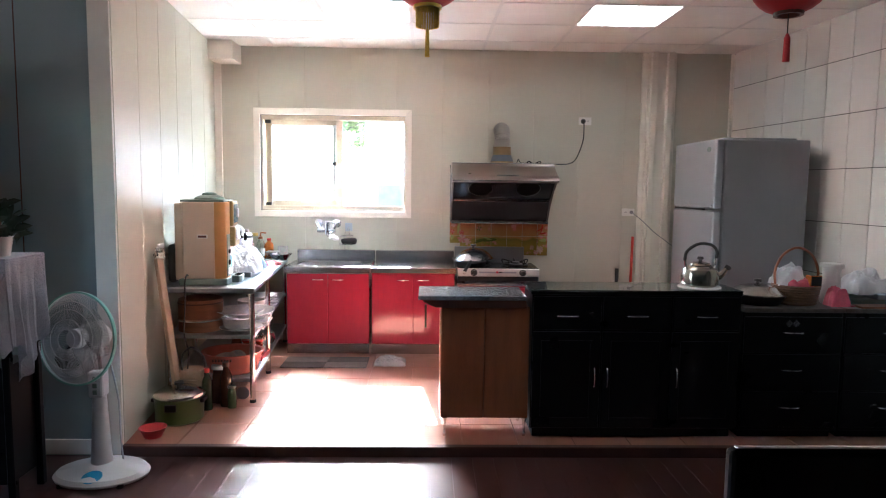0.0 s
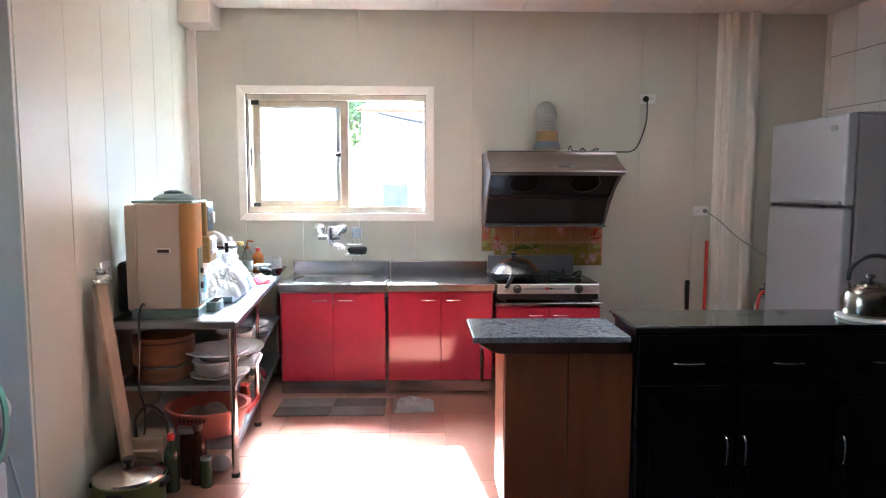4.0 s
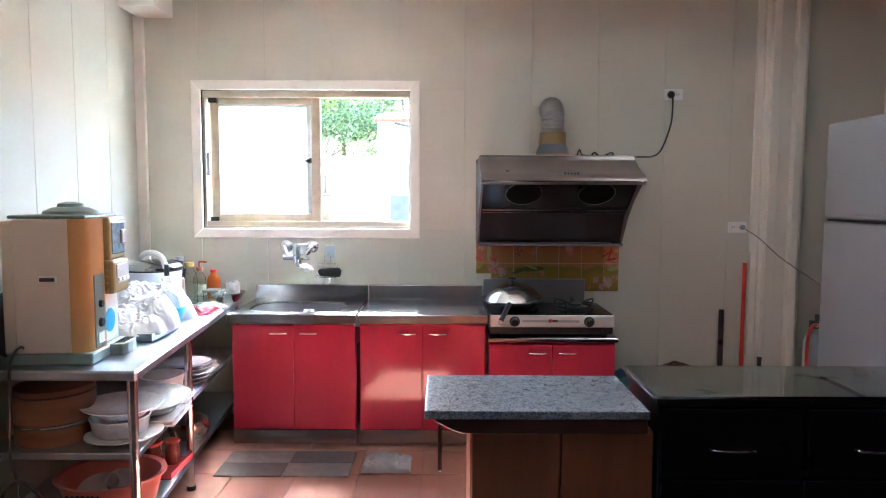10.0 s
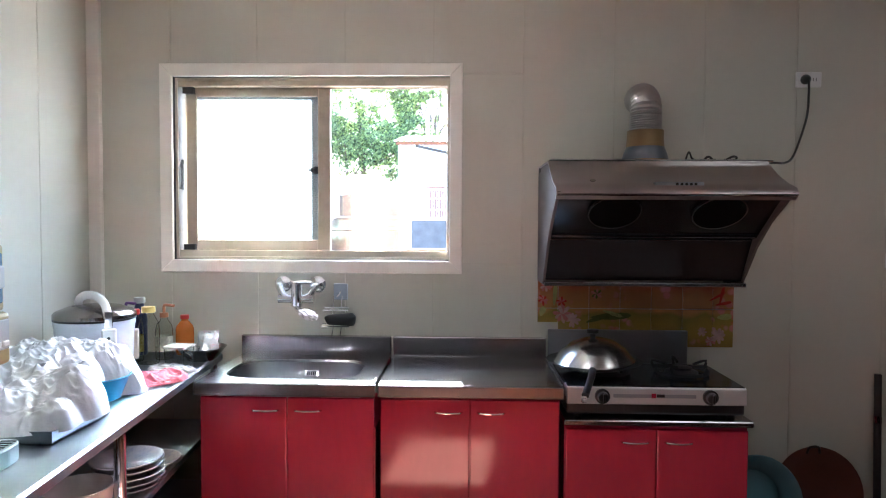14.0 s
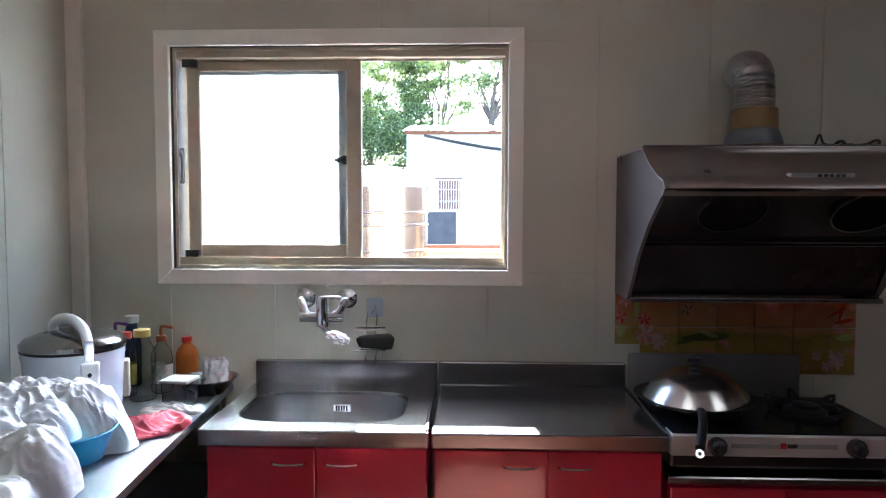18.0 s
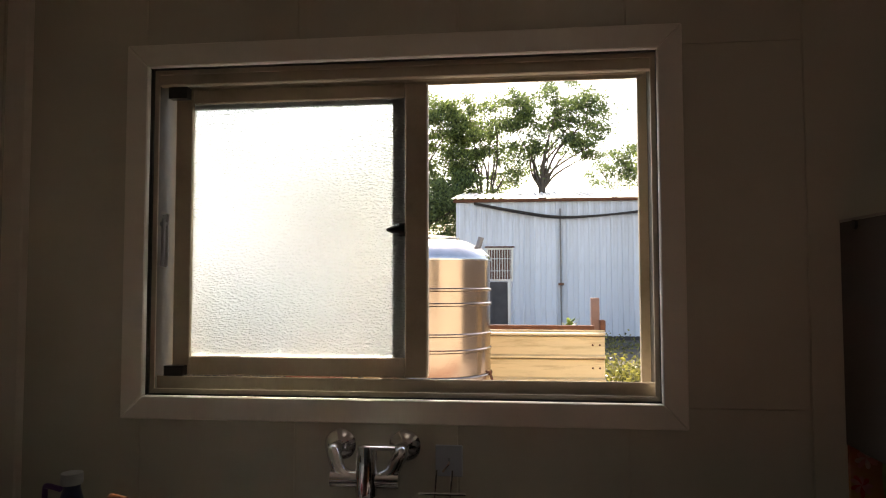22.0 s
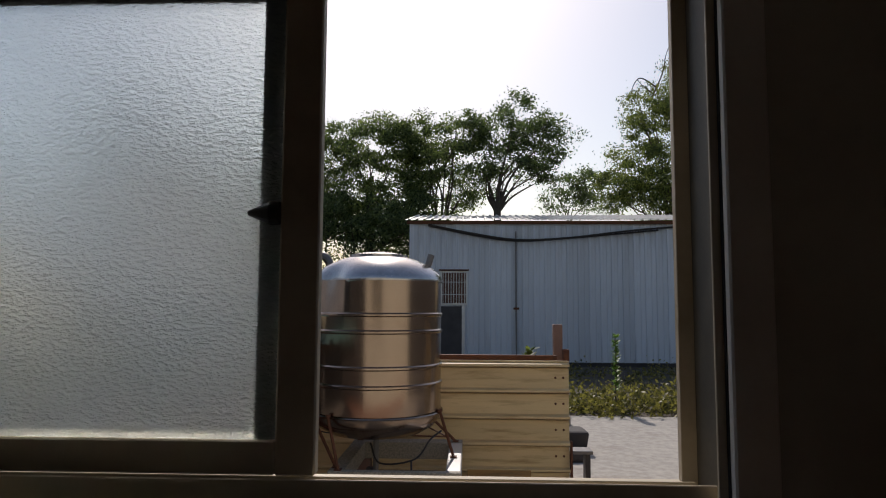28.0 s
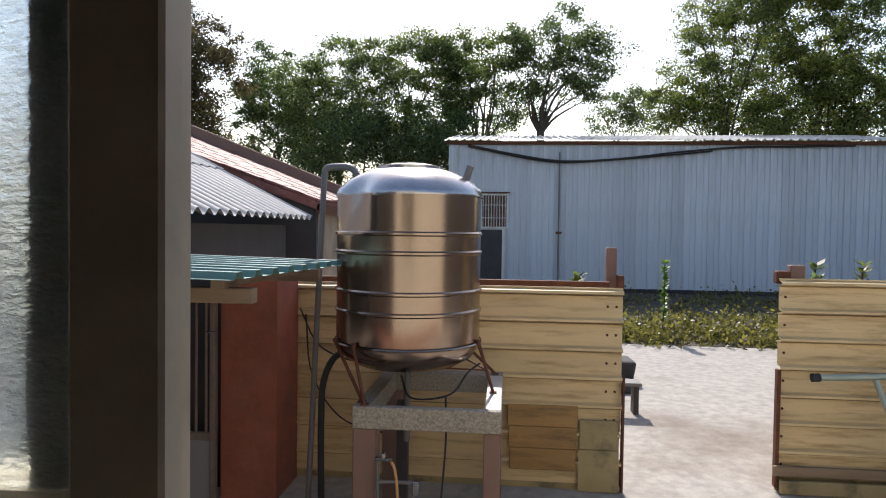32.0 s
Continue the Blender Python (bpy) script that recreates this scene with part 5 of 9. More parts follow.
plain("red_cloth", drape(-0.985, 5.74, 0.105, 0.115, 0.804, [(-0.99, 5.77, 0.07, 0.012), (-1.03, 5.70, 0.05, 0.018)], 5, 10, 0.75, 34, 110), REDCLOTH, None, "crumpled dark red cloth at the table's edge", "cloth")
plain("grey_cloth", drape(-1.01, 5.885, 0.10, 0.055, 0.804, [(-1.03, 5.89, 0.06, 0.012)], 6, 0, 0.6, 24, 80), GREYCLOTH, None, "crumpled grey cloth beside the sink", "cloth")
plain("purple_tube", lathe([(0.034, 0), (0.036, 0.01), (0.036, 0.13), (0.03, 0.14), (0, 0.14)], (-1.27, 5.04, 0.86), 18, m=pose(0, 0, 0, 82, 0, 20)), mat("lilac_print", (0.42, 0.34, 0.56), 0.4, var=0.3, scale=15), None, "white and purple plastic bottle lying among bags", "bottle")

PALE = clear_mat("pale_bottle", (0.95, 0.97, 0.93), 0.05, 1.12)
SOAPORANGE = mat("orange_detergent", (0.55, 0.16, 0.03), 0.2, var=0.1, scale=8)
YELLOWCAP = mat("yellow_cap", (0.55, 0.40, 0.12), 0.4, var=0.05)
REDCAP = mat("red_cap", (0.6, 0.04, 0.03), 0.35, var=0.05)
PURPLE = mat("purple_plastic", (0.10, 0.03, 0.16), 0.35, var=0.05)
LABEL = mat("printed_label", (0.55, 0.60, 0.50), 0.5, var=0.4, scale=60)


def bottle(x, y, r, h, body, cap, label, neck=0.4, pump=False, sticker=None, z=0.803):
    t = thing("bottle", (x, y, z), label, "bottle", "bottles beside the sink")
    nr = r * neck
    skin = [(0, 0), (r * 0.92, 0), (r, 0.008), (r, h * 0.62), (r * 0.9, h * 0.72), (nr, h * 0.86), (nr, h * 0.9)]
    if body is PALE:
        skin += [(max(a - 0.0016, 0), b + (0.002 if k > 3 else -0.001)) for k, (a, b) in enumerate(skin[::-1])]
    else:
        skin += [(0, h * 0.9)]
    part("body", lathe(skin, (x, y, z), 22), body, t, smooth=True)
    part("cap", lathe([(nr * 1.25, 0), (nr * 1.3, h * 0.02), (nr * 1.25, h * 0.1), (0, h * 0.1)], (x, y, z + h * 0.9), 18), cap, t, smooth=True)
    if sticker:
        part("sticker", lathe([(r * 1.012, 0), (r * 1.012, h * 0.32)], (x, y, z + h * 0.18), 22, cap=False), sticker, t, "printed label")
    if pump:
        part("pump", pipe([(x, y, z + h), (x, y, z + h * 1.13), (x + 0.01, y - 0.005, z + h * 1.17), (x + 0.055, y - 0.02, z + h * 1.16)], 0.007, 8, steps=3), cap, t, smooth=True)


bottle(-1.19, 6.06, 0.046, 0.255, PALE, YELLOWCAP, "large clear bottle with a yellow cap beside the sink", 0.5)
bottle(-1.165, 6.16, 0.038, 0.215, PALE, mat("brown_pump", (0.35, 0.13, 0.05), 0.4, var=0.05), "clear pump bottle with an orange pump head", 0.4, True, LABEL)
bottle(-1.27, 6.10, 0.034, 0.238, PALE, REDCAP, "clear bottle with a red cap and dark label", 0.45, False, mat("dark_yellow_label", (0.3, 0.22, 0.03), 0.4, var=0.5, scale=30))
bottle(-1.375, 6.22, 0.036, 0.215, mat("dark_violet", (0.08, 0.03, 0.12), 0.3, var=0.1), PURPLE, "dark purple pump bottle", 0.4, True)
bottle(-1.325, 6.25, 0.034, 0.275, mat("navy_bottle", (0.02, 0.03, 0.09), 0.3, var=0.1), GREYP, "tall dark blue bottle with a grey cap", 0.6)
bottle(-1.115, 6.27, 0.042, 0.19, SOAPORANGE, REDCAP, "orange detergent bottle with a red cap", 0.38, False, None)

bowl = thing("steel_bowl", (-0.76, 6.13, 0.803), "wide steel bowl holding a cup and plastic bag", "bowl")
bowl.location.x = -0.985
part("bowl_body", lathe([(0, 0), (0.06, 0), (0.105, 0.055), (0.112, 0.06), (0.106, 0.06), (0.055, 0.005), (0, 0.005)], (-0.985, 6.15, 0.803), 30), STEEL, bowl, smooth=True)
POUCH = mat("printed_clear_pouch", (0.42, 0.42, 0.42), 0.25, var=0.25, scale=24, bump=0.5, bscale=60, stain=(0.42, 0.03, 0.05), stain_amount=0.8, stain_scale=24)
pouch = bmesh.new()
for side in (0, 1):
    rows = []
    for i in range(15):
        row = []
        for j in range(15):
            u, v = i / 14 * 2 - 1, j / 14
            puff = 0.016 * (1 - u * u) * math.sin(math.pi * min(1, v * 1.1)) * (1 if side else -1)
            w = 0.006 * noise.noise(Vector((u * 3, v * 4, side)))
            row.append(pouch.verts.new((u * 0.048, puff + w + 0.03 * v, v * 0.115 + 0.006 * noise.noise(Vector((u * 4, 3, v))))))
        rows.append(row)
    for i in range(14):
        for j in range(14):
            pouch.faces.new((rows[i][j], rows[i + 1][j], rows[i + 1][j + 1], rows[i][j + 1]))
ob = plain("snack_pouch", pouch, POUCH, None, "clear pouch with red print leaning in the steel bowl", "pouch")
ob.matrix_basis = pose(-0.965, 6.165, 0.815, 0, 0, 8)
cup = plain("plastic_cup", lathe([(0, 0), (0.034, 0), (0.042, 0.045), (0.040, 0.045), (0.032, 0.003), (0, 0.003)], (0, 0, 0), 22), PALE, None, "small clear plastic cup in the steel bowl", "cup")
cup.matrix_basis = pose(-1.035, 6.12, 0.826, 0, 12, 0)
mug = thing("clear_mug", (-0.93, 5.83, 0.803), "clear glass jug with a white lid", "jug")
part("mug_body", lathe([(0, 0), (0.058, 0), (0.064, 0.088), (0.061, 0.088), (0.055, 0.006), (0, 0.006)], (-1.015, 5.975, 0.803), 4, m=pose(0, 0, 0, 0, 0, 40)), GLASS, mug)
part("lid", box(-0.052, 0.052, -0.046, 0.046, 0, 0.011, 0.003, 2, m=pose(-1.015, 5.975, 0.892, 0, 0, -6)), mat("milky_lid", (0.24, 0.24, 0.225), 0.4, var=0.06), mug)
part("handle", pipe([(-0.975, 5.945, 0.88), (-0.945, 5.935, 0.865), (-0.95, 5.935, 0.825), (-0.975, 5.945, 0.815)], 0.006, 8, steps=4), GLASS, mug, smooth=True)

# ---- the undershelves ----
BAMBOO = mat("steamer_bamboo", (0.24, 0.095, 0.042), 0.5, var=0.25, scale=6, stretch=(1, 1, 6), bump=0.15, bscale=40)


def steamer(x, y, z, r):
    t = thing("bamboo_steamer", (x, y, z), "two stacked brown bamboo steamer baskets", "steamer")
    for k, h in ((0, 0.085), (1, 0.115)):
        z0 = z + (0 if k == 0 else 0.088)
        part("basket", lathe([(r, 0), (r, h), (r - 0.014, h), (r - 0.014, 0.01), (0, 0.01), (0, 0)], (x, y, z0), 36), BAMBOO, t, smooth=True)
        part("band", lathe([(r + 0.003, 0), (r + 0.005, 0.004), (r + 0.003, 0.009)], (x, y, z0 + h - 0.012), 36, cap=False), STEEL if k == 0 else BROWNDK, t)
    part("lid", lathe([(r - 0.002, 0), (r - 0.002, 0.02), (r - 0.03, 0.03), (0, 0.04)], (x, y, z + 0.2), 36), BAMBOO, t, smooth=True)


steamer(-1.22, 4.68, 0.475, 0.15)
CHINA = mat("white_china", (0.56, 0.53, 0.49), 0.2, var=0.06, scale=12, stain=(0.12, 0.15, 0.33), stain_amount=0.45, stain_scale=14)


def plate(x, y, z, r, h=0.022, tilt=0, name="plate", label="white china plate with a faint blue pattern", group="crockery on the undershelf", material=None, oval=1.0):
    ob = part(name, lathe([(0, 0), (r * 0.55, 0), (r * 0.62, h * 0.35), (r, h), (r * 0.99, h + 0.004), (r * 0.6, h * 0.35 + 0.006), (0, 0.006)], (0, 0, 0), 32, m=Matrix.Diagonal((1, oval, 1, 1))), material or CHINA, None, "", True)
    ob.matrix_basis = pose(x, y, z, tilt, 0, 0)
    return tagged(ob, label, name, group)


def dish(x, y, z, r, h, label, tilt=0, material=None):
    ob = part("dish", lathe([(0, 0), (r * 0.8, 0), (r * 0.9, 0.012), (r, h), (r * 1.03, h + 0.003), (r * 0.98, h + 0.005), (r * 0.86, 0.014), (0, 0.01)], (0, 0, 0), 32), material or CHINA, None, "", True)
    ob.matrix_basis = pose(x, y, z, tilt, 0, 0)
    return tagged(ob, label, "dish", "crockery on the undershelf")


plate(-0.93, 4.66, 0.475, 0.15)
dish(-0.955, 4.68, 0.490, 0.115, 0.07, "round white serving dish with a blue floral band")
plate(-0.945, 4.68, 0.568, 0.165, 0.045, 7, "bowl", "wide oval white bowl lying on a dish", oval=0.72)
for z_, dx_ in ((0.476, 0.0), (0.491, -0.008)):
    sq = box(-0.105, 0.105, -0.125, 0.125, 0, 0.006, 0.002)
    for a in ((-0.118, -0.105, -0.138, 0.138), (0.105, 0.118, -0.138, 0.138), (-0.105, 0.105, -0.138, -0.125), (-0.105, 0.105, 0.125, 0.138)):
        box(*a, 0.004, 0.013, 0.002, bm=sq)
    ob = plain("square_plate", sq, CHINA, None, "flat square white china plate under a cream bowl", "plate", "crockery on the undershelf", False)
    ob.matrix_basis = pose(-0.905 + dx_, 4.90, z_, 0, 0, 6)
plate(-0.92, 4.93, 0.508, 0.155, 0.055, 6, "bowl", "wide shallow cream bowl on a stack of plates")
dish(-1.0, 5.18, 0.495, 0.105, 0.10, "deep white bowl standing on a platter", 0, mat("white_plastic_bowl", (0.62, 0.55, 0.50), 0.4, var=0.06))
plate(-0.985, 5.16, 0.475, 0.15)
for k in range(5):
    plate(-0.99 + 0.006 * (k % 2), 5.47, 0.475 + 0.022 * k, 0.12 + 0.005 * (k % 3))
plate(-1.01, 5.70, 0.475, 0.11)
plate(-1.15, 5.05, 0.475, 0.12)
PINKTUB = mat("salmon_plastic", (0.55, 0.16, 0.12), 0.4, var=0.06, scale=6)


def tub():
    x, y, z = -1.0, 4.68, 0.176
    t = thing("plastic_tub", (x, y, z), "oval salmon-pink plastic tub full of bowls", "tub")
    prof = [(0, 0), (0.15, 0), (0.165, 0.01), (0.195, 0.12), (0.212, 0.125), (0.212, 0.132), (0.19, 0.128), (0.157, 0.012), (0, 0.008)]
    part("body", lathe(prof, (x, y, z), 36, m=Matrix.Diagonal((1.02, 0.92, 1.12, 1))), PINKTUB, t, smooth=True)
    for k in range(7):
        part("slot", box(x - 0.09 + k * 0.02, x - 0.08 + k * 0.02, y - 0.186, y - 0.176, z + 0.108, z + 0.124), BROWNDK, t)


tub()
plate(-1.06, 4.70, 0.21, 0.08, 0.05, 20, "bowl", "white rice bowl lying in the pink tub", "bowls in the tub")
plate(-0.93, 4.66, 0.21, 0.085, 0.05, -25, "bowl", "white rice bowl lying in the pink tub", "bowls in the tub")
plate(-0.99, 4.76, 0.215, 0.075, 0.045, 55, "bowl", "white rice bowl lying in the pink tub", "bowls in the tub")
bottle(-0.90, 5.02, 0.033, 0.25, PALE, REDCAP, "clear empty bottle with a red cap on the lower shelf", 0.4, z=0.176)
bottle(-0.99, 5.03, 0.045, 0.14, mat("sauce_jar", (0.16, 0.05, 0.03), 0.15, var=0.1), REDCAP, "dark sauce jar with a red lid", 0.8, z=0.176)
bottle(-0.93, 5.12, 0.035, 0.12, mat("chilli_jar", (0.30, 0.05, 0.03), 0.15, var=0.1), REDCAP, "red sauce jar with a red lid", 0.8, z=0.176)
bottle(-1.09, 5.08, 0.04, 0.16, mat("brown_jar", (0.12, 0.05, 0.03), 0.15, var=0.1), REDCAP, "brown sauce jar with a red lid", 0.8, z=0.176)
rt = thing("red_tray", (-0.9, 5.08, 0.176), "flat red plastic tray under sauce jars", "tray")
part("tray_body", box(-1.12, -0.865, 4.93, 5.20, 0.1755, 0.182, 0.003), REDCAP, rt)
part("rim", box(-0.865, -0.859, 4.93, 5.20, 0.1755, 0.205, 0.002), REDCAP, rt)
pot = thing("steel_kettle", (-0.93, 5.55, 0.176), "dull steel pot on the lower shelf", "pot")
part("pot_body", lathe([(0, 0), (0.09, 0), (0.11, 0.04), (0.10, 0.09), (0.05, 0.115), (0.02, 0.12), (0.02, 0.14), (0, 0.145)], (-1.0, 5.5, 0.176), 28), WOKSTEEL, pot, smooth=True)
fan_box = thing("floor_jar", (-0.96, 4.62, 0.0), "small pale plastic case on the floor under the worktable", "box")
part("case", box(-1.03, -0.88, 4.56, 4.68, 0.0, 0.095, 0.012, 2), BEIGE, fan_box)
part("wheel", lathe([(0, 0), (0.042, 0), (0.045, 0.006), (0.03, 0.012), (0, 0.012)], (-0.90, 4.559, 0.05), 20, m=pose(0, 0, 0, 90, 0, 0)), GREYP, fan_box, smooth=True)

# leaning board with a plastic sleeve, green cooker, bottles on the floor
CARD = mat("wrapped_board", (0.36, 0.27, 0.19), 0.6, var=0.2, scale=9, stain=(0.55, 0.48, 0.42), stain_amount=0.35, stain_scale=7)
brd = thing("wrapped_board", (-1.36, 4.33, 0), "long brown board in torn printed wrapping leaning on the wall", "board")
bmB = box(-0.012, 0.012, -0.07, 0.07, 0, 1.02, 0.004)
for v_ in bmB.verts:
    v_.co.x += 0.008 * noise.noise(v_.co * 9)
bmesh.ops.transform(bmB, matrix=pose(-1.245, 4.33, 0.003, 0, -6.5, 8), verts=bmB.verts[:])
part("board", bmB, CARD, brd)
part("sleeve_end", lathe([(0.028, 0), (0.04, 0.03), (0.02, 0.06), (0.03, 0.075)], (-1.357, 4.33, 1.005), 12), CLEARP, brd, "torn clear wrapping")
GREENENAMEL = mat("green_enamel", (0.085, 0.13, 0.04), 0.3, var=0.1, scale=6)
cook = thing("green_cooker", (-1.2, 4.12, 0), "dark green electric steam cooker with a dull aluminium lid", "cooker")
cx_, cy_ = -1.19, 4.16
part("pot", lathe([(0.13, 0), (0.145, 0.012), (0.150, 0.15), (0.156, 0.16), (0.15, 0.165)], (cx_, cy_, 0.004), 40), GREENENAMEL, cook, smooth=True)
cl = part("lid", lathe([(0.152, 0), (0.150, 0.014), (0.11, 0.038), (0.03, 0.048), (0, 0.048)], (cx_, cy_, 0.168), 40), WOKSTEEL, cook, "dull aluminium lid", True)
part("knob", lathe([(0.016, 0), (0.016, 0.014), (0.03, 0.018), (0.028, 0.034), (0, 0.036)], (cx_, cy_, 0.215), 18), BLACKP, cl, smooth=True)
for s in (-1, 1):
    part("side_handle", box(cx_ + s * 0.15 - 0.015, cx_ + s * 0.15 + 0.015, cy_ - 0.04, cy_ + 0.04, 0.125, 0.15, 0.006, 2), BLACKP, cook)
part("switch", box(cx_ - 0.035, cx_ + 0.035, cy_ - 0.16, cy_ - 0.142, 0.10, 0.145, 0.004), BLACKP, cook)
bottle(-1.08, 4.36, 0.034, 0.28, mat("green_glass_bottle", (0.03, 0.05, 0.03), 0.1, var=0.1), REDCAP, "dark glass bottle with a red cap on the floor", 0.4, z=0)
bottle(-0.98, 4.44, 0.04, 0.30, mat("brown_glass_bottle", (0.05, 0.02, 0.01), 0.1, var=0.1), BROWNDK, "dark brown glass bottle on the floor", 0.45, z=0)
bottle(-1.05, 4.52, 0.05, 0.26, mat("brown_jar_big", (0.08, 0.04, 0.03), 0.2, var=0.1), GREYP, "brown glass jar with a steel lid on the floor", 0.8, z=0)
bottle(-0.93, 4.40, 0.03, 0.15, mat("green_jar", (0.05, 0.08, 0.04), 0.2, var=0.1), GREENP, "small green jar on the floor", 0.7, z=0)
bx = thing("carton", (-1.18, 4.42, 0), "torn brown carton with black cord on the floor", "box")
part("carton_body", box(-1.27, -1.12, 4.36, 4.50, 0.001, 0.26, 0.004), CARD, bx)
part("flap", box(-1.27, -1.14, 4.33, 4.36, 0.20, 0.204, m=pose(0, 0, 0, 0, 0, 0)), CARD, bx)
part("cord", pipe([(-1.25, 4.38, 0.26), (-1.24, 4.36, 0.36), (-1.18, 4.36, 0.42), (-1.11, 4.37, 0.36), (-1.10, 4.38, 0.24), (-1.12, 4.35, 0.03)], 0.007, 8), BLACKP, bx, smooth=True)
dc = thing("dispenser_cord", (-1.28, 4.5, 0.8), "black cord hanging from the water dispenser", "cord")
part("cord", pipe([(-1.27, 4.60, 0.82), (-1.255, 4.53, 0.88), (-1.24, 4.44, 0.84), (-1.235, 4.42, 0.70), (-1.25, 4.43, 0.5), (-1.22, 4.42, 0.36), (-1.23, 4.40, 0.2)], 0.005, 8), BLACKP, dc, smooth=True)
pinkb = thing("pink_bowl", (-1.24, 3.86, 0), "small bright pink plastic bowl on the floor", "bowl")
part("bowl_body", lathe([(0, 0), (0.05, 0), (0.075, 0.055), (0.08, 0.058), (0.074, 0.058), (0.046, 0.005), (0, 0.005)], (-1.24, 3.87, 0.003), 28), mat("bright_pink", (0.70, 0.08, 0.10), 0.35, var=0.05), pinkb, smooth=True)
lo = outlet(-1.42, 1.055, 0, 0.12)
lo.matrix_basis = pose(left_x(4.52) + 0.005, 4.52, 0, 0, 0, 90 + math.degrees(ang)) @ pose(1.42, 0, 0) @ pose(-1.42, 0, 1.055)

# ---- island cabinet with a granite top ----
def island():
    t = thing("island_cabinet", (0.72, 4.04, 0), "brown wooden two-door cabinet on thin metal legs with a granite top", "cabinet")
    part("granite_top", box(0.322, 0.958, 3.835, 4.214, 0.838, 0.864, 0.004, 2), GRANITE, t, "speckled grey granite slab")
    prof = [(0.350, 0.838), (0.352, 0.825), (0.372, 0.815), (0.40, 0.80), (0.43, 0.79), (0.96, 0.79), (0.958, 0.838)]
    part("cornice", extrude(prof, "y", 3.858, 4.20, 0.002), BROWNDK, t, "dark moulded cornice")
    part("bracket", box(0.36, 0.372, 3.90, 3.93, 0.66, 0.80, 0.004), BROWNDK, t)
    part("body", box(0.455, 0.985, 3.90, 4.20, 0.115, 0.79, 0.004), BROWN, t)
    for a, b in ((0.458, 0.714), (0.717, 0.983)):
        part("door", box(a, b, 3.880, 3.899, 0.12, 0.786, 0.004, 2), BROWN, t)
    for x, y in ((0.485, 3.905), (0.965, 3.905), (0.485, 4.17), (0.965, 4.17)):
        leg = part("leg", lathe([(0.008, 0), (0.012, 0.01), (0.010, 0.02), (0.007, 0.05), (0.012, 0.10), (0.02, 0.115)], (x, y, 0.001), 12), CHROME, t, "slim turned metal leg", True)


island()


def black_cabinet():
    x0, x1, y0, y1 = 0.995, 2.238, 3.875, 4.19
    t = thing("black_sideboard", (1.6, 4.03, 0), "long black lacquered sideboard with chrome handles and a glass top", "sideboard")
    part("body", box(x0, x1, y0, y1, 0.06, 0.872, 0.003), BLACKWOOD, t)
    part("plinth", box(x0 + 0.02, x1 - 0.02, y0 + 0.03, y1 - 0.02, 0.001, 0.06), BLACKWOOD, t)
    part("top", box(x0 - 0.01, x1 + 0.004, y0 - 0.015, y1 + 0.01, 0.873, 0.894, 0.004, 2), BLACKWOOD, t)
    part("glass_sheet", box(x0 - 0.025, x1 + 0.004, y0 - 0.018, y1 + 0.012, 0.8945, 0.902, 0.001), GLASSTOP, t, "clear glass sheet with a green edge")
    w = (x1 - x0) / 3
    for k in range(3):
        a, b = x0 + k * w + 0.006, x0 + (k + 1) * w - 0.006
        d = part("drawer", box(a, b, y0 - 0.018, y0 - 0.001, 0.665, 0.862, 0.005, 2), BLACKWOOD, t)
        bow_handle((a + b) / 2, 0.748, y0 - 0.018, d, 0.13)
        d = part("door", box(a, b, y0 - 0.018, y0 - 0.001, 0.07, 0.652, 0.004, 2), BLACKWOOD, t)
        for e in ring_plate(a + 0.05, b - 0.05, 0.12, 0.60, 0.012, y0 - 0.022, y0 - 0.0185):
            part("bead", e, BLACKWOOD, d)
        hx = (b - 0.035) if k == 0 else a + 0.03
        bow_handle(hx, 0.378, y0 - 0.018, d, 0.12, True)


black_cabinet()
WOODTOP = mat("dark_worn_top", (0.10, 0.085, 0.07), 0.35, var=0.4, scale=40, bscale=200)


def drawer_unit(x0, x1):
    y0, y1 = 3.878, 4.33
    t = thing("drawer_cabinet", ((x0 + x1) / 2, 4.1, 0), "low black drawer cabinet with a speckled worktop", "cabinet", "low black drawer cabinets")
    part("body", box(x0, x1, y0, y1, 0.05, 0.775, 0.003), BLACKWOOD, t)
    part("plinth", box(x0 + 0.02, x1 - 0.02, y0 + 0.03, y1 - 0.02, 0.001, 0.05), BLACKWOOD, t)
    part("worktop", box(x0 - 0.001, x1 + 0.001, y0 - 0.02, y1 + 0.01, 0.776, 0.802, 0.004, 2), WOODTOP, t, "speckled stone worktop")
    for k in range(3):
        z0 = 0.075 + k * 0.228
        d = part("drawer", box(x0 + 0.008, x1 - 0.008, y0 - 0.016, y0 - 0.001, z0, z0 + 0.218, 0.004, 2), BLACKWOOD, t)
        bow_handle((x0 + x1) / 2, z0 + 0.125, y0 - 0.016, d, 0.12)
        if k == 2:
            for s in (-0.021, 0.021):
                part("emblem", box(-0.017, 0.017, -0.002, 0.002, -0.017, 0.017, m=pose((x0 + x1) / 2 + s - 0.01, y0 - 0.018, z0 + 0.18, 0, 45, 0)), STEEL, d, "small steel diamond")


drawer_unit(2.256, 2.86)
drawer_unit(2.866, 3.46)


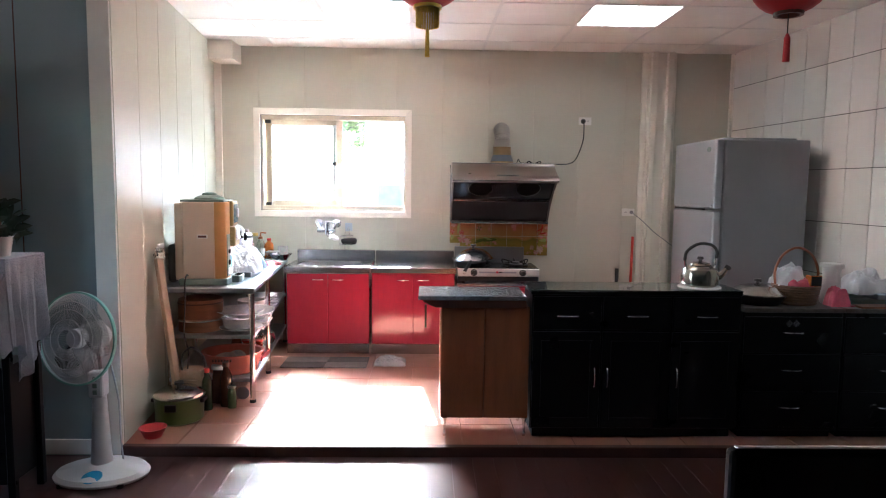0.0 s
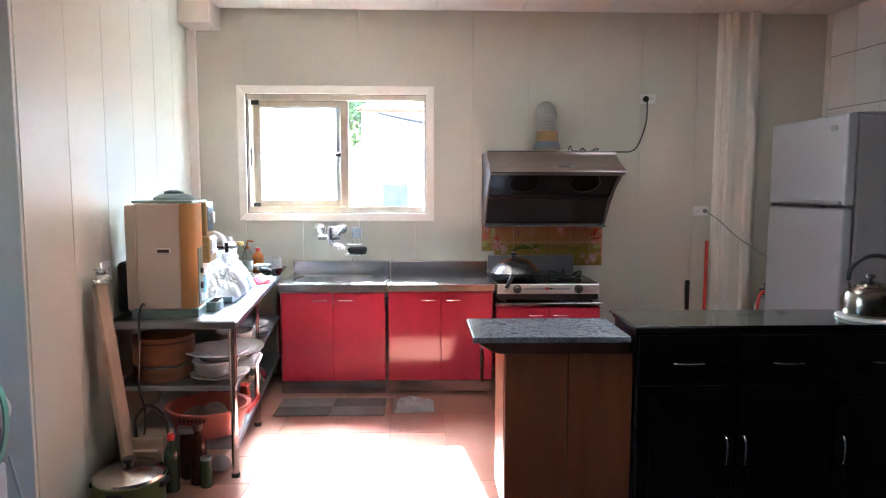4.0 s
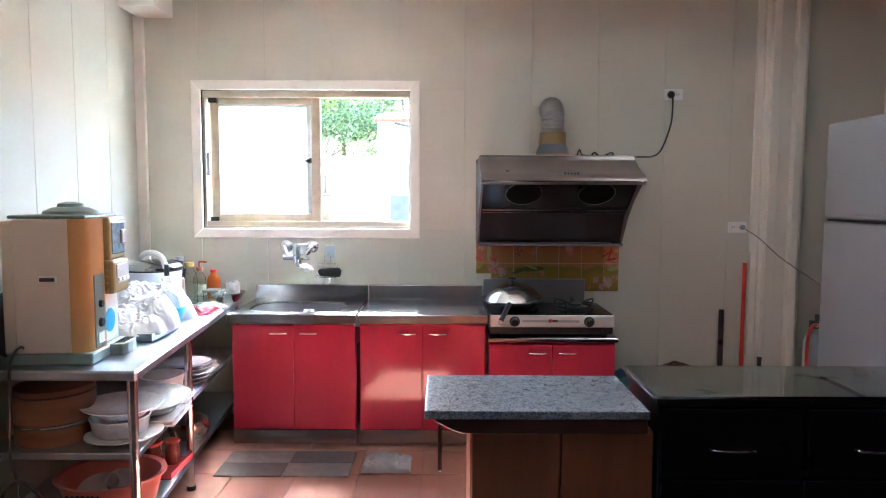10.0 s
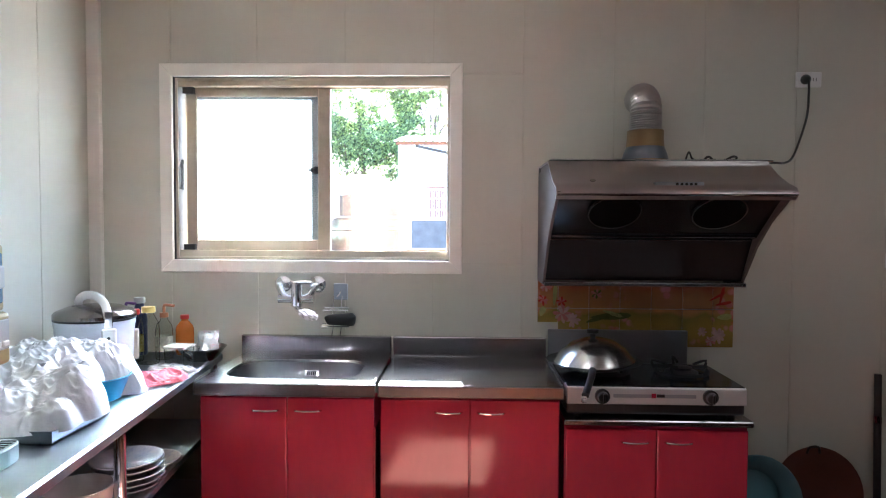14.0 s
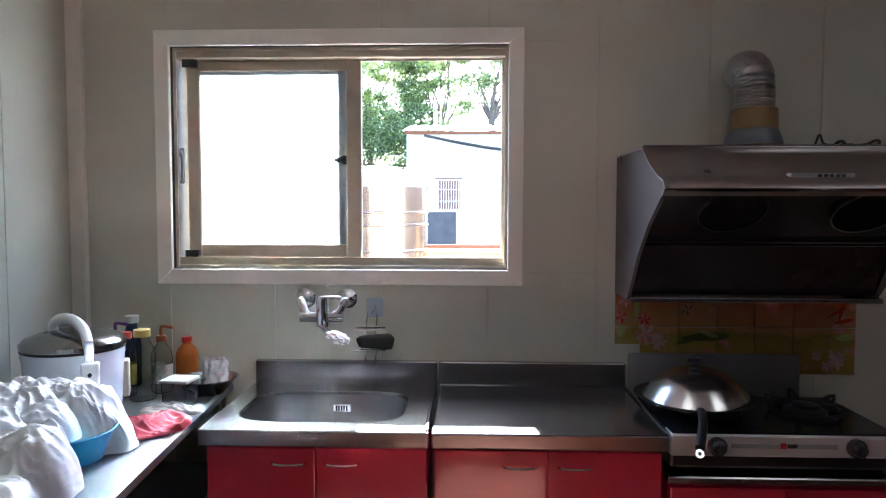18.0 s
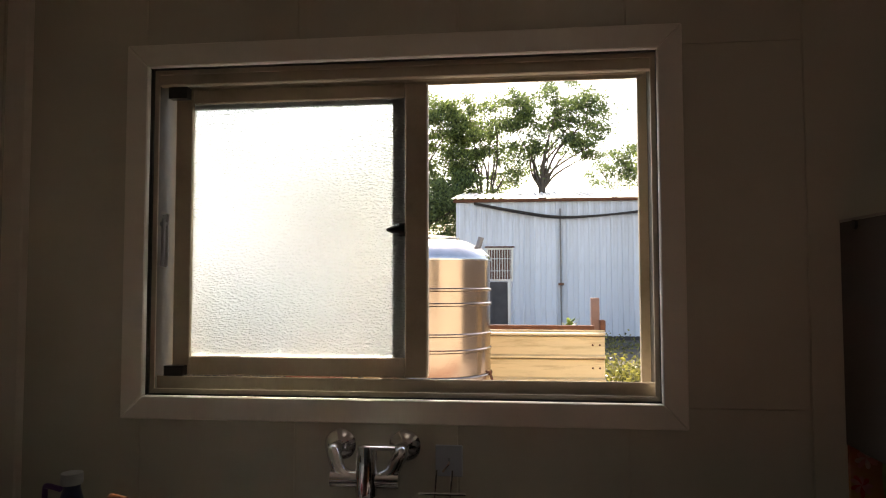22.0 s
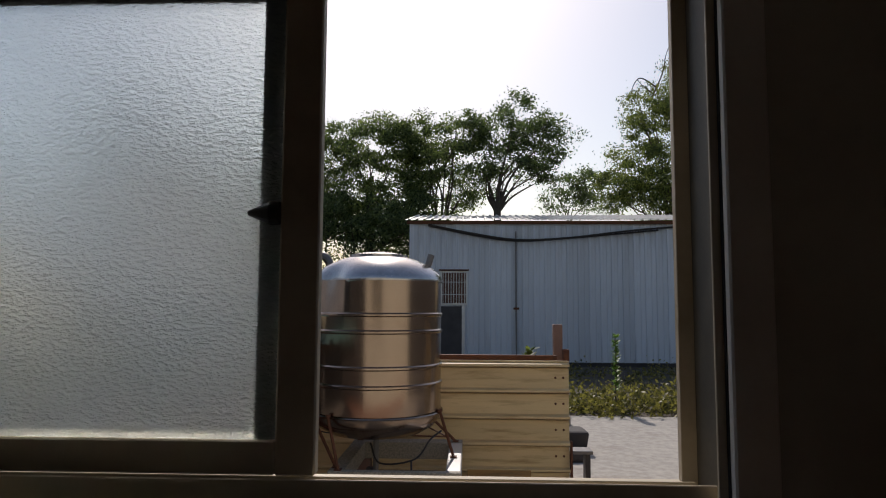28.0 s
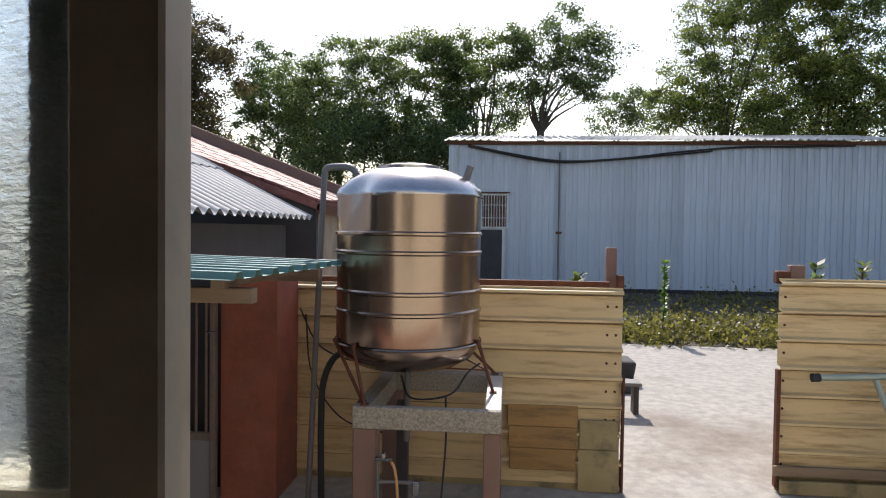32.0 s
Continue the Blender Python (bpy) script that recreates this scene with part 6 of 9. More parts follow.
# ---- fridge ----
def fridge():
    x0, x1, y0, y1 = 2.515, 3.21, 4.93, 5.74
    t = thing("fridge", (2.86, 5.33, 0), "tall silver-grey two-door fridge seen from its grey side", "fridge")
    part("case", box(x0 + 0.06, x1, y0, y1, 0.03, 1.872, 0.012, 2), FRIDGESIDE, t, "plain grey steel side")
    part("top_cover", box(x0 + 0.05, x1 - 0.1, y0 + 0.01, y1 - 0.01, 1.872, 1.884, 0.004), FRIDGESIDE, t)
    up = part("freezer_door", box(x0 - 0.012, x0 + 0.052, y0 + 0.002, y1 - 0.002, 1.352, 1.875, 0.016, 3), FRIDGE, t, "silver freezer door")
    low = part("fridge_door", box(x0 - 0.012, x0 + 0.052, y0 + 0.002, y1 - 0.002, 0.10, 1.338, 0.016, 3), FRIDGE, t, "silver fridge door")
    part("handle", box(x0 - 0.03, x0 - 0.010, y0 + 0.02, y1 - 0.25, 1.362, 1.382, 0.004, 2), FRIDGE, up)
    part("grip", box(x0 - 0.016, x0 + 0.01, y0 + 0.2, y1 - 0.05, 1.3385, 1.3515), BLACKP, low, "dark recessed grip")
    part("emblem", lathe([(0, 0), (0.034, 0), (0.034, 0.004), (0, 0.004)], (x0 - 0.0125, y0 + 0.12, 1.80), 20, m=pose(0, 0, 0, 0, -90, 0) @ Matrix.Diagonal((0.55, 1, 1, 1))), GREENP, up, "small oval emblem")
    for y in (y0 + 0.06, y1 - 0.06):
        part("foot", rod((x0 + 0.1, y, 0), (x0 + 0.1, y, 0.03), 0.02), BLACKP, t)
        part("foot", rod((x1 - 0.1, y, 0), (x1 - 0.1, y, 0.03), 0.02), BLACKP, t)


fridge()
KETTLE = mat("tarnished_kettle_steel", (0.42, 0.37, 0.31), 0.22, 1.0, var=0.3, scale=9, stain=(0.12, 0.08, 0.05), stain_amount=0.5, stain_scale=8)


def kettle():
    x, y, z = 2.03, 3.99, 0.903
    t = thing("whistling_kettle", (x, y, z), "tarnished steel kettle with a black arched handle on a round mat", "kettle")
    part("mat", lathe([(0, 0), (0.125, 0), (0.128, 0.006), (0.12, 0.012), (0, 0.012)], (x, y, z), 32), WHITEP, t, "round pale mat")
    part("body", lathe([(0, 0), (0.095, 0), (0.108, 0.012), (0.112, 0.06), (0.10, 0.10), (0.062, 0.125), (0, 0.126)], (x, y, z + 0.013), 36), KETTLE, t, smooth=True)
    lid = part("lid", lathe([(0.06, 0), (0.055, 0.012), (0.02, 0.02), (0, 0.02)], (x, y, z + 0.139), 26), KETTLE, t, smooth=True)
    part("knob", lathe([(0.010, 0), (0.010, 0.012), (0.02, 0.018), (0.016, 0.032), (0, 0.034)], (x, y, z + 0.158), 14), BLACKP, lid, smooth=True)
    part("spout", pipe([(x + 0.09, y - 0.02, z + 0.06), (x + 0.125, y - 0.03, z + 0.09), (x + 0.15, y - 0.035, z + 0.13)], 0.018, 12, steps=4, radii=(0.024, 0.013)), KETTLE, t, smooth=True)
    part("whistle", lathe([(0.02, 0), (0.02, 0.022), (0, 0.022)], (x + 0.148, y - 0.035, z + 0.118), 14, m=pose(0, 0, 0, 0, 35, 0)), BLACKP, t)
    part("bracket", pipe([(x - 0.085, y, z + 0.11), (x - 0.095, y, z + 0.17)], 0.006, 8, steps=1), CHROME, t)
    part("bracket", pipe([(x + 0.085, y, z + 0.11), (x + 0.095, y, z + 0.19)], 0.006, 8, steps=1), CHROME, t)
    part("handle", pipe([(x - 0.096, y, z + 0.165), (x - 0.085, y, z + 0.22), (x - 0.02, y, z + 0.265), (x + 0.06, y, z + 0.262), (x + 0.098, y, z + 0.225), (x + 0.097, y, z + 0.18)], 0.0095, 10, steps=5), BLACKP, t, "black arched handle", True)


kettle()
WICKER = mat("brown_wicker", (0.14, 0.07, 0.035), 0.6, var=0.4, scale=60, bump=0.5, bscale=120)


def basket():
    x, y, z = 2.66, 4.05, 0.803
    t = thing("wicker_basket", (x, y, z), "brown wicker basket with a tall arched handle, full of snacks", "basket")
    prof = []
    for k in range(8):
        prof += [(0.115 + 0.003 * k, 0.015 * k), (0.121 + 0.003 * k, 0.015 * k + 0.007)]
    part("weave", lathe([(0, 0)] + prof + [(0.135, 0.12), (0.125, 0.118), (0.10, 0.01), (0, 0.01)], (x, y, z), 32), WICKER, t, smooth=True)
    part("handle", pipe([(x - 0.125, y, z + 0.10), (x - 0.135, y, z + 0.2), (x - 0.09, y, z + 0.30), (x, y, z + 0.345), (x + 0.09, y, z + 0.30), (x + 0.135, y, z + 0.2), (x + 0.125, y, z + 0.10)], 0.008, 8), BROWN, t, smooth=True)


basket()
PINKBAG = mat("pink_packet", (0.62, 0.10, 0.15), 0.3, var=0.3, scale=12)
plain("snack_packet", crumple(2.58, 2.74, 3.97, 4.12, 0.905, 0.07, 11, 30), PINKBAG, None, "crumpled pink snack packet in the basket", "packet")
plain("clear_bag", crumple(2.53, 2.70, 4.00, 4.14, 0.915, 0.14, 12, 30), BAG, None, "crumpled white bag in the basket", "plastic bag")
bxo = thing("snack_box", (2.74, 3.99, 0.9), "small orange snack box in the basket", "box")
part("carton", box(2.70, 2.77, 3.96, 4.02, 0.92, 0.985, 0.003), SOAPORANGE, bxo)
part("end_print", box(2.704, 2.766, 3.9575, 3.9598, 0.924, 0.981), BLACKP, bxo)
bottle(2.88, 4.05, 0.055, 0.25, WHITEP, WHITEP, "white paper kitchen roll", 0.96, z=0.803)
plain("snack_bag", crumple(2.80, 2.92, 3.90, 4.0, 0.804, 0.13, 13, 30), PINKBAG, None, "small pink and white packet", "packet")
plain("clear_bag", crumple(3.02, 3.28, 4.0, 4.22, 0.86, 0.16, 14, 36), BAG, None, "crumpled white bag on packets", "plastic bag")
gb = thing("packet_pile", (3.1, 4.1, 0.803), "flat green and blue food packets in a shallow tray", "packets")
part("packet", box(2.97, 3.20, 3.98, 4.20, 0.803, 0.84, 0.008, 2), GREENP, gb)
part("packet", box(3.12, 3.36, 3.96, 4.18, 0.8405, 0.875, 0.008, 2), TAPEP, gb)
part("packet", box(2.93, 3.02, 3.92, 3.97, 0.803, 0.812, 0.002), PINKBAG, gb)
part("board", box(2.96, 3.40, 3.86, 3.96, 0.8025, 0.815, 0.003), BROWN, gb)
wl = thing("pan_with_lid", (2.42, 4.05, 0.803), "dark pan under a domed steel lid", "pan")
part("pan", lathe([(0, 0), (0.13, 0), (0.165, 0.055), (0.168, 0.06), (0, 0.06)], (2.42, 4.05, 0.803), 34), IRON, wl, smooth=True)
ld = part("lid", lathe([(0.172, 0), (0.172, 0.006), (0.10, 0.045), (0.03, 0.06), (0, 0.06)], (2.42, 4.05, 0.864), 34), WOKSTEEL, wl, "domed steel lid", True)
part("knob", lathe([(0.010, 0), (0.010, 0.01), (0.025, 0.014), (0.022, 0.03), (0, 0.03)], (2.42, 4.05, 0.923), 14), BLACKP, ld, smooth=True)

# things leaning on the back wall
st = thing("black_stick", (2.2, 6.3, 0), "black pole with a silver joint leaning on the wall", "pole")
part("shaft", rod((2.19, 6.29, 0.0), (2.205, 6.34, 0.73), 0.017, 10), BLACKP, st, smooth=True)
part("joint", rod((2.2005, 6.325, 0.50), (2.2015, 6.328, 0.53), 0.019, 10), STEEL, st)
br = thing("red_broom", (2.33, 6.3, 0), "thin red broom handle leaning on the wall", "broom")
part("shaft", rod((2.315, 6.27, 0.12), (2.345, 6.335, 1.04), 0.013, 10), REDCAP, br, smooth=True)
part("head", box(2.25, 2.38, 6.24, 6.30, 0.0, 0.12, 0.01, 2), BLACKP, br)
wp = thing("old_wok", (1.9, 6.33, 0), "old brown iron wok leaning against the wall", "pan")
part("pan", lathe([(0, 0), (0.08, 0.008), (0.16, 0.05), (0.195, 0.085), (0.205, 0.09), (0.19, 0.088), (0.15, 0.056), (0, 0.014)], (1.90, 6.345, 0.17), 40, m=pose(0, 0, 0, 78, 0, 0)), BROWNDK, wp, smooth=True)
part("loop", pipe([(1.86, 6.30, 0.355), (1.87, 6.295, 0.385), (1.91, 6.295, 0.388), (1.92, 6.30, 0.358)], 0.006, 8, steps=4), IRON, wp, smooth=True)
TEAL = mat("teal_plastic", (0.09, 0.22, 0.25), 0.4, var=0.1)
tb = thing("teal_basin", (1.58, 6.15, 0), "teal plastic basin standing on edge beside the stove cabinet", "basin")
part("bowl", lathe([(0, 0), (0.13, 0), (0.17, 0.09), (0.185, 0.095), (0.18, 0.1), (0.16, 0.09), (0.12, 0.008), (0, 0.008)], (1.56, 6.19, 0.19), 32, m=pose(0, 0, 0, 72, 0, 0)), TEAL, tb, smooth=True)

ext = thing("fire_extinguisher", (2.695, 6.12, 0), "small fire extinguisher with a red hose, wrapped in clear plastic", "fire extinguisher")
part("cylinder", lathe([(0, 0), (0.052, 0), (0.056, 0.01), (0.056, 0.56), (0.045, 0.60), (0.018, 0.625), (0.018, 0.65), (0, 0.65)], (2.695, 6.12, 0), 24), GREYP, ext, "grey cylinder under plastic", True)
part("head", box(2.675, 2.715, 6.095, 6.145, 0.651, 0.70, 0.006, 2), BLACKP, ext)
part("lever", box(2.685, 2.705, 6.04, 6.10, 0.70, 0.745, 0.004), BLACKP, ext)
part("gauge", lathe([(0, 0), (0.014, 0), (0.014, 0.008), (0, 0.008)], (2.695, 6.094, 0.675), 14, m=pose(0, 0, 0, 90, 0, 0)), YELLOWCAP, ext, "yellowish gauge")
part("hose", pipe([(2.688, 6.09, 0.68), (2.655, 6.07, 0.67), (2.632, 6.06, 0.62), (2.624, 6.06, 0.52), (2.628, 6.06, 0.38), (2.645, 6.07, 0.30)], 0.011, 10), REDCAP, ext, "curved red hose", True)
nb = thing("bottle", (2.40, 6.2, 0), "slim dark glass bottle on the floor by the column", "bottle")
part("body", lathe([(0, 0), (0.032, 0), (0.034, 0.008), (0.034, 0.30), (0.028, 0.33), (0.014, 0.37), (0.013, 0.43), (0.016, 0.432), (0.016, 0.446), (0, 0.446)], (2.40, 6.2, 0), 20), IRON, nb, smooth=True)

# mat and rag on the floor
MATG = mat("grey_mat", (0.10, 0.09, 0.09), 0.9, var=0.2, scale=20, bump=0.4, bscale=200)
MATL = mat("light_grey_mat", (0.19, 0.175, 0.17), 0.9, var=0.2, scale=20, bump=0.4, bscale=200)
km = thing("kitchen_mat", (-0.48, 5.55, 0), "grey patchwork kitchen mat on the tiles", "mat")
for k, (a, b) in enumerate(((-0.83, -0.47), (-0.47, -0.12))):
    part("patch", box(a + 0.001, b - 0.001, 5.37, 5.54, 0.001, 0.009, 0.003), MATL if k else MATG, km)
    part("patch", box(a + 0.001, b - 0.001, 5.541, 5.71, 0.001, 0.009, 0.003), MATG if k else MATL, km)
plain("floor_rag", crumple(-0.06, 0.20, 5.42, 5.62, 0.002, 0.065, 9, 60, 1.5), mat("pale_paper_rag", (0.33, 0.32, 0.33), 0.8, var=0.15, scale=12), None, "crumpled pale grey rag on the tiles", "cloth")


# ---- dining room: fan, cloth-covered cabinet, plant, lanterns, chair ----
MINT = mat("mint_plastic", (0.22, 0.52, 0.42), 0.35, var=0.05)
FANWHITE = mat("aged_white_plastic", (0.58, 0.60, 0.60), 0.4, var=0.05, scale=6)
FANCLEAR = clear_mat("smoky_clear_blade", (0.80, 0.83, 0.84), 0.1, 1.2)


def floor_fan():
    x, y, z = -1.335, 3.45, LOWER
    t = thing("standing_fan", (x, y, z), "white pedestal fan with a mint-green rimmed wire guard", "fan")
    oval = Matrix.Diagonal((1.18, 0.9, 1, 1))
    b = part("base", lathe([(0.0, 0), (0.20, 0), (0.205, 0.015), (0.19, 0.035), (0.10, 0.055), (0.055, 0.075), (0, 0.075)], (x, y, z + 0.012), 40, m=oval), FANWHITE, t, smooth=True)
    part("sticker", lathe([(0, 0), (0.05, 0), (0.05, 0.002), (0, 0.002)], (x + 0.01, y - 0.13, z + 0.055), 20, m=pose(0, 0, 0, 16, 0, 0)), BLUE, b, "round blue sticker")
    for dx in (-0.15, 0.0, 0.15):
        part("foot", rod((x + dx, y - 0.13, z), (x + dx, y - 0.13, z + 0.02), 0.018), RUBBER, b)
    part("lower_post", lathe([(0.055, 0), (0.048, 0.08), (0.036, 0.33), (0.034, 0.36)], (x, y, z + 0.08), 22), FANWHITE, t, smooth=True)
    part("control_box", box(x - 0.038, x + 0.038, y - 0.045, y + 0.035, z + 0.44, z + 0.58, 0.012, 2), FANWHITE, t)
    for k in range(3):
        part("button", box(x - 0.012, x + 0.012, y - 0.050, y - 0.044, z + 0.46 + k * 0.035, z + 0.485 + k * 0.035, 0.003), GREENP, t)
    part("upper_post", rod((x, y, z + 0.58), (x - 0.03, y + 0.02, z + 0.72), 0.02, 14), CHROME, t, smooth=True)
    hub = Vector((-1.395, 3.36, 0.71))
    face = (Vector((-0.30, -1.0, 0.12))).normalized().to_track_quat("Z", "Y").to_matrix().to_4x4()
    m = Matrix.Translation(hub) @ face
    part("motor", lathe([(0.0, -0.19), (0.05, -0.185), (0.07, -0.15), (0.072, -0.07), (0.05, -0.05), (0, -0.05)], (0, 0, 0), 24, m=m), FANWHITE, t, smooth=True)
    part("neck", pipe([(x - 0.03, y + 0.02, z + 0.71), m @ Vector((0, 0, -0.13))], 0.024, 12, steps=1), FANWHITE, t, smooth=True)
    part("hub_cap", lathe([(0.0, 0.02), (0.045, 0.02), (0.05, 0.0), (0.05, -0.02), (0, -0.02)], (0, 0, 0), 24, m=m), FANWHITE, t, smooth=True)
    g = part("guard", bmesh.new(), FANWHITE, t)
    bm = bmesh.new()
    n = 96
    for k in range(n):
        a = 2 * math.pi * k / n
        c, s = math.cos(a), math.sin(a)
        for zz, zc in ((0.055, 0.065), (-0.055, -0.06)):
            pts = [(0.05 * c, 0.05 * s, zc), (0.14 * c, 0.14 * s, zz), (0.20 * c, 0.20 * s, zz * 0.75), (0.232 * c, 0.232 * s, 0)]
            pipe([m @ Vector(p) for p in pts], 0.0010, 3, bm, steps=2)
    g.data.materials.clear()
    bm.to_mesh(g.data)
    bm.free()
    g.data.materials.append(FANWHITE)
    for rr, zz in ((0.05, 0.065), (0.10, 0.062), (0.15, 0.056), (0.19, 0.045)):
        part("guard_ring", lathe([(rr - 0.0015, -0.001), (rr + 0.0015, -0.001), (rr + 0.0015, 0.001), (rr - 0.0015, 0.001), (rr - 0.0015, -0.001)], (0, 0, 0), 48, m=m @ Matrix.Translation((0, 0, zz)), cap=False), FANWHITE, g)
    part("rim", lathe([(0.229, -0.008), (0.238, -0.008), (0.238, 0.008), (0.229, 0.008), (0.229, -0.008)], (0, 0, 0), 64, m=m, cap=False), MINT, t, "mint-green guard rim", True)
    for k in range(3):
        bmb = bmesh.new()
        grid = []
        for i in range(7):
            r = 0.05 + i * 0.024
            row = []
            for j in range(7):
                a = (j / 6 - 0.5) * (1.1 + 0.5 * math.sin(i / 6 * 2.6)) + k * 2.094 + i * 0.05
                row.append(bmb.verts.new(m @ Vector((r * math.cos(a), r * math.sin(a), (j / 6 - 0.5) * 0.045))))
            grid.append(row)
        for i in range(6):
            for j in range(6):
                bmb.faces.new((grid[i][j], grid[i + 1][j], grid[i + 1][j + 1], grid[i][j + 1]))
        bmesh.ops.solidify(bmb, geom=bmb.faces[:], thickness=0.002)
        part("blade", bmb, FANCLEAR, t, "clear smoky blade", True)
    part("cord", pipe([(x + 0.05, y + 0.03, z + 0.6), (x + 0.075, y + 0.05, z + 0.4), (x + 0.08, y + 0.05, z + 0.2), (x + 0.075, y + 0.08, z + 0.06)], 0.005, 6), GREYP, t, smooth=True)


floor_fan()
LACE = mat("white_lace_cloth", (0.45, 0.46, 0.50), 0.9, var=0.2, scale=70, bump=0.5, bscale=220)


def lace_material():
    m = mat("white_lace", (0.42, 0.43, 0.48), 0.9, var=0.10, scale=9, bump=0.4, bscale=240)
    n, l = m.node_tree.nodes, m.node_tree.links
    vo = n.new("ShaderNodeTexVoronoi")
    vo.inputs["Scale"].default_value = 320
    tc = n.new("ShaderNodeTexCoord")
    l.new(tc.outputs["Object"], vo.inputs["Vector"])
    gt = n.new("ShaderNodeMath")
    gt.operation = "LESS_THAN"
    gt.inputs[1].default_value = 0.62
    l.new(vo.outputs["Distance"], gt.inputs[0])
    mm = n.new("ShaderNodeMapRange")
    mm.inputs["To Min"].default_value, mm.inputs["To Max"].default_value = 0.45, 0.95
    l.new(gt.outputs[0], mm.inputs["Value"])
    l.new(mm.outputs[0], n["Principled BSDF"].inputs["Alpha"])
    return m


LACE2 = lace_material()


def draped_cabinet():
    x0, x1, y0, y1, top = -1.80, -1.575, 3.11, 3.40, 1.135
    t = thing("plant_stand", (-1.69, 3.25, LOWER), "slim dark wooden stand half hidden under a lace cloth", "stand")
    part("top", box(x0, x1, y0, y1, top - 0.025, top, 0.005), BLACKWOOD, t)
    for x in (x0 + 0.03, x1 - 0.03):
        for y in (y0 + 0.03, y1 - 0.03):
            part("leg", box(x - 0.018, x + 0.018, y - 0.018, y + 0.018, LOWER, top - 0.025, 0.004), BLACKWOOD, t)
    part("panel", box(x0 + 0.04, x1 - 0.04, y0 + 0.02, y1 - 0.02, LOWER + 0.1, 0.62, 0.004), BLACKWOOD, t)
    w = thing("wardrobe", (-2.1, 3.58, LOWER), "tall black wooden wardrobe standing in the dim corner", "wardrobe")
    part("body", box(-2.75, -2.055, 3.43, 3.735, LOWER + 0.04, 1.82, 0.006), BLACKWOOD, w)
    part("plinth", box(-2.73, -2.075, 3.45, 3.73, LOWER, LOWER + 0.04), BLACKWOOD, w)
    part("neck", box(-2.70, -2.14, 3.47, 3.735, 1.821, 1.955, 0.004), BLACKWOOD, w)
    part("crown_board", box(-2.78, -2.035, 3.40, 3.736, 1.956, 2.105, 0.02, 2), BLACKWOOD, w)
    part("door", box(-2.40, -2.065, 3.412, 3.429, LOWER + 0.06, 1.80, 0.004), BLACKWOOD, w)
    part("door", box(-2.74, -2.405, 3.412, 3.429, LOWER + 0.06, 1.80, 0.004), BLACKWOOD, w)
    c = thing("lace_tablecloth", (-1.69, 3.25, top), "white lace tablecloth falling in pointed folds over a stand", "tablecloth")
    ex0, ex1, ey0, ey1 = x0 - 0.012, x1 + 0.012, y0 - 0.012, y1 + 0.004
    corners = [(ex0, ey1), (ex0, ey0), (ex1, ey0), (ex1, ey1)]
    lens_ = [math.dist(a, b) for a, b in zip(corners, corners[1:])]
    total = sum(lens_)
    nu, nv = 110, 30
    bm = bmesh.new()
    grid = []
    for k in range(nu):
        d = total * k / (nu - 1)
        i = 0
        while i < 2 and d > lens_[i]:
            d -= lens_[i]
            i += 1
        a, b = Vector(corners[i]), Vector(corners[i + 1])
        p = a.lerp(b, min(1, d / lens_[i]))
        out = ((-1, 0), (0, -1), (1, 0))[i]
        near = min((p - Vector(q)).length for q in corners)
        point = math.exp(-(((p.x + 1.672) / 0.028) ** 2)) if i == 1 else 0.0
        hem = math.exp(-(((p.y - ey0 - 0.10) / 0.05) ** 2)) if i == 2 else 0.0
        drop = 0.40 + 0.055 * math.sin(k * 0.21 + 0.6) + 0.31 * point + 0.24 * hem + 0.010 * math.sin(k * 1.9)
        flare = 0.03 * math.exp(-((near / 0.04) ** 2)) + 0.05 * point
        row = []
        for j in range(nv):
            e = j / (nv - 1)
            f = e ** 0.7 * (flare + 0.026 * math.sin(k * 0.5 + 0.9 * e) + 0.012 * math.sin(k * 1.25) + 0.02 * noise.noise(Vector((k * 0.11, e * 2.2, 1))))
            row.append(bm.verts.new((p.x + out[0] * (f + 0.003) + (0.02 * e if i == 1 and near < 0.05 else 0), p.y + out[1] * (f + 0.003), top + 0.004 - e * drop)))
        grid.append(row)
    for i in range(nu - 1):
        for j in range(nv - 1):
            bm.faces.new((grid[i][j], grid[i + 1][j], grid[i + 1][j + 1], grid[i][j + 1]))
    part("skirt", bm, LACE2, c, "lace skirt falling in folds", True)
    part("top_cloth", box(ex0, ex1, ey0, ey1, top + 0.001, top + 0.006), LACE, c)
    part("band", box(x0 + 0.002, x1 - 0.002, y0 - 0.019, y0 - 0.0165, top - 0.05, top - 0.02), LACE, c, "thicker woven hem")
    pl = thing("potted_plant", (-1.655, 3.22, top), "dark leafy plant in a small pale pot", "plant")
    part("pot", lathe([(0, 0), (0.035, 0), (0.05, 0.09), (0.054, 0.095), (0.045, 0.095), (0, 0.08)], (-1.655, 3.22, top + 0.006), 24), WHITEP, pl, smooth=True)
    lm = leaf_mat("dark_houseplant", (0.014, 0.022, 0.016), (0.05, 0.06, 0.05))
    for k in range(44):
        a, r = rnd.uniform(0, 6.28), rnd.uniform(0.02, 0.155)
        hh = rnd.uniform(0.10, 0.30 - r * 0.7)
        bml_ = bmesh.new()
        s = rnd.uniform(0.038, 0.060)
        pts = [(0, -s, 0), (s * 0.55, -s * 0.3, 0.008), (s * 0.45, s * 0.5, 0.004), (0, s, -0.01), (-s * 0.45, s * 0.5, 0.004), (-s * 0.55, -s * 0.3, 0.008)]
        bml_.faces.new([bml_.verts.new(p) for p in pts])
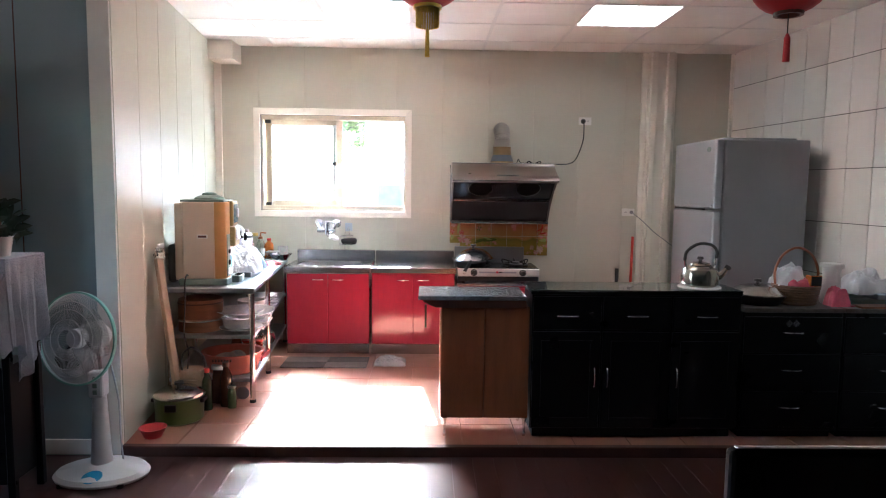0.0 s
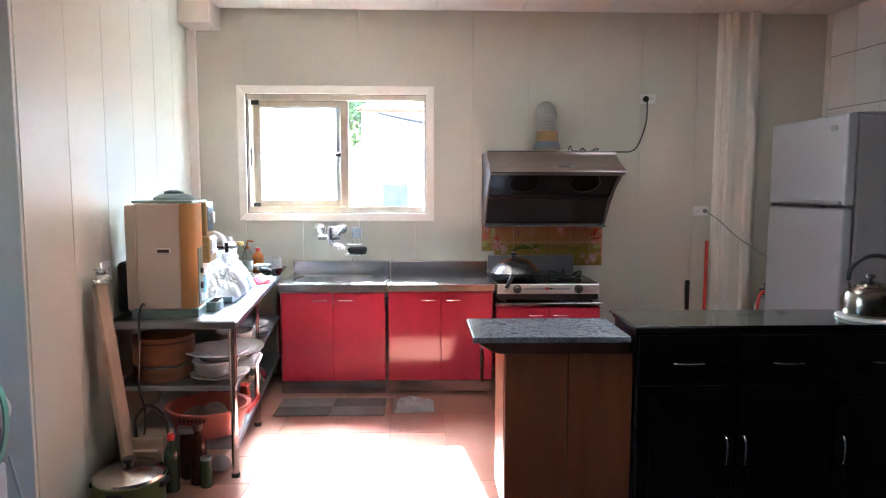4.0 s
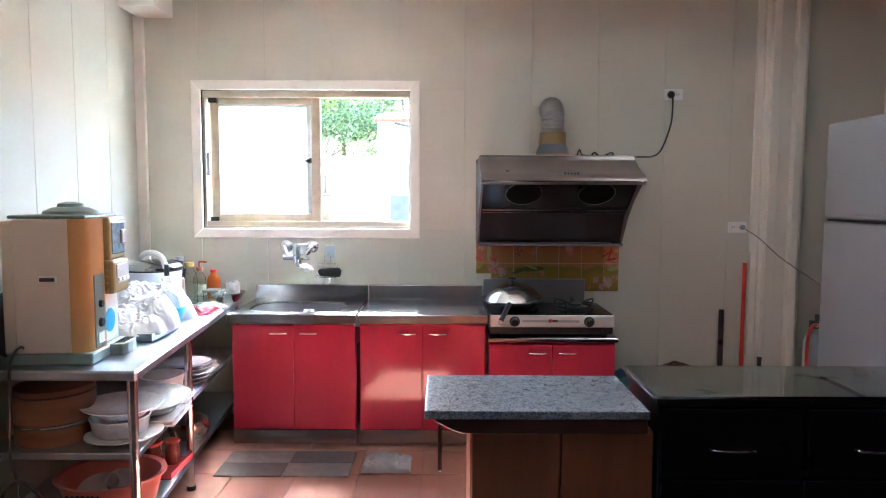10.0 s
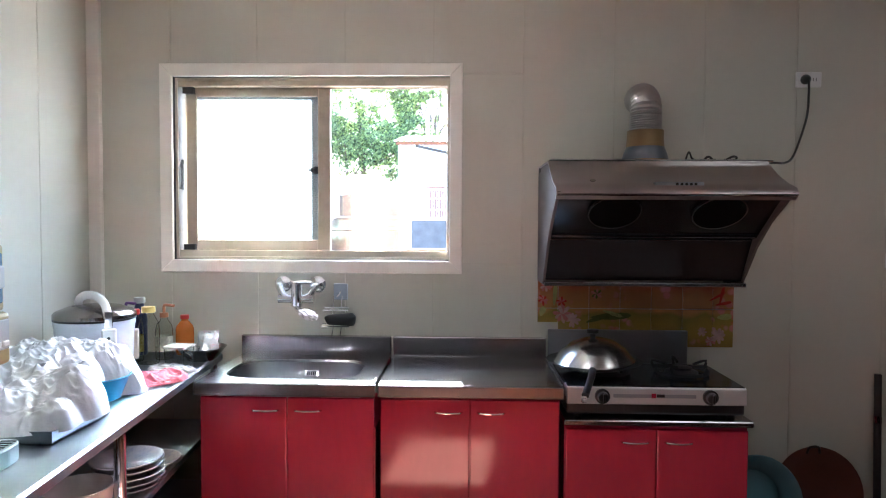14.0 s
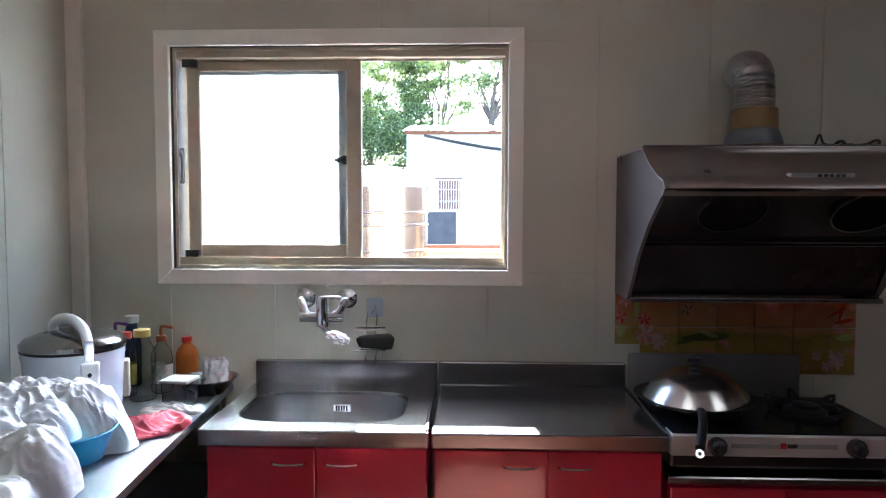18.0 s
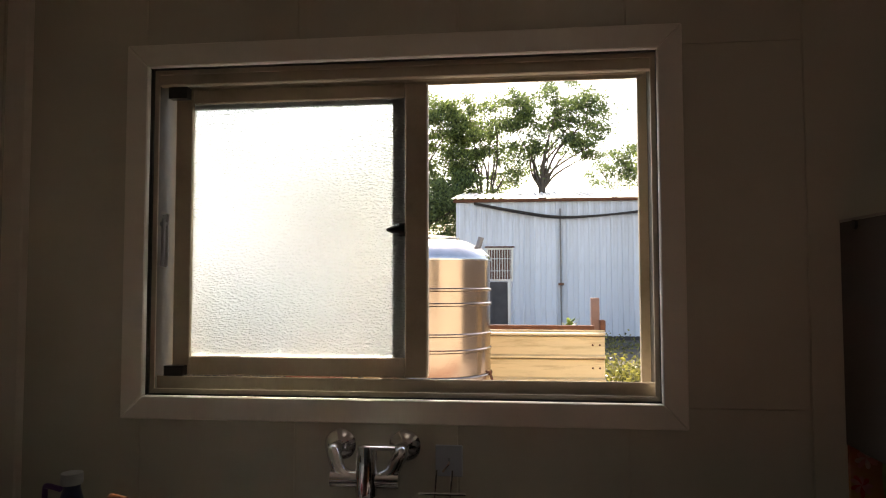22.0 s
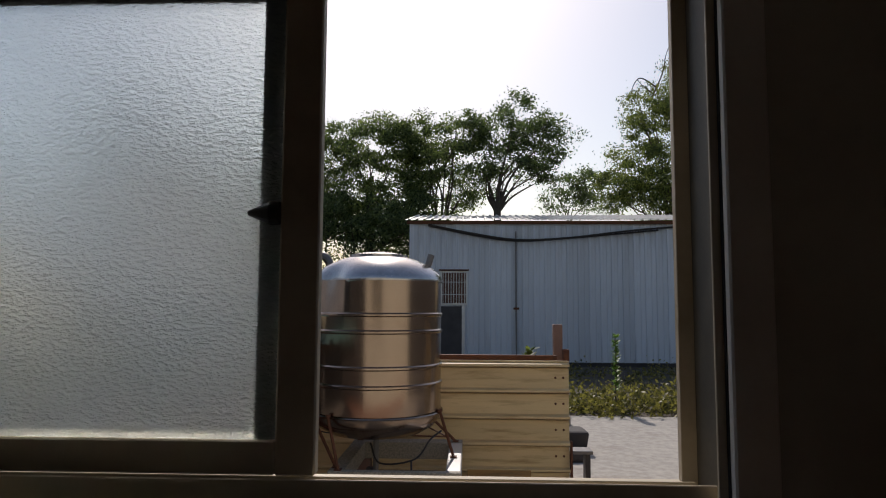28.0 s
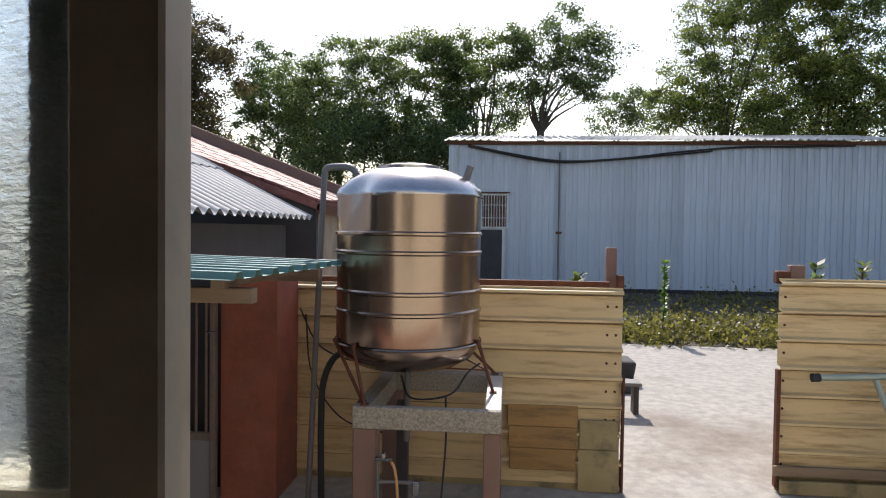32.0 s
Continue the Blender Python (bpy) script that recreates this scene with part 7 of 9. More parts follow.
        bmesh.ops.transform(bml_, matrix=pose(-1.655 + r * math.cos(a), 3.22 + r * math.sin(a), top + hh, rnd.uniform(20, 80), rnd.uniform(-40, 40), math.degrees(a) - 90), verts=bml_.verts[:])
        part("leaf", bml_, lm, pl)
    part("stem", pipe([(-1.655, 3.22, top + 0.08), (-1.65, 3.21, top + 0.16), (-1.66, 3.23, top + 0.24)], 0.006, 6), BROWNDK, pl)


draped_cabinet()
LRED = mat("red_lantern_cloth", (0.50, 0.015, 0.02), 0.5, var=0.15, scale=10, stretch=(1, 1, 0.3))
GOLD = mat("gold_trim", (0.55, 0.36, 0.05), 0.35, 0.6, var=0.2, scale=20)
YTASSEL = mat("yellow_tassel", (0.55, 0.38, 0.04), 0.8, var=0.3, scale=60)


def lantern(x, y, z, tassel, yellow):
    t = thing("red_lantern", (x, y, z), "round red paper lantern with a hanging tassel", "lantern", "red lanterns")
    n = 12
    for k in range(n):
        bm = bmesh.new()
        rows_ = []
        for i in range(11):
            ph = math.pi * (0.12 + 0.76 * i / 10)
            row = []
            for j in range(5):
                a = 2 * math.pi * (k + j / 4) / n
                r = 0.175 * math.sin(ph) * (1 + 0.02 * math.sin(math.pi * j / 4))
                row.append(bm.verts.new((x + r * math.cos(a), y + r * math.sin(a), z + 0.155 * math.cos(ph))))
            rows_.append(row)
        for i in range(10):
            for j in range(4):
                bm.faces.new((rows_[i][j], rows_[i + 1][j], rows_[i + 1][j + 1], rows_[i][j + 1]))
        part("gore", bm, LRED, t, smooth=True)
    for s in (-1, 1):
        part("ring", lathe([(0.05, 0), (0.066, 0), (0.066, 0.025), (0.05, 0.025), (0.05, 0)], (x, y, z + s * 0.146 - 0.012), 24, cap=False), GOLD if yellow else BROWNDK, t)
    part("cord", rod((x, y, z + 0.14), (x, y, CEILING), 0.003, 6), REDCAP, t)
    if yellow:
        bm = bmesh.new()
        for k in range(28):
            a = 2 * math.pi * k / 28
            rod((x + 0.05 * math.cos(a), y + 0.05 * math.sin(a), z - 0.24), (x + 0.052 * math.cos(a), y + 0.052 * math.sin(a), z - 0.155), 0.0045, 5, bm)
        part("fringe", bm, tassel, t)
        part("tassel", lathe([(0.004, 0.13), (0.008, 0.12), (0.011, 0), (0, 0)], (x, y, z - 0.375), 10), tassel, t)
        for k in range(3):
            part("ornament", box(x - 0.03 + k * 0.03, x - 0.012 + k * 0.03, y - 0.172, y - 0.166, z - 0.09 + 0.012 * (k % 2), z - 0.07, 0.003), GOLD, t)
    else:
        part("string", rod((x, y, z - 0.24), (x, y, z - 0.15), 0.003, 6), BLACKP, t)
        part("tassel", lathe([(0.005, 0.13), (0.014, 0.11), (0.016, 0), (0, 0)], (x, y, z - 0.37), 12), tassel, t)


lantern(0.362, 3.2, 2.475, YTASSEL, True)
lantern(2.06, 3.2, 2.475, LRED, False)


def chair():
    x0, x1, y = 1.12, 1.56, 1.60
    t = thing("dining_chair", ((x0 + x1) / 2, y - 0.2, LOWER), "black dining chair with a plain upholstered back", "chair")
    part("backrest", box(x0, x1, y - 0.02, y + 0.02, 0.42, 0.86, 0.012, 2), BLACKWOOD, t)
    part("edge", box(x0 + 0.015, x1 - 0.015, y - 0.012, y + 0.006, 0.8605, 0.868, 0.003), CHROME, t)
    part("seat", box(x0, x1, y - 0.44, y - 0.02, 0.38, 0.43, 0.012, 2), BLACKWOOD, t)
    for x in (x0 + 0.02, x1 - 0.02):
        for yy in (y - 0.42, y):
            part("leg", box(x - 0.018, x + 0.018, yy - 0.018, yy + 0.018, LOWER, 0.42 if yy == y else 0.38), BLACKWOOD, t)


chair()

# ---- the yard behind the house ----
CONCRETE = mat("yard_concrete", (0.37, 0.345, 0.305), 0.9, var=0.32, scale=9, bump=0.9, bscale=55, stain=(0.16, 0.12, 0.085), stain_amount=0.85, stain_scale=0.42)
SOIL = mat("soil", (0.07, 0.055, 0.04), 0.95, var=0.4, scale=2, bump=0.6, bscale=12, stain=(0.05, 0.07, 0.025), stain_amount=0.7, stain_scale=0.4)
YELLOWS = mat("faded_yellow_sheet", (0.66, 0.51, 0.285), 0.55, 0.0, var=0.14, scale=4, stretch=(0.35, 1, 3.5), stain=(0.27, 0.155, 0.055), stain_amount=0.75, stain_scale=5.5, bump=0.05, per_piece=0.05)
RIBLINE = mat("rib_dirt_and_shade", (0.20, 0.125, 0.055), 0.8, var=0.4, scale=9, stretch=(0.4, 1, 1), stain=(0.45, 0.33, 0.17), stain_amount=0.9, stain_scale=6)
OLDYEL = mat("mouldy_sheet", (0.36, 0.28, 0.14), 0.6, var=0.25, scale=3, stain=(0.05, 0.05, 0.03), stain_amount=0.85, stain_scale=4)
ORANGEBOARD = mat("stained_orange_board", (0.33, 0.19, 0.065), 0.6, var=0.25, scale=3, stretch=(0.5, 1, 3), stain=(0.07, 0.05, 0.03), stain_amount=0.8, stain_scale=3.5, bump=0.1, per_piece=0.1)
RUST = mat("rusty_iron", (0.13, 0.05, 0.025), 0.8, 0.2, var=0.4, scale=12, bump=0.4, bscale=80)
POSTG = mat("dull_red_post", (0.22, 0.13, 0.10), 0.7, var=0.2, scale=5, stain=(0.09, 0.06, 0.05), stain_amount=0.4, stain_scale=5)
SHEDBLUE = mat("pale_blue_sheet", (0.53, 0.565, 0.615), 0.5, 0.0, var=0.12, scale=1.6, stretch=(1, 1, 0.12), stain=(0.16, 0.15, 0.15), stain_amount=0.7, stain_scale=1.3, per_piece=0.09)
SHEDROOF = mat("weathered_roof_sheet", (0.55, 0.55, 0.54), 0.4, 0.3, var=0.15, scale=2)
# one steel in two tints: warm reflection on the shell, sky on the dome
TANKSTEEL = mat("tank_steel_warm_tint", (0.37, 0.285, 0.225), 0.22, 1.0, var=0.12, scale=3, bump=0.02, bscale=20, stain=(0.24, 0.14, 0.08), stain_amount=0.55, stain_scale=2.2)
DOMESTEEL = mat("tank_steel_sky_tint", (0.50, 0.48, 0.47), 0.24, 1.0, var=0.12, scale=4, stain=(0.3, 0.27, 0.24), stain_amount=0.4, stain_scale=3)
TERRAZZO = mat("rough_terrazzo", (0.30, 0.27, 0.22), 0.8, var=0.6, scale=70, bump=0.4, bscale=120)
GREENROOF = mat("green_roof_sheet", (0.10, 0.215, 0.20), 0.45, 0.2, var=0.15, scale=3, stain=(0.3, 0.32, 0.3), stain_amount=0.3)
WHITEROOF = mat("old_cement_sheet", (0.36, 0.355, 0.35), 0.7, var=0.15, scale=2, stain=(0.2, 0.19, 0.18), stain_amount=0.5, stain_scale=2.5)
REDROOF = mat("red_roof_tile", (0.20, 0.065, 0.05), 0.7, var=0.25, scale=6, stain=(0.40, 0.32, 0.30), stain_amount=0.3, stain_scale=5, per_piece=0.18)
OLDWOOD = mat("weathered_wood", (0.24, 0.17, 0.11), 0.8, var=0.3, scale=6, stretch=(0.3, 1, 3), bump=0.3, bscale=60)
REDWALL = mat("red_brown_plaster", (0.30, 0.095, 0.06), 0.8, var=0.3, scale=5, bump=0.4, bscale=25, stain=(0.16, 0.10, 0.08), stain_amount=0.6, stain_scale=3)
DARKWALL = mat("dark_wall_and_shade", (0.055, 0.05, 0.05), 0.85, var=0.3, scale=3, bump=0.3)
OCHREWALL = mat("peeling_wall", (0.32, 0.25, 0.18), 0.85, var=0.3, scale=3, stain=(0.12, 0.10, 0.08), stain_amount=0.6, bump=0.3)
PVC = mat("grey_pvc", (0.15, 0.142, 0.138), 0.5, var=0.1, scale=4)
GATEPAINT = mat("worn_brown_gate_paint", (0.20, 0.155, 0.13), 0.6, 0.1, var=0.3, scale=9, stain=(0.10, 0.05, 0.03), stain_amount=0.5, stain_scale=7)
BARK = mat("tree_bark", (0.09, 0.07, 0.055), 0.9, var=0.35, scale=3, bump=0.5, bscale=14)

tagged(from_lists("ground", [(-900, 6.6, YARD), (900, 6.6, YARD), (900, 1500, YARD), (-900, 1500, YARD), (-900, -900, YARD - 0.15), (900, -900, YARD - 0.15), (900, 6.6, YARD - 0.15), (-900, 6.6, YARD - 0.15)], [(0, 1, 2, 3), (4, 5, 6, 7)], SOIL), "bare soil ground with low weeds", "ground", kind="structure")
edge = [(-14, 6.53), (14, 6.53)] + [(14 - k * 1.0, 18.7 + 0.35 * noise.noise(Vector((k * 0.7, 3, 0)))) for k in range(29)]
tagged(part("pavement", extrude(edge, "z", YARD - 0.1, YARD + 0.012), CONCRETE), "worn pale concrete yard slab", "pavement", kind="structure")


def ribbed(z0, z1, y, depth=0.058):
    """One rib and pan of a sheet with ribs lying level."""
    h = z1 - z0
    return [(y, z0), (y, z0 + h * 0.76), (y + 0.03, z0 + h * 0.78), (y + 0.03, z0 + h * 0.815), (y - depth, z0 + h * 0.84), (y - depth, z0 + h * 0.93), (y - 0.01, z0 + h * 0.97), (y, z1)]


def fence(x0, x1, y, z0, z1, step, name, label, lean=0.0):
    t = thing(name, ((x0 + x1) / 2, y, YARD), label, "fence", "corrugated yard fences")
    n = max(1, round((z1 - z0) / step))
    for k in range(n):
        a, b = z0 + (z1 - z0) * k / n, z0 + (z1 - z0) * (k + 1) / n
        low = k < 2
        sheet_ = part("panel", sheet(ribbed(a, b, y), "x", x0 + (0.02 * noise.noise(Vector((k, y, 1))) if low else 0), x1 + (0.05 * noise.noise(Vector((k, 2, y))) if low else 0), 0.002), YELLOWS, t, smooth=False)
        for s in (x0 + 0.05, x1 - 0.05, x1 - 0.12):
            part("screw", lathe([(0.011, 0), (0.011, 0.004), (0.004, 0.008), (0, 0.008)], (s, y - 0.001, a + (b - a) * 0.4), 8, m=pose(0, 0, 0, 90, 0, 0)), RUST, sheet_)
        h = b - a
        # strip paints the rib's shaded underside along with its line of dirt
        part("rib_edge", box(x0 + 0.004, x1 - 0.004, y - 0.0595, y - 0.0555, a + h * 0.832, a + h * 0.842 + 0.002 * (k % 3)), RIBLINE, sheet_, "dark rib edge, dirt together with painted shade")
    part("cap", box(x0, x1, y - 0.012, y + 0.004, z1, z1 + 0.014, 0.003), YELLOWS, t)
    part("foot_board", box(x0 + 0.01, x1 - 0.01, y - 0.004, y + 0.02, YARD - 0.02, z0 + 0.02), OLDYEL, t, "mouldy foot board")
    return t


f1 = fence(-2.15, 0.69, 11.50, -0.56, 1.052, 0.215, "yellow_fence", "faded yellow corrugated sheet fence with rusty screws")
part("rail", box(-2.0, 0.60, 11.60, 11.66, 1.045, 1.105, 0.004), RUST, f1, "rusty top rail")
part("post", box(0.585, 0.67, 11.72, 11.80, YARD, 1.385, 0.006), POSTG, f1, "dull red steel post")
part("bracket", box(0.66, 0.715, 11.60, 11.70, 1.04, 1.16, 0.01, 2), RUST, f1, "rusty bracket")
for k, (za, zb) in enumerate(((-0.42, -0.245), (-0.241, -0.068), (-0.064, 0.11))):
    part("patch_board", box(-0.20 - 0.01 * k, 0.33 + 0.006 * k, 11.428, 11.452, za, zb, 0.004), ORANGEBOARD, f1, "stained orange-brown board")
part("torn_edge", box(0.36, 0.66, 11.436, 11.456, -0.24, 0.0, 0.004), OLDYEL, f1, "mouldy torn sheet end")
part("torn_edge", box(0.352, 0.672, 11.432, 11.4355, -0.58, -0.243, 0.001), OLDYEL, f1, "mouldy torn sheet end")
part("rust_edge", box(0.692, 0.712, 11.44, 11.50, -0.58, 0.36, 0.004), RUST, f1)
f2 = fence(1.97, 5.2, 11.70, -0.46, 1.145, 0.228, "yellow_fence", "faded yellow corrugated sheet fence with rusty screws")
part("rust_edge", box(1.955, 1.985, 11.64, 11.70, -0.55, 0.42, 0.004), RUST, f2)
part("low_board", box(1.93, 3.4, 11.60, 11.64, -0.44, -0.36, 0.006), OLDWOOD, f2, "weathered low board")
part("low_board", box(1.98, 3.6, 11.58, 11.62, -0.58, -0.47, 0.006), OLDYEL, f2)
part("bracket", box(1.965, 2.07, 11.74, 11.82, 1.11, 1.215, 0.01, 2), RUST, f2, "rusty iron block")
part("bracket", box(2.08, 2.20, 11.76, 11.84, 1.11, 1.265, 0.01, 2), POSTG, f2)
part("post", box(4.9, 5.0, 11.75, 11.85, YARD, 1.3, 0.006), POSTG, f2)


def ladder():
    PALEG = mat("pale_green_alu", (0.36, 0.42, 0.36), 0.4, 0.4, var=0.15, scale=6)
    t = thing("ladder", (2.7, 11.35, YARD), "pale green metal ladder leaning on the yellow fence", "ladder")
    part("top_bar", rod((2.20, 11.50, 0.395), (3.6, 11.55, 0.45), 0.028, 12), PALEG, t, smooth=True)
    part("end_cap", rod((2.155, 11.498, 0.393), (2.215, 11.50, 0.396), 0.034, 12), RUBBER, t)
    rails = [((2.63, 11.49, 0.39), (2.80, 11.0, YARD + 0.012)), ((2.90, 11.50, 0.40), (3.16, 11.0, YARD + 0.012))]
    for a, b in rails:
        part("rail", rod(a, b, 0.022, 8), PALEG, t)
    for k in range(1, 5):
        u = k / 4.6
        p, q = (Vector(r[0]).lerp(Vector(r[1]), u) for r in rails)
        part("rung", rod(p, q, 0.014, 8), PALEG, t)


ladder()


def water_tank():
    cx, cy, r = -0.93, 10.66, 0.502
    t = thing("water_tank", (cx, cy, 0.42), "dented stainless steel water tank on thin splayed legs", "water tank")
    prof = [(0.0, 0.545), (0.2, 0.552), (0.35, 0.583), (0.45, 0.640), (0.492, 0.70), (r, 0.755)]
    for b in (0.97, 1.105, 1.365, 1.49):
        prof += [(r, b - 0.018), (r + 0.010, b - 0.009), (r + 0.010, b + 0.004), (r - 0.002, b + 0.014)]
    prof += [(r, 1.742)]
    bm = lathe(prof, (cx, cy, 0), 72, cap=False)
    dent = Vector((cx - 0.33, cy - 0.36, 1.70))
    for v in bm.verts:
        d = (v.co - dent).length
        if d < 0.34:
            k = 0.085 * math.exp(-((d / 0.15) ** 2)) + 0.02 * math.exp(-((d / 0.1) ** 2)) * noise.noise(v.co * 18)
            v.co -= Vector(((v.co.x - cx), (v.co.y - cy), 0)) * k / r
        if v.co.z < 1.7:
            v.co += Vector(((v.co.x - cx), (v.co.y - cy), 0)) * 0.0015 * noise.noise(Vector((v.co.x * 2.5, v.co.y * 2.5, v.co.z * 3)))
    part("shell", bm, TANKSTEEL, t, "steel shell with raised bands, tinted for its warm reflection", True)
    bm = lathe([(r + 0.012, 1.738), (r + 0.014, 1.752), (r - 0.004, 1.79), (0.42, 1.86), (0.30, 1.915), (0.225, 1.935)], (cx, cy, 0), 72, cap=False)
    for v in bm.verts:
        d = (v.co - dent).length
        if d < 0.36:
            v.co -= Vector(((v.co.x - cx), (v.co.y - cy), 0.25)) * 0.11 * math.exp(-((d / 0.17) ** 2)) / r
    part("dome", bm, DOMESTEEL, t, "domed top with a dent, paled for the sky it reflects", True)
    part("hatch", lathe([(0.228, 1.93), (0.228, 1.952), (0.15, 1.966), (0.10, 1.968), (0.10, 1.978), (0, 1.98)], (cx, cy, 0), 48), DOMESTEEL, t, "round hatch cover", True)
    part("rim_bead", lathe([(r + 0.012, -0.008), (r + 0.018, 0), (r + 0.012, 0.008)], (cx, cy, 0.748), 72, cap=False), TANKSTEEL, t, smooth=True)
    part("vent_pipe", rod((cx + 0.39, cy - 0.05, 1.84), (cx + 0.425, cy - 0.05, 1.955), 0.026, 12), PVC, t, "short grey vent pipe")
    for top, fx, fy in ((-14, -0.325, 10.56), (236, -1.12, 10.115), (207, -1.15, 10.19), (60, -0.32, 11.14), (128, -1.13, 11.16)):
        c, s_ = math.cos(math.radians(top)), math.sin(math.radians(top))
        part("leg", rod((cx + 0.518 * c, cy + 0.518 * s_, 0.752), (fx, fy, 0.415), 0.0115, 8), RUST, t, "thin splayed leg")
        part("lug", box(fx - 0.025, fx + 0.025, fy - 0.025, fy + 0.025, 0.411, 0.419), RUST, t)
        part("stub", lathe([(0.018, 0), (0.018, 0.02), (0, 0.02)], (cx + 0.518 * c, cy + 0.518 * s_, 0.752), 8), RUST, t)
    part("stay", rod((-1.24, 10.45, 0.60), (-0.36, 10.57, 0.56), 0.006, 6), RUST, t)
    part("stay", rod((-0.37, 10.62, 0.55), (-0.62, 10.95, 0.60), 0.006, 6), RUST, t)
    part("outlet_pipe", rod((cx, cy, 0.02), (cx, cy, 0.56), 0.022, 10), PVC, t, "grey outlet pipe under the tank")
    return t


water_tank()


def tank_stand():
    t = thing("tank_stand", (-0.73, 10.65, YARD), "square stone-faced tank stand on red-brown pillars", "stand")
    part("front_beam", box(-1.19, -0.262, 10.08, 10.145, 0.27, 0.41, 0.008, 2), TERRAZZO, t, "rough terrazzo beam")
    part("back_beam", box(-1.19, -0.262, 11.10, 11.24, 0.27, 0.41, 0.008, 2), TERRAZZO, t)
    part("side_beam", box(-1.19, -1.08, 10.146, 11.099, 0.272, 0.408, 0.008, 2), TERRAZZO, t)
    # sunlight on this beam is put into its colour; the left one stays terrazzo
    part("side_beam", box(-0.37, -0.262, 10.146, 11.099, 0.272, 0.408, 0.008, 2), SHEDROOF, t, "side beam, pale for the sunlight on it")
    for x0, x1 in ((-1.19, -1.04), (-0.37, -0.265)):
        for y in (10.10, 11.10):
            part("pillar", box(x0, x1, y, y + 0.13, YARD, 0.269, 0.006), POSTG, t, "red-brown pillar")
    part("inner_post", box(-1.02, -0.94, 10.75, 10.83, YARD, 0.27), DARKWALL, t)


tank_stand()
tap = thing("yard_tap", (-0.98, 10.14, -0.1), "small brass tap on a thin grey pipe", "tap")
part("riser", rod((-1.02, 10.06, YARD), (-1.02, 10.06, 0.12), 0.012, 8), PVC, tap)
part("body", rod((-1.03, 10.04, 0.10), (-0.92, 10.02, 0.105), 0.013, 8), STEEL, tap)
part("lever", box(-0.985, -0.965, 9.99, 10.05, 0.118, 0.15, 0.003), STEEL, tap)
part("arm", rod((-1.02, 10.06, -0.05), (-0.80, 10.06, -0.045), 0.013, 8), PVC, tap)
part("valve", box(-0.80, -0.76, 10.03, 10.09, -0.12, -0.03, 0.006), STEEL, tap)
hose = thing("garden_hose", (-0.87, 10.1, YARD), "thin orange hose hanging from the yard tap", "hose")
part("tube", pipe([(-0.93, 10.02, 0.10), (-0.90, 10.02, 0.02), (-0.885, 10.03, -0.2), (-0.88, 10.04, -0.45), (-0.86, 10.06, YARD + 0.02)], 0.009, 8), ORANGE, hose, smooth=True)
gpipe = thing("supply_pipe", (-1.7, 10.9, YARD), "grey plastic water pipe rising and bending to the tank", "pipe")
part("riser", pipe([(-1.72, 10.9, YARD), (-1.66, 10.9, 0.8), (-1.612, 10.9, 1.90)], 0.022, 10, steps=4), PVC, gpipe, smooth=True)
part("bend", pipe([(-1.612, 10.9, 1.88), (-1.60, 10.9, 1.955), (-1.54, 10.9, 1.972), (-1.42, 10.88, 1.968), (-1.37, 10.87, 1.93), (-1.34, 10.86, 1.86)], 0.026, 10, steps=4), PVC, gpipe, smooth=True)
h2 = thing("drain_hose", (-1.5, 10.7, YARD), "bent dark drain hose beside the tank", "hose")
part("tube", pipe([(-1.36, 10.62, 0.66), (-1.47, 10.66, 0.58), (-1.55, 10.7, 0.40), (-1.57, 10.72, 0.1), (-1.57, 10.74, YARD)], 0.024, 10), RUBBER, h2, smooth=True)
wire = thing("loose_wires", (-0.8, 10.9, 0.4), "loose black wires hanging under the tank and along the fence", "wires")
for pts in ([(-1.95, 11.4, 0.85), (-1.8, 11.42, 0.55), (-1.5, 11.3, 0.45), (-1.2, 11.0, 0.5)], [(-1.9, 11.4, 0.8), (-1.85, 11.42, 0.3), (-1.6, 11.4, -0.05), (-1.2, 11.2, -0.1)],
            [(-0.95, 10.5, 0.52), (-0.85, 10.3, 0.42), (-0.6, 10.3, 0.45), (-0.5, 10.5, 0.55), (-0.42, 10.6, 0.6)], [(-0.62, 10.25, 0.45), (-0.60, 10.07, 0.2), (-0.63, 10.07, -0.3), (-0.58, 10.07, -0.5)]):
    part("wire", pipe(pts, 0.007, 6), BLACKP, wire, smooth=True)

# ---- the neighbour's sheds by the fence ----
def wave_roof(name, label, corners, pitch, amp, material, pieces=1):
    """A wavy roof: near and far eave y, eave x, ridge x, eave z, ridge z; its waves run up the slope."""
    y0, y1, xe, xr, ze, zr = corners
    t = thing(name, ((xe + xr) / 2, (y0 + y1) / 2, ze), label, "roof")
    n = int((y1 - y0) / pitch * 6)
    rows_ = 5
    for p in range(pieces):
        a, b = p / pieces, (p + 1) / pieces + (0.03 if p < pieces - 1 else 0)
        lift = 0.02 * p
        verts, faces = [], []
        for s in (0, 0.007):
            for k in range(n + 1):
                y = y0 + (y1 - y0) * k / n
                w = amp * math.sin(2 * math.pi * (y - y0) / pitch)
                for u in (a, b):
                    verts.append((xe + (xr - xe) * u, y, ze + (zr - ze) * u + w + lift - s))
        m2 = 2 * (n + 1)
        for k in range(n):
            i = 2 * k
            faces += [(i, i + 2, i + 3, i + 1), (m2 + i, m2 + i + 1, m2 + i + 3, m2 + i + 2), (i, m2 + i, m2 + i + 2, i + 2), (i + 1, i + 3, m2 + i + 3, m2 + i + 1)]
        from_lists("sheet", verts, faces, material, t, smooth=True)
    return t


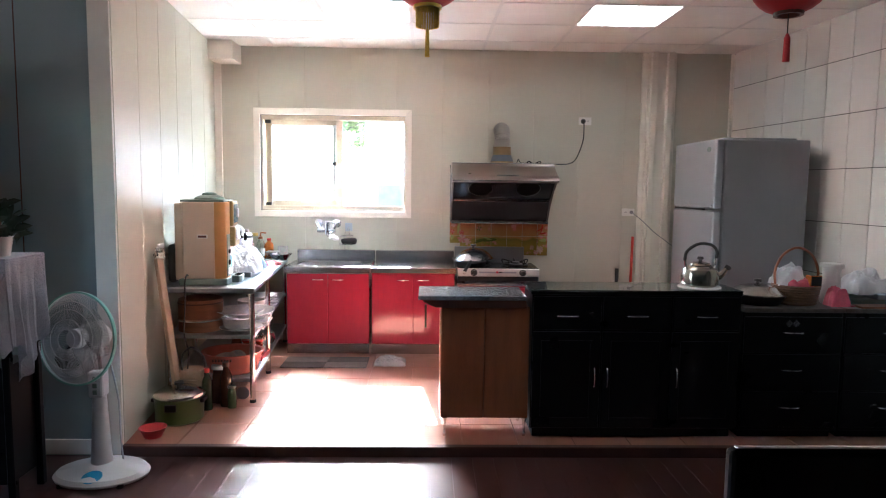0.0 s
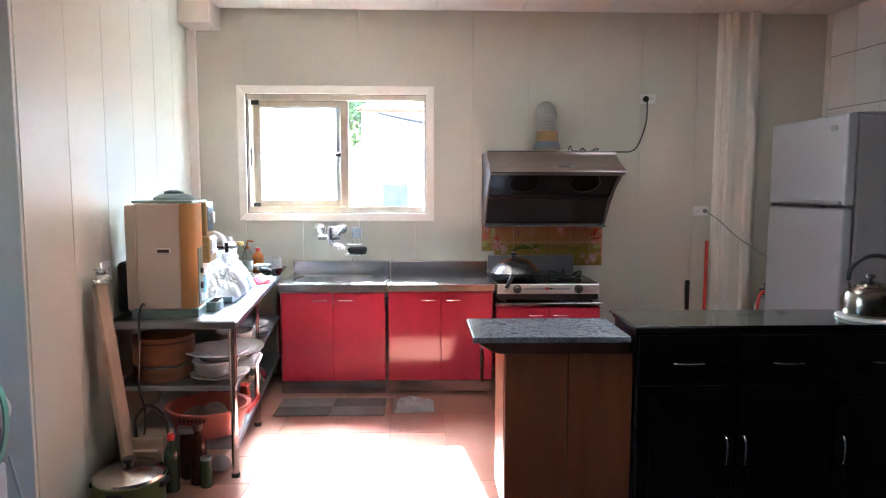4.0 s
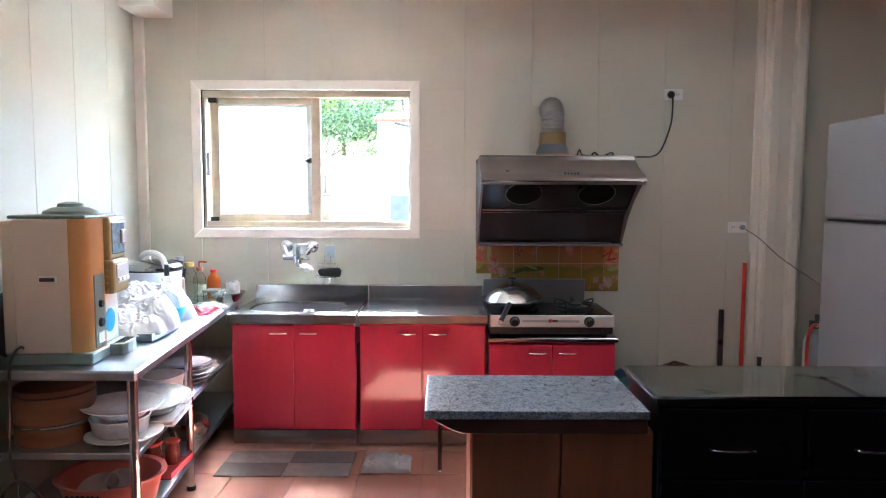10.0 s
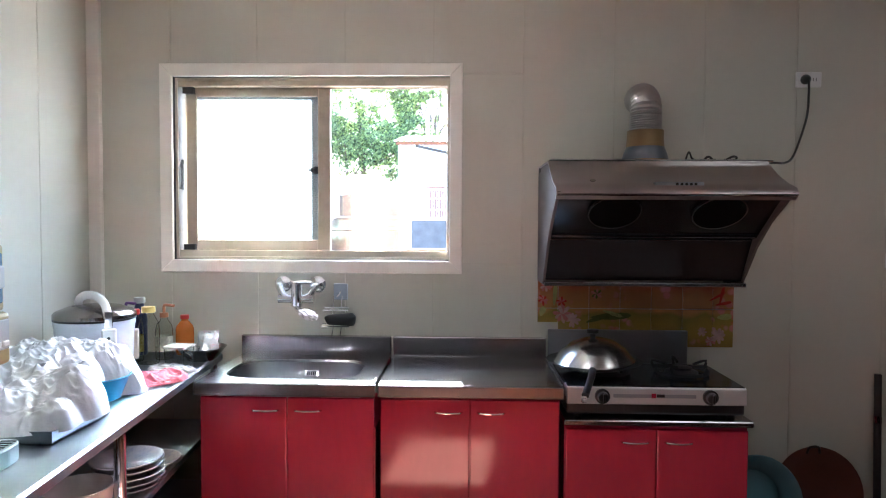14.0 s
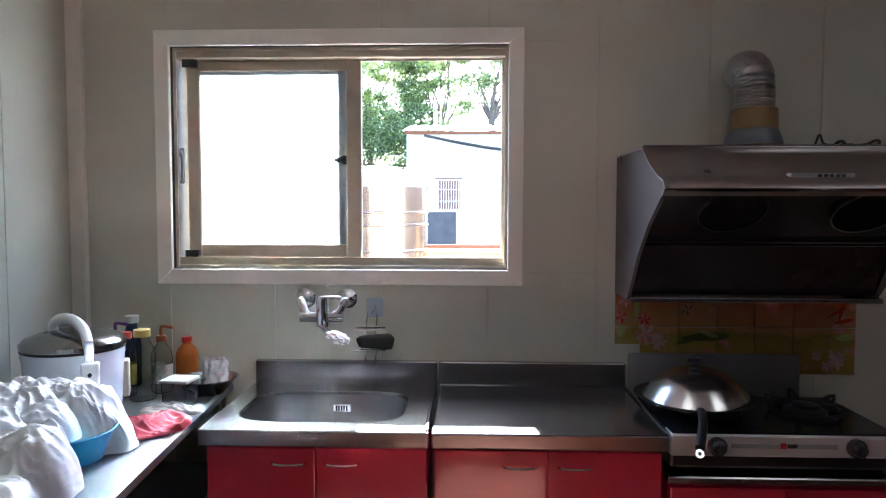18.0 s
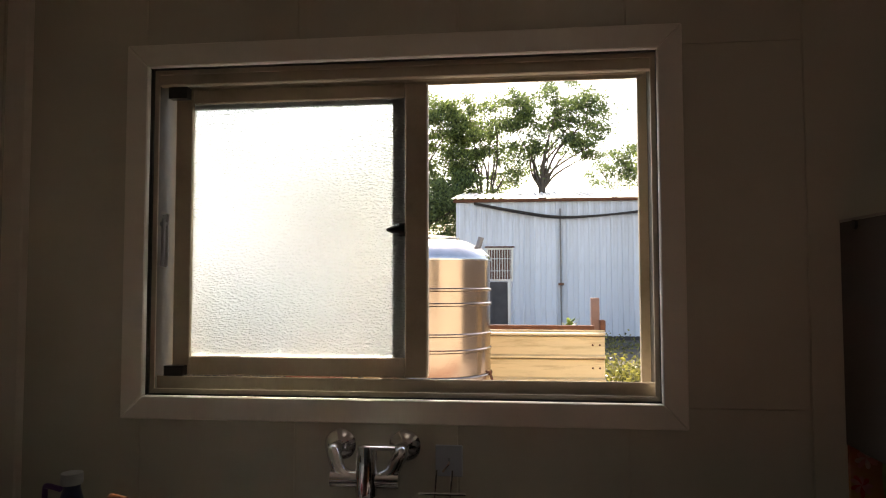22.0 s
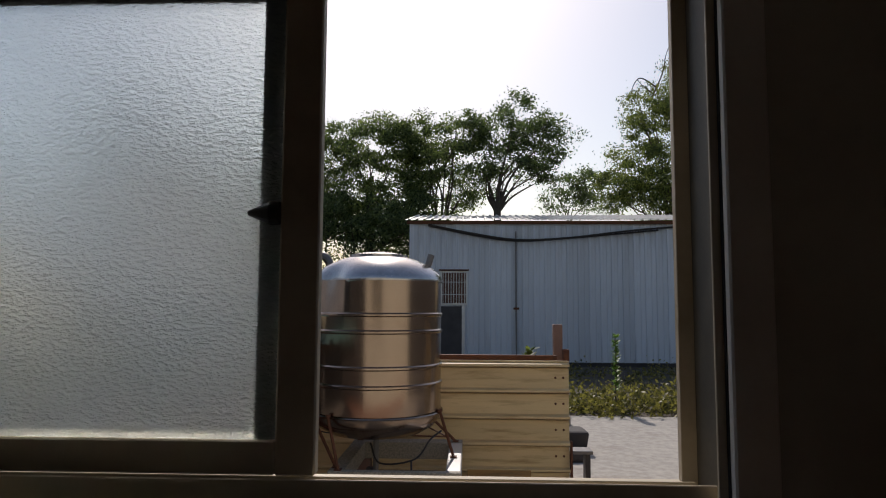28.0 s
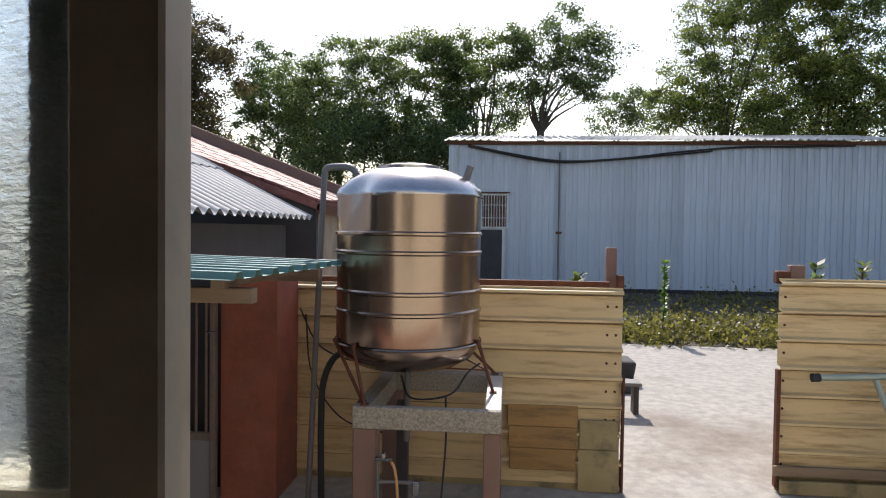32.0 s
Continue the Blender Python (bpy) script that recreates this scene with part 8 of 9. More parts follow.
old = thing("old_shed", (-4.5, 13, YARD), "old low shed with a dark wall below its roof", "shed")
# shade under the eaves is put into this wall's colour
part("wall", box(-6.2, -3.35, 11.2, 15.1, YARD, 1.55), DARKWALL, old, "wall coloured near black for the shade below the eaves")
wave_roof("cement_roof", "weathered grey corrugated cement roof sheets", (9.6, 15.2, -3.0, -5.6, 1.66, 2.93), 0.23, 0.035, WHITEROOF, 2)
brick_house = thing("tile_roof_house", (-4.5, 17, YARD), "low house with a red tile roof and a brown verge board", "house")
part("wall", box(-6.0, -3.06, 15.7, 17.45, YARD, 1.78), OCHREWALL, brick_house, "peeling ochre wall")
def slope_z(x, y):
    """Height of the tile roof, a little twisted with age."""
    u = (y - 15.42) / 2.08
    return (1 - u) * (1.93 + 0.345 * (-3.02 - x)) + u * (2.15 + 0.384 * (-3.42 - x))


def roof_slab(x0, x1, y0, y1, lo, hi):
    pts = [(x0, y0), (x1, y0), (x1, y1), (x0, y1)]
    vs = [(a, b, slope_z(a, b) + c) for c in (lo, hi) for a, b in pts]
    return vs, [(3, 2, 1, 0), (4, 5, 6, 7), (0, 1, 5, 4), (1, 2, 6, 5), (2, 3, 7, 6), (3, 0, 4, 7)]


roof_part = from_lists("roof", *roof_slab(-6.4, -2.95, 15.42, 17.5, -0.14, -0.02), REDROOF, brick_house)
for i in range(12):
    for j in range(9):
        x1_ = -2.93 - 0.29 * i
        ya = 15.40 + j * 0.233
        lift = 0.012 * ((i * 7 + j * 3) % 5) / 5
        from_lists("tile", *roof_slab(x1_ - 0.33, x1_, ya + 0.006, ya + 0.226, -0.012 + lift, 0.022 + lift), REDROOF, roof_part)
part("verge_board", extrude([(-2.95, 1.98), (-6.9, 3.50), (-6.9, 3.71), (-2.95, 2.17)], "y", 17.5, 17.62), POSTG, brick_house, "brown verge board")
part("gable", extrude([(-3.05, 1.80), (-6.3, 2.92), (-6.3, 1.0), (-3.05, 1.0)], "y", 15.56, 15.66), DARKWALL, brick_house, "near-black gable panel under the roof")
part("eave_fascia", box(-3.0, -2.94, 15.42, 17.5, 1.72, 1.86), RUST, brick_house)
# green lean-to with its gate and red wall
awn = thing("green_lean_to", (-2.3, 10, 1.2), "small lean-to roof of green corrugated sheet on a wooden frame", "roof")
prof = []
y = 9.10
while y < 10.5:
    prof += [(y, 1.25), (y + 0.05, 1.25), (y + 0.07, 1.285), (y + 0.12, 1.285), (y + 0.14, 1.25)]
    y += 0.2
bmA = sheet(prof, "x", -4.6, -1.56, 0.002)
for v in bmA.verts:
    if v.co.x > -2:
        v.co.x += (v.co.y - 9.1) * 0.10
    v.co.z += -0.02 * (v.co.x + 1.1)
part("sheet", bmA, GREENROOF, awn, "ribbed green sheet")
part("beam", box(-4.4, -1.55, 9.35, 9.43, 1.12, 1.20, 0.004), OLDWOOD, awn, "weathered wooden beam")
part("beam", box(-4.4, -1.60, 10.7, 10.78, 1.13, 1.22, 0.004), OLDWOOD, awn)
part("rafter", box(-1.75, -1.68, 9.3, 10.9, 1.20, 1.249, 0.004), OLDWOOD, awn)
tagged(part("wall_red", box(-2.43, -1.985, 10.95, 11.45, YARD, 1.15), REDWALL), "red-brown plastered end wall of the lean-to", "wall", kind="structure")
gate = thing("barred_gate", (-2.9, 10.9, YARD), "dark metal gate with upright bars under the lean-to", "gate")
part("frame", box(-2.48, -2.44, 10.86, 10.92, YARD + 0.02, 1.02, 0.004), GATEPAINT, gate)
part("frame", box(-3.40, -3.36, 10.86, 10.92, YARD + 0.02, 1.02, 0.004), GATEPAINT, gate)
part("rail", box(-3.36, -2.48, 10.87, 10.91, 0.96, 1.02, 0.004), GATEPAINT, gate)
part("rail", box(-3.36, -2.48, 10.87, 10.91, -0.12, -0.06, 0.004), GATEPAINT, gate)
part("plate", box(-3.36, -2.48, 10.88, 10.90, YARD + 0.02, -0.12), FRIDGESIDE, gate, "grey steel kick plate")
for k in range(11):
    part("bar", rod((-3.32 + k * 0.08, 10.89, -0.06), (-3.32 + k * 0.08, 10.89, 0.96), 0.011, 8), GATEPAINT, gate)
part("bolt", rod((-2.50, 10.84, 0.72), (-2.42, 10.84, 0.72), 0.008, 8), CHROME, gate)
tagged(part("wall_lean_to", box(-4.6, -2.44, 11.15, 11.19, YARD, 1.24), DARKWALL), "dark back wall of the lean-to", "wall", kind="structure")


# ---- the long pale blue shed ----
def blue_shed():
    x0, x1, y, z0, z1 = -2.28, 12.75, 29.5, -0.46, 4.62
    t = thing("metal_shed", (5.2, 33, YARD), "long pale blue corrugated metal shed with a weathered roof", "shed")
    pitch = 0.40
    prof = [(0, 0), (0.012, -0.055), (0.052, -0.055), (0.064, 0), (0.235, 0), (0.243, -0.03), (0.263, -0.03), (0.271, 0), (pitch, 0)]
    n = int((x1 - x0) / pitch)
    me = None
    for k in range(n):
        if me is None:
            ob = part("wall_panel", sheet([(a, b) for a, b in prof], "z", z0, z1, 0.004), SHEDBLUE, t)
            me = ob.data
            ob.matrix_basis = Matrix.Translation((x0, y, 0))
        else:
            shared("wall_panel", me, Matrix.Translation((x0 + k * pitch, y, 0)), t)
    part("footing", box(x0, x1, y + 0.01, y + 0.2, YARD, z0 + 0.02), DARKWALL, t, "dark concrete footing")
    part("back", box(x0, x1, y + 7.8, y + 8, YARD, z1), SHEDBLUE, t)
    part("side", box(x0 - 0.03, x0 - 0.005, y - 0.02, y + 8, YARD, z1), SHEDBLUE, t)
    part("side", box(x1 - 0.02, x1 + 0.01, y - 0.02, y + 8, YARD, z1), SHEDBLUE, t)
    part("corner_trim", box(x0 - 0.10, x0 + 0.16, y - 0.05, y - 0.032, z0, z1, 0.004), SHEDBLUE, t)
    part("corner_trim", box(x1 - 0.16, x1 + 0.06, y - 0.05, y - 0.032, z0, z1, 0.004), SHEDROOF, t)
    part("fascia", box(x0 - 0.2, x1 + 0.15, y - 0.13, y - 0.06, z1 - 0.10, z1 + 0.02, 0.01), RUST, t, "rusty gutter")
    wave_profile = []
    xx = x0 - 0.25
    while xx < x1 + 0.2:
        wave_profile += [(xx, 0), (xx + 0.09, 0), (xx + 0.11, 0.05), (xx + 0.17, 0.05), (xx + 0.19, 0)]
        xx += 0.28
    bm = sheet(wave_profile, "y", y - 0.25, y + 4.1, 0.006)
    for v in bm.verts:
        v.co.z += z1 + 0.03 + (v.co.y - y + 0.25) * 0.17
    part("roof", bm, SHEDROOF, t, "bright weathered roof sheet")
    w = part("window", box(-1.20, -0.30, y - 0.06, y - 0.035, 1.62, 2.76), BROWNDK, t, "barred window with a reddish curtain")
    for e in ring_plate(-1.24, -0.26, 1.58, 2.80, 0.06, y - 0.10, y - 0.061):
        part("frame", e, SHEDROOF, w)
    for k in range(9):
        part("bar", rod((-1.14 + k * 0.097, y - 0.13, 1.62), (-1.14 + k * 0.097, y - 0.13, 2.76), 0.012, 6), SHEDROOF, w)
    for z in (1.95, 2.4):
        part("bar", rod((-1.2, y - 0.135, z), (-0.3, y - 0.135, z), 0.012, 6), SHEDROOF, w)
    part("hood", box(-1.30, -0.2, y - 0.2, y - 0.03, 2.82, 2.86), RUST, w)
    # doorway has no depth: its unlit inside is painted by dark panel and leaf
    d = part("door", box(-1.85, -0.46, y - 0.07, y - 0.035, YARD + 0.01, 1.53), DARKWALL, t, "near-black panel painting the dark inside of an open doorway")
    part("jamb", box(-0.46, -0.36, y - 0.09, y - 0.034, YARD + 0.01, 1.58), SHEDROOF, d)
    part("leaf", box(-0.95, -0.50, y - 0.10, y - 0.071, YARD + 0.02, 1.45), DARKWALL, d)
    part("downpipe", rod((1.50, y - 0.09, z0), (1.49, y - 0.09, 4.25), 0.028, 8), PVC, t, "thin dark downpipe")
    part("joint", box(1.40, 1.60, y - 0.16, y - 0.04, 1.42, 1.50), RUST, t)
    part("drip", box(x0 - 0.02, x1, y - 0.045, y - 0.034, z0 - 0.03, z0 + 0.015), DARKWALL, t)
    c = thing("sagging_cable", (3, 29.4, 4), "thick dark cable sagging along the shed wall", "cable")
    part("cable", pipe([(-1.7, y - 0.1, 4.50), (-0.2, y - 0.12, 4.20), (1.5, y - 0.14, 3.95), (3.4, y - 0.14, 4.02), (5.6, y - 0.12, 4.28), (7.6, y - 0.1, 4.44), (9.2, y - 0.1, 4.46), (11.2, y - 0.1, 4.50)], 0.034, 8), BLACKP, c, smooth=True)
    part("cable", pipe([(-1.7, y - 0.1, 4.46), (0.0, y - 0.12, 4.10), (1.5, y - 0.14, 3.90), (3.4, y - 0.14, 4.0), (6.6, y - 0.12, 4.30)], 0.03, 6), BLACKP, c, smooth=True)


blue_shed()


# ---- trees ----
LEAFA = leaf_mat("leaf_mid", (0.026, 0.046, 0.018), (0.25, 0.30, 0.10))
LEAFB = leaf_mat("leaf_dark", (0.021, 0.038, 0.017), (0.185, 0.235, 0.09))
LEAFC = leaf_mat("leaf_bright", (0.034, 0.055, 0.018), (0.29, 0.325, 0.09))
LEAFD = leaf_mat("leaf_reddish", (0.04, 0.036, 0.018), (0.12, 0.09, 0.04))


def quads(name, pts, material, parent):
    """Many loose four-cornered leaves, corners given in order, as one mesh."""
    n = len(pts) // 4
    me = bpy.data.meshes.new(name)
    me.vertices.add(4 * n)
    me.vertices.foreach_set("co", np.ascontiguousarray(pts, dtype=np.float32).ravel())
    me.loops.add(4 * n)
    me.loops.foreach_set("vertex_index", np.arange(4 * n, dtype=np.int32))
    me.polygons.add(n)
    me.polygons.foreach_set("loop_start", np.arange(0, 4 * n, 4, dtype=np.int32))
    me.update(calc_edges=True)
    me.materials.append(material)
    ob = new(name, me)
    ob.parent = parent
    ob.matrix_parent_inverse = rest_matrix(parent).inverted()
    return ob


def tree(x, y, fork, crown, leaf, seed, label, size=0.12, trunk_r=0.22, full=1.0, twigs=()):
    """crown: (dx, z, half width, half height, density) patches, filled with tufts of leaves; limbs reach into each."""
    g = np.random.default_rng(seed)
    t = thing("tree", (x, y, YARD), label, "tree")
    part("trunk", pipe([(x, y, YARD - 0.1), (x + 0.12, y, fork * 0.5), (x + 0.04, y, fork)], trunk_r, 8, None, 4, radii=(trunk_r, trunk_r * 0.7)), BARK, t, smooth=True)
    every = []
    for dx, z, w, h, dens in crown:
        tufts = int(14 * w * h * dens * full)
        d = g.normal(size=(tufts, 3))
        d /= np.linalg.norm(d, axis=1)[:, None]
        rad = g.uniform(0.05, 1.0, tufts) ** 0.42
        rad *= 1 + 0.16 * np.sin(d[:, 0] * 5 + seed) * np.cos(d[:, 2] * 6 + seed * 2)
        tc = np.array([x + dx, y, z]) + d * rad[:, None] * np.array([w, min(w, 2.2), h])
        for k in range(max(2, int(1.6 * w))):
            e = tc[g.integers(tufts)]
            mid = Vector((x + dx * 0.4 + g.normal() * 0.15, y + g.normal() * 0.2, fork + (e[2] - fork) * 0.45))
            part("limb", pipe([(x + 0.04, y, fork - 0.2), mid, (e[0], e[1], e[2])], 0.1, 6, None, 4, radii=(trunk_r * 0.34, 0.014)), BARK, t, smooth=True)
        per = 165
        rr = g.uniform(0.16, 0.40, tufts)
        pts = np.repeat(tc, per, 0) + g.normal(size=(tufts * per, 3)) * np.repeat(rr, per)[:, None] * np.array([1, 1, 0.55])
        u = g.normal(size=(len(pts), 3))
        u /= np.linalg.norm(u, axis=1)[:, None]
        v = np.cross(u, g.normal(size=(len(pts), 3)))
        v /= np.linalg.norm(v, axis=1)[:, None]
        s = size * 0.56 * g.uniform(0.6, 1.35, len(pts))[:, None]
        every.append(np.stack([pts - u * s, pts + v * s * 0.5, pts + u * s, pts - v * s * 0.5], 1).reshape(-1, 3))
    for pts in twigs:
        part("twig", pipe(pts, 0.03, 5, None, 4, radii=(0.045, 0.012)), BARK, t, smooth=True)
    quads("crown", np.concatenate(every), leaf, t)
    return t


tree(1.15, 38, 6.3, [(0.6, 10.6, 2.2, 1.4, 1.0), (2.3, 9.7, 1.5, 1.6, 1.0), (-0.5, 9.0, 1.3, 1.4, 0.9), (2.3, 8.3, 1.2, 0.9, 0.8), (0.8, 8.6, 1.5, 1.0, 0.7), (-0.7, 7.4, 0.9, 0.7, 0.6)], LEAFB, 1, "tall dark tree with a forked trunk and rounded crown", 0.12, 0.26)
tree(-5.2, 38.5, 4.6, [(0, 9.4, 2.3, 2.1, 1.0), (-1.2, 7.0, 2.4, 1.8, 1.0), (1.3, 10.2, 1.3, 1.2, 1.0), (0.6, 6.0, 2.4, 1.8, 1.0), (2.2, 8.2, 1.5, 1.6, 0.9)], LEAFA, 2, "broad dark green tree behind the shed", 0.12)
tree(-8.9, 39, 4.6, [(0, 9.3, 1.9, 2.0, 1.0), (-1.8, 8.2, 1.9, 1.9, 1.0), (0.2, 6.4, 2.8, 2.2, 1.0), (1.8, 9.6, 1.3, 1.4, 0.9)], LEAFA, 3, "broad green tree behind the old roofs", 0.12)
tree(-6.6, 36.5, 2.6, [(-1.6, 5.2, 2.6, 1.9, 1.0), (1.8, 5.0, 2.6, 2.1, 1.0), (3.6, 5.4, 1.6, 1.5, 1.0)], LEAFB, 4, "dark lower tree behind the old roofs", 0.12)
tree(-13.2, 42, 4.5, [(0, 9.0, 2.8, 2.6, 0.9), (1.0, 6.4, 3.0, 2.2, 1.0)], LEAFB, 5, "dark green tree in the distance", 0.14)
tree(-13.5, 31, 4.0, [(0, 7.6, 3.0, 2.4, 1.5), (0.5, 4.6, 2.8, 2.0, 1.5)], LEAFD, 6, "reddish dark tree beside the old roofs", 0.12)
tree(-1.7, 38.2, 5.0, [(-0.4, 10.0, 2.0, 1.4, 1.0), (0.6, 8.7, 1.8, 1.5, 0.85), (-1.2, 7.8, 1.6, 1.6, 0.85), (1.3, 10.3, 1.2, 1.1, 0.9), (-0.2, 6.4, 1.9, 1.1, 0.85), (1.4, 7.2, 1.0, 0.8, 0.6)], LEAFA, 7, "leafy tree close behind the shed roof", 0.12)
tree(5.6, 44, 6.0, [(0.7, 8.7, 1.3, 1.0, 0.75), (-0.6, 8.0, 1.1, 1.0, 0.6), (1.2, 7.4, 1.2, 0.9, 0.7)], LEAFB, 8, "thin distant tree with a sparse crown", 0.13, 0.12)
tree(9.8, 38.6, 4.4, [(0.2, 10.6, 2.5, 2.6, 1.0), (1.6, 12.4, 1.8, 2.0, 1.0), (-1.4, 8.2, 2.1, 1.9, 1.0), (0.6, 7.0, 2.8, 2.0, 1.0), (-2.6, 7.0, 1.3, 1.2, 0.9), (-1.2, 12.7, 0.9, 0.55, 0.4)], LEAFC, 9, "tall green tree with a bare twig rising over the shed", 0.12, 0.22, 1.0,
     [[(9.0, 38.5, 12.0), (9.6, 38.5, 13.4), (9.75, 38.5, 14.2), (10.0, 38.5, 14.9)], [(9.3, 38.5, 12.6), (8.5, 38.5, 13.1), (8.1, 38.5, 12.7), (7.9, 38.5, 11.9)], [(9.2, 38.5, 12.2), (8.7, 38.5, 12.6), (8.3, 38.5, 13.0)]])
tree(14.6, 40, 4.2, [(0, 11.0, 3.4, 3.2, 1.0), (-1.0, 7.6, 3.4, 2.6, 1.0), (1.0, 14.2, 2.6, 2.4, 1.0), (-1.9, 13.6, 1.6, 1.7, 0.8), (2.6, 8.0, 2.2, 2.4, 1.0)], LEAFC, 10, "large dark tree rising over the shed", 0.14)
tree(19.8, 38, 4.2, [(0, 9.6, 3.4, 3.4, 0.9), (0, 6.0, 3.0, 2.4, 0.9)], LEAFB, 12, "large dark tree at the shed's end", 0.15)
tree(14.9, 30.5, 1.6, [(0, 2.6, 1.5, 1.7, 1.0), (0.3, 0.9, 1.3, 1.2, 1.0)], LEAFB, 13, "dark bushy tree at the shed's corner", 0.10, 0.10)


def leaf_patch(name, boxes, count, size, material, label, seed, low, high):
    g = np.random.default_rng(seed)
    verts, faces = [], []
    for (x0, x1, y0, y1), share in boxes:
        n = int(count * share)
        tuft = n // 30
        cx, cy = g.uniform(x0, x1, tuft), g.uniform(y0, y1, tuft)
        hh = g.uniform(low, high, tuft)
        for a, b, h in zip(cx, cy, hh):
            k = 30
            p = np.stack([a + g.normal(0, 0.22, k), b + g.normal(0, 0.22, k), YARD + np.abs(g.normal(0, 0.5, k)) * h], 1)
            u = g.normal(size=(k, 3))
            u /= np.linalg.norm(u, axis=1)[:, None]
            v = np.cross(u, g.normal(size=(k, 3)))
            v /= np.linalg.norm(v, axis=1)[:, None]
            s = size * g.uniform(0.6, 1.4, k)[:, None]
            quad = np.stack([p - u * s, p + v * s * 0.5, p + u * s, p - v * s * 0.5], 1)
            quad[:, :, 2] = np.maximum(quad[:, :, 2], YARD + 0.003)
            base = len(verts)
            verts.extend(map(tuple, quad.reshape(-1, 3)))
            faces.extend((base + 4 * i, base + 4 * i + 1, base + 4 * i + 2, base + 4 * i + 3) for i in range(k))
    return tagged(from_lists(name, verts, faces, material), label, "weeds", kind="stuff")


WEED = leaf_mat("weed_leaf", (0.045, 0.045, 0.014), (0.25, 0.21, 0.06))
leaf_patch("weeds", [((0.4, 9.5, 18.8, 20.4), 0.45), ((0.4, 9.5, 20.4, 22.6), 0.3), ((0, 12, 22.6, 28.8), 0.25)], 17000, 0.05, WEED, "low yellow-green weeds along the slab's edge", 5, 0.12, 0.42)


def sapling(x, y, h, seed, leafmat, low=0.25):
    r = random.Random(seed)
    t = thing("sapling", (x, y, YARD), "young bright green sapling growing among weeds", "plant", "young saplings")
    part("stem", pipe([(x, y, YARD), (x + 0.03, y, YARD + h * 0.5), (x + 0.02, y, YARD + h)], 0.012, 6), BARK, t)
    verts, faces = [], []
    for k in range(int(210 * h * (1 - low))):
        u = r.uniform(low, 1.02)
        a = r.uniform(0, 6.28)
        ln, w = r.uniform(0.08, 0.16), r.uniform(0.022, 0.038)
        d = Vector((math.cos(a), math.sin(a), r.uniform(0.1, 0.9))).normalized()
        s = d.cross(Vector((0, 0, 1))).normalized()
        p = Vector((x + 0.03, y, YARD + h * u))
        base = len(verts)
        verts += [tuple(p), tuple(p + d * ln * 0.5 + s * w), tuple(p + d * ln), tuple(p + d * ln * 0.5 - s * w)]
        faces.append((base, base + 1, base + 2, base + 3))
    from_lists("leaves", verts, faces, leafmat, t)


BRIGHT = leaf_mat("sapling_leaf", (0.10, 0.20, 0.03), (0.25, 0.36, 0.07))
sapling(2.85, 19.6, 1.5, 1, BRIGHT)
sapling(0.40, 12.6, 1.66, 2, LEAFC, 0.85)
sapling(3.85, 14.2, 1.74, 3, LEAFC, 0.86)
sapling(2.75, 12.9, 1.78, 4, LEAFB, 0.86)
dt = thing("stone_pile", (1.2, 14.6, YARD), "broken dark stone blocks beside the gap in the fence", "stones")
for a in ((0.95, 1.55, 15.4, 15.9, 0.32), (1.0, 1.42, 14.8, 15.2, 0.14), (1.35, 1.62, 17.6, 17.9, 0.2)):
    bm = box(a[0], a[1], a[2], a[3], YARD + 0.012, YARD + a[4], 0.04, 2)
    for v in bm.verts:
        v.co += 0.05 * Vector((noise.noise(v.co * 4), noise.noise(v.co * 4 + Vector((3, 1, 0))), 0))
    part("stone", bm, DARKWALL if a[0] < 1.3 else TERRAZZO, dt)
bn = thing("low_bench", (1.2, 13.9, YARD), "small grey plank bench on short legs", "bench")
part("plank", box(0.75, 1.32, 13.8, 14.05, -0.26, -0.22, 0.006), PVC, bn)
for x in (0.85, 1.26):
    part("leg", box(x - 0.03, x + 0.03, 13.82, 14.0, YARD + 0.012, -0.26), DARKWALL, bn)

# ---- pieces of the setting: wall boards, floor tiles, planks, wall tiles ----
# upright panels of the back wall, with fine joints
def board(x0, x1, z0, z1):
    part("panel", box(x0 + 0.002, x1 - 0.002, BACK - 0.004, BACK + 0.001, z0, z1, 0.0015), PANEL, wall_back)


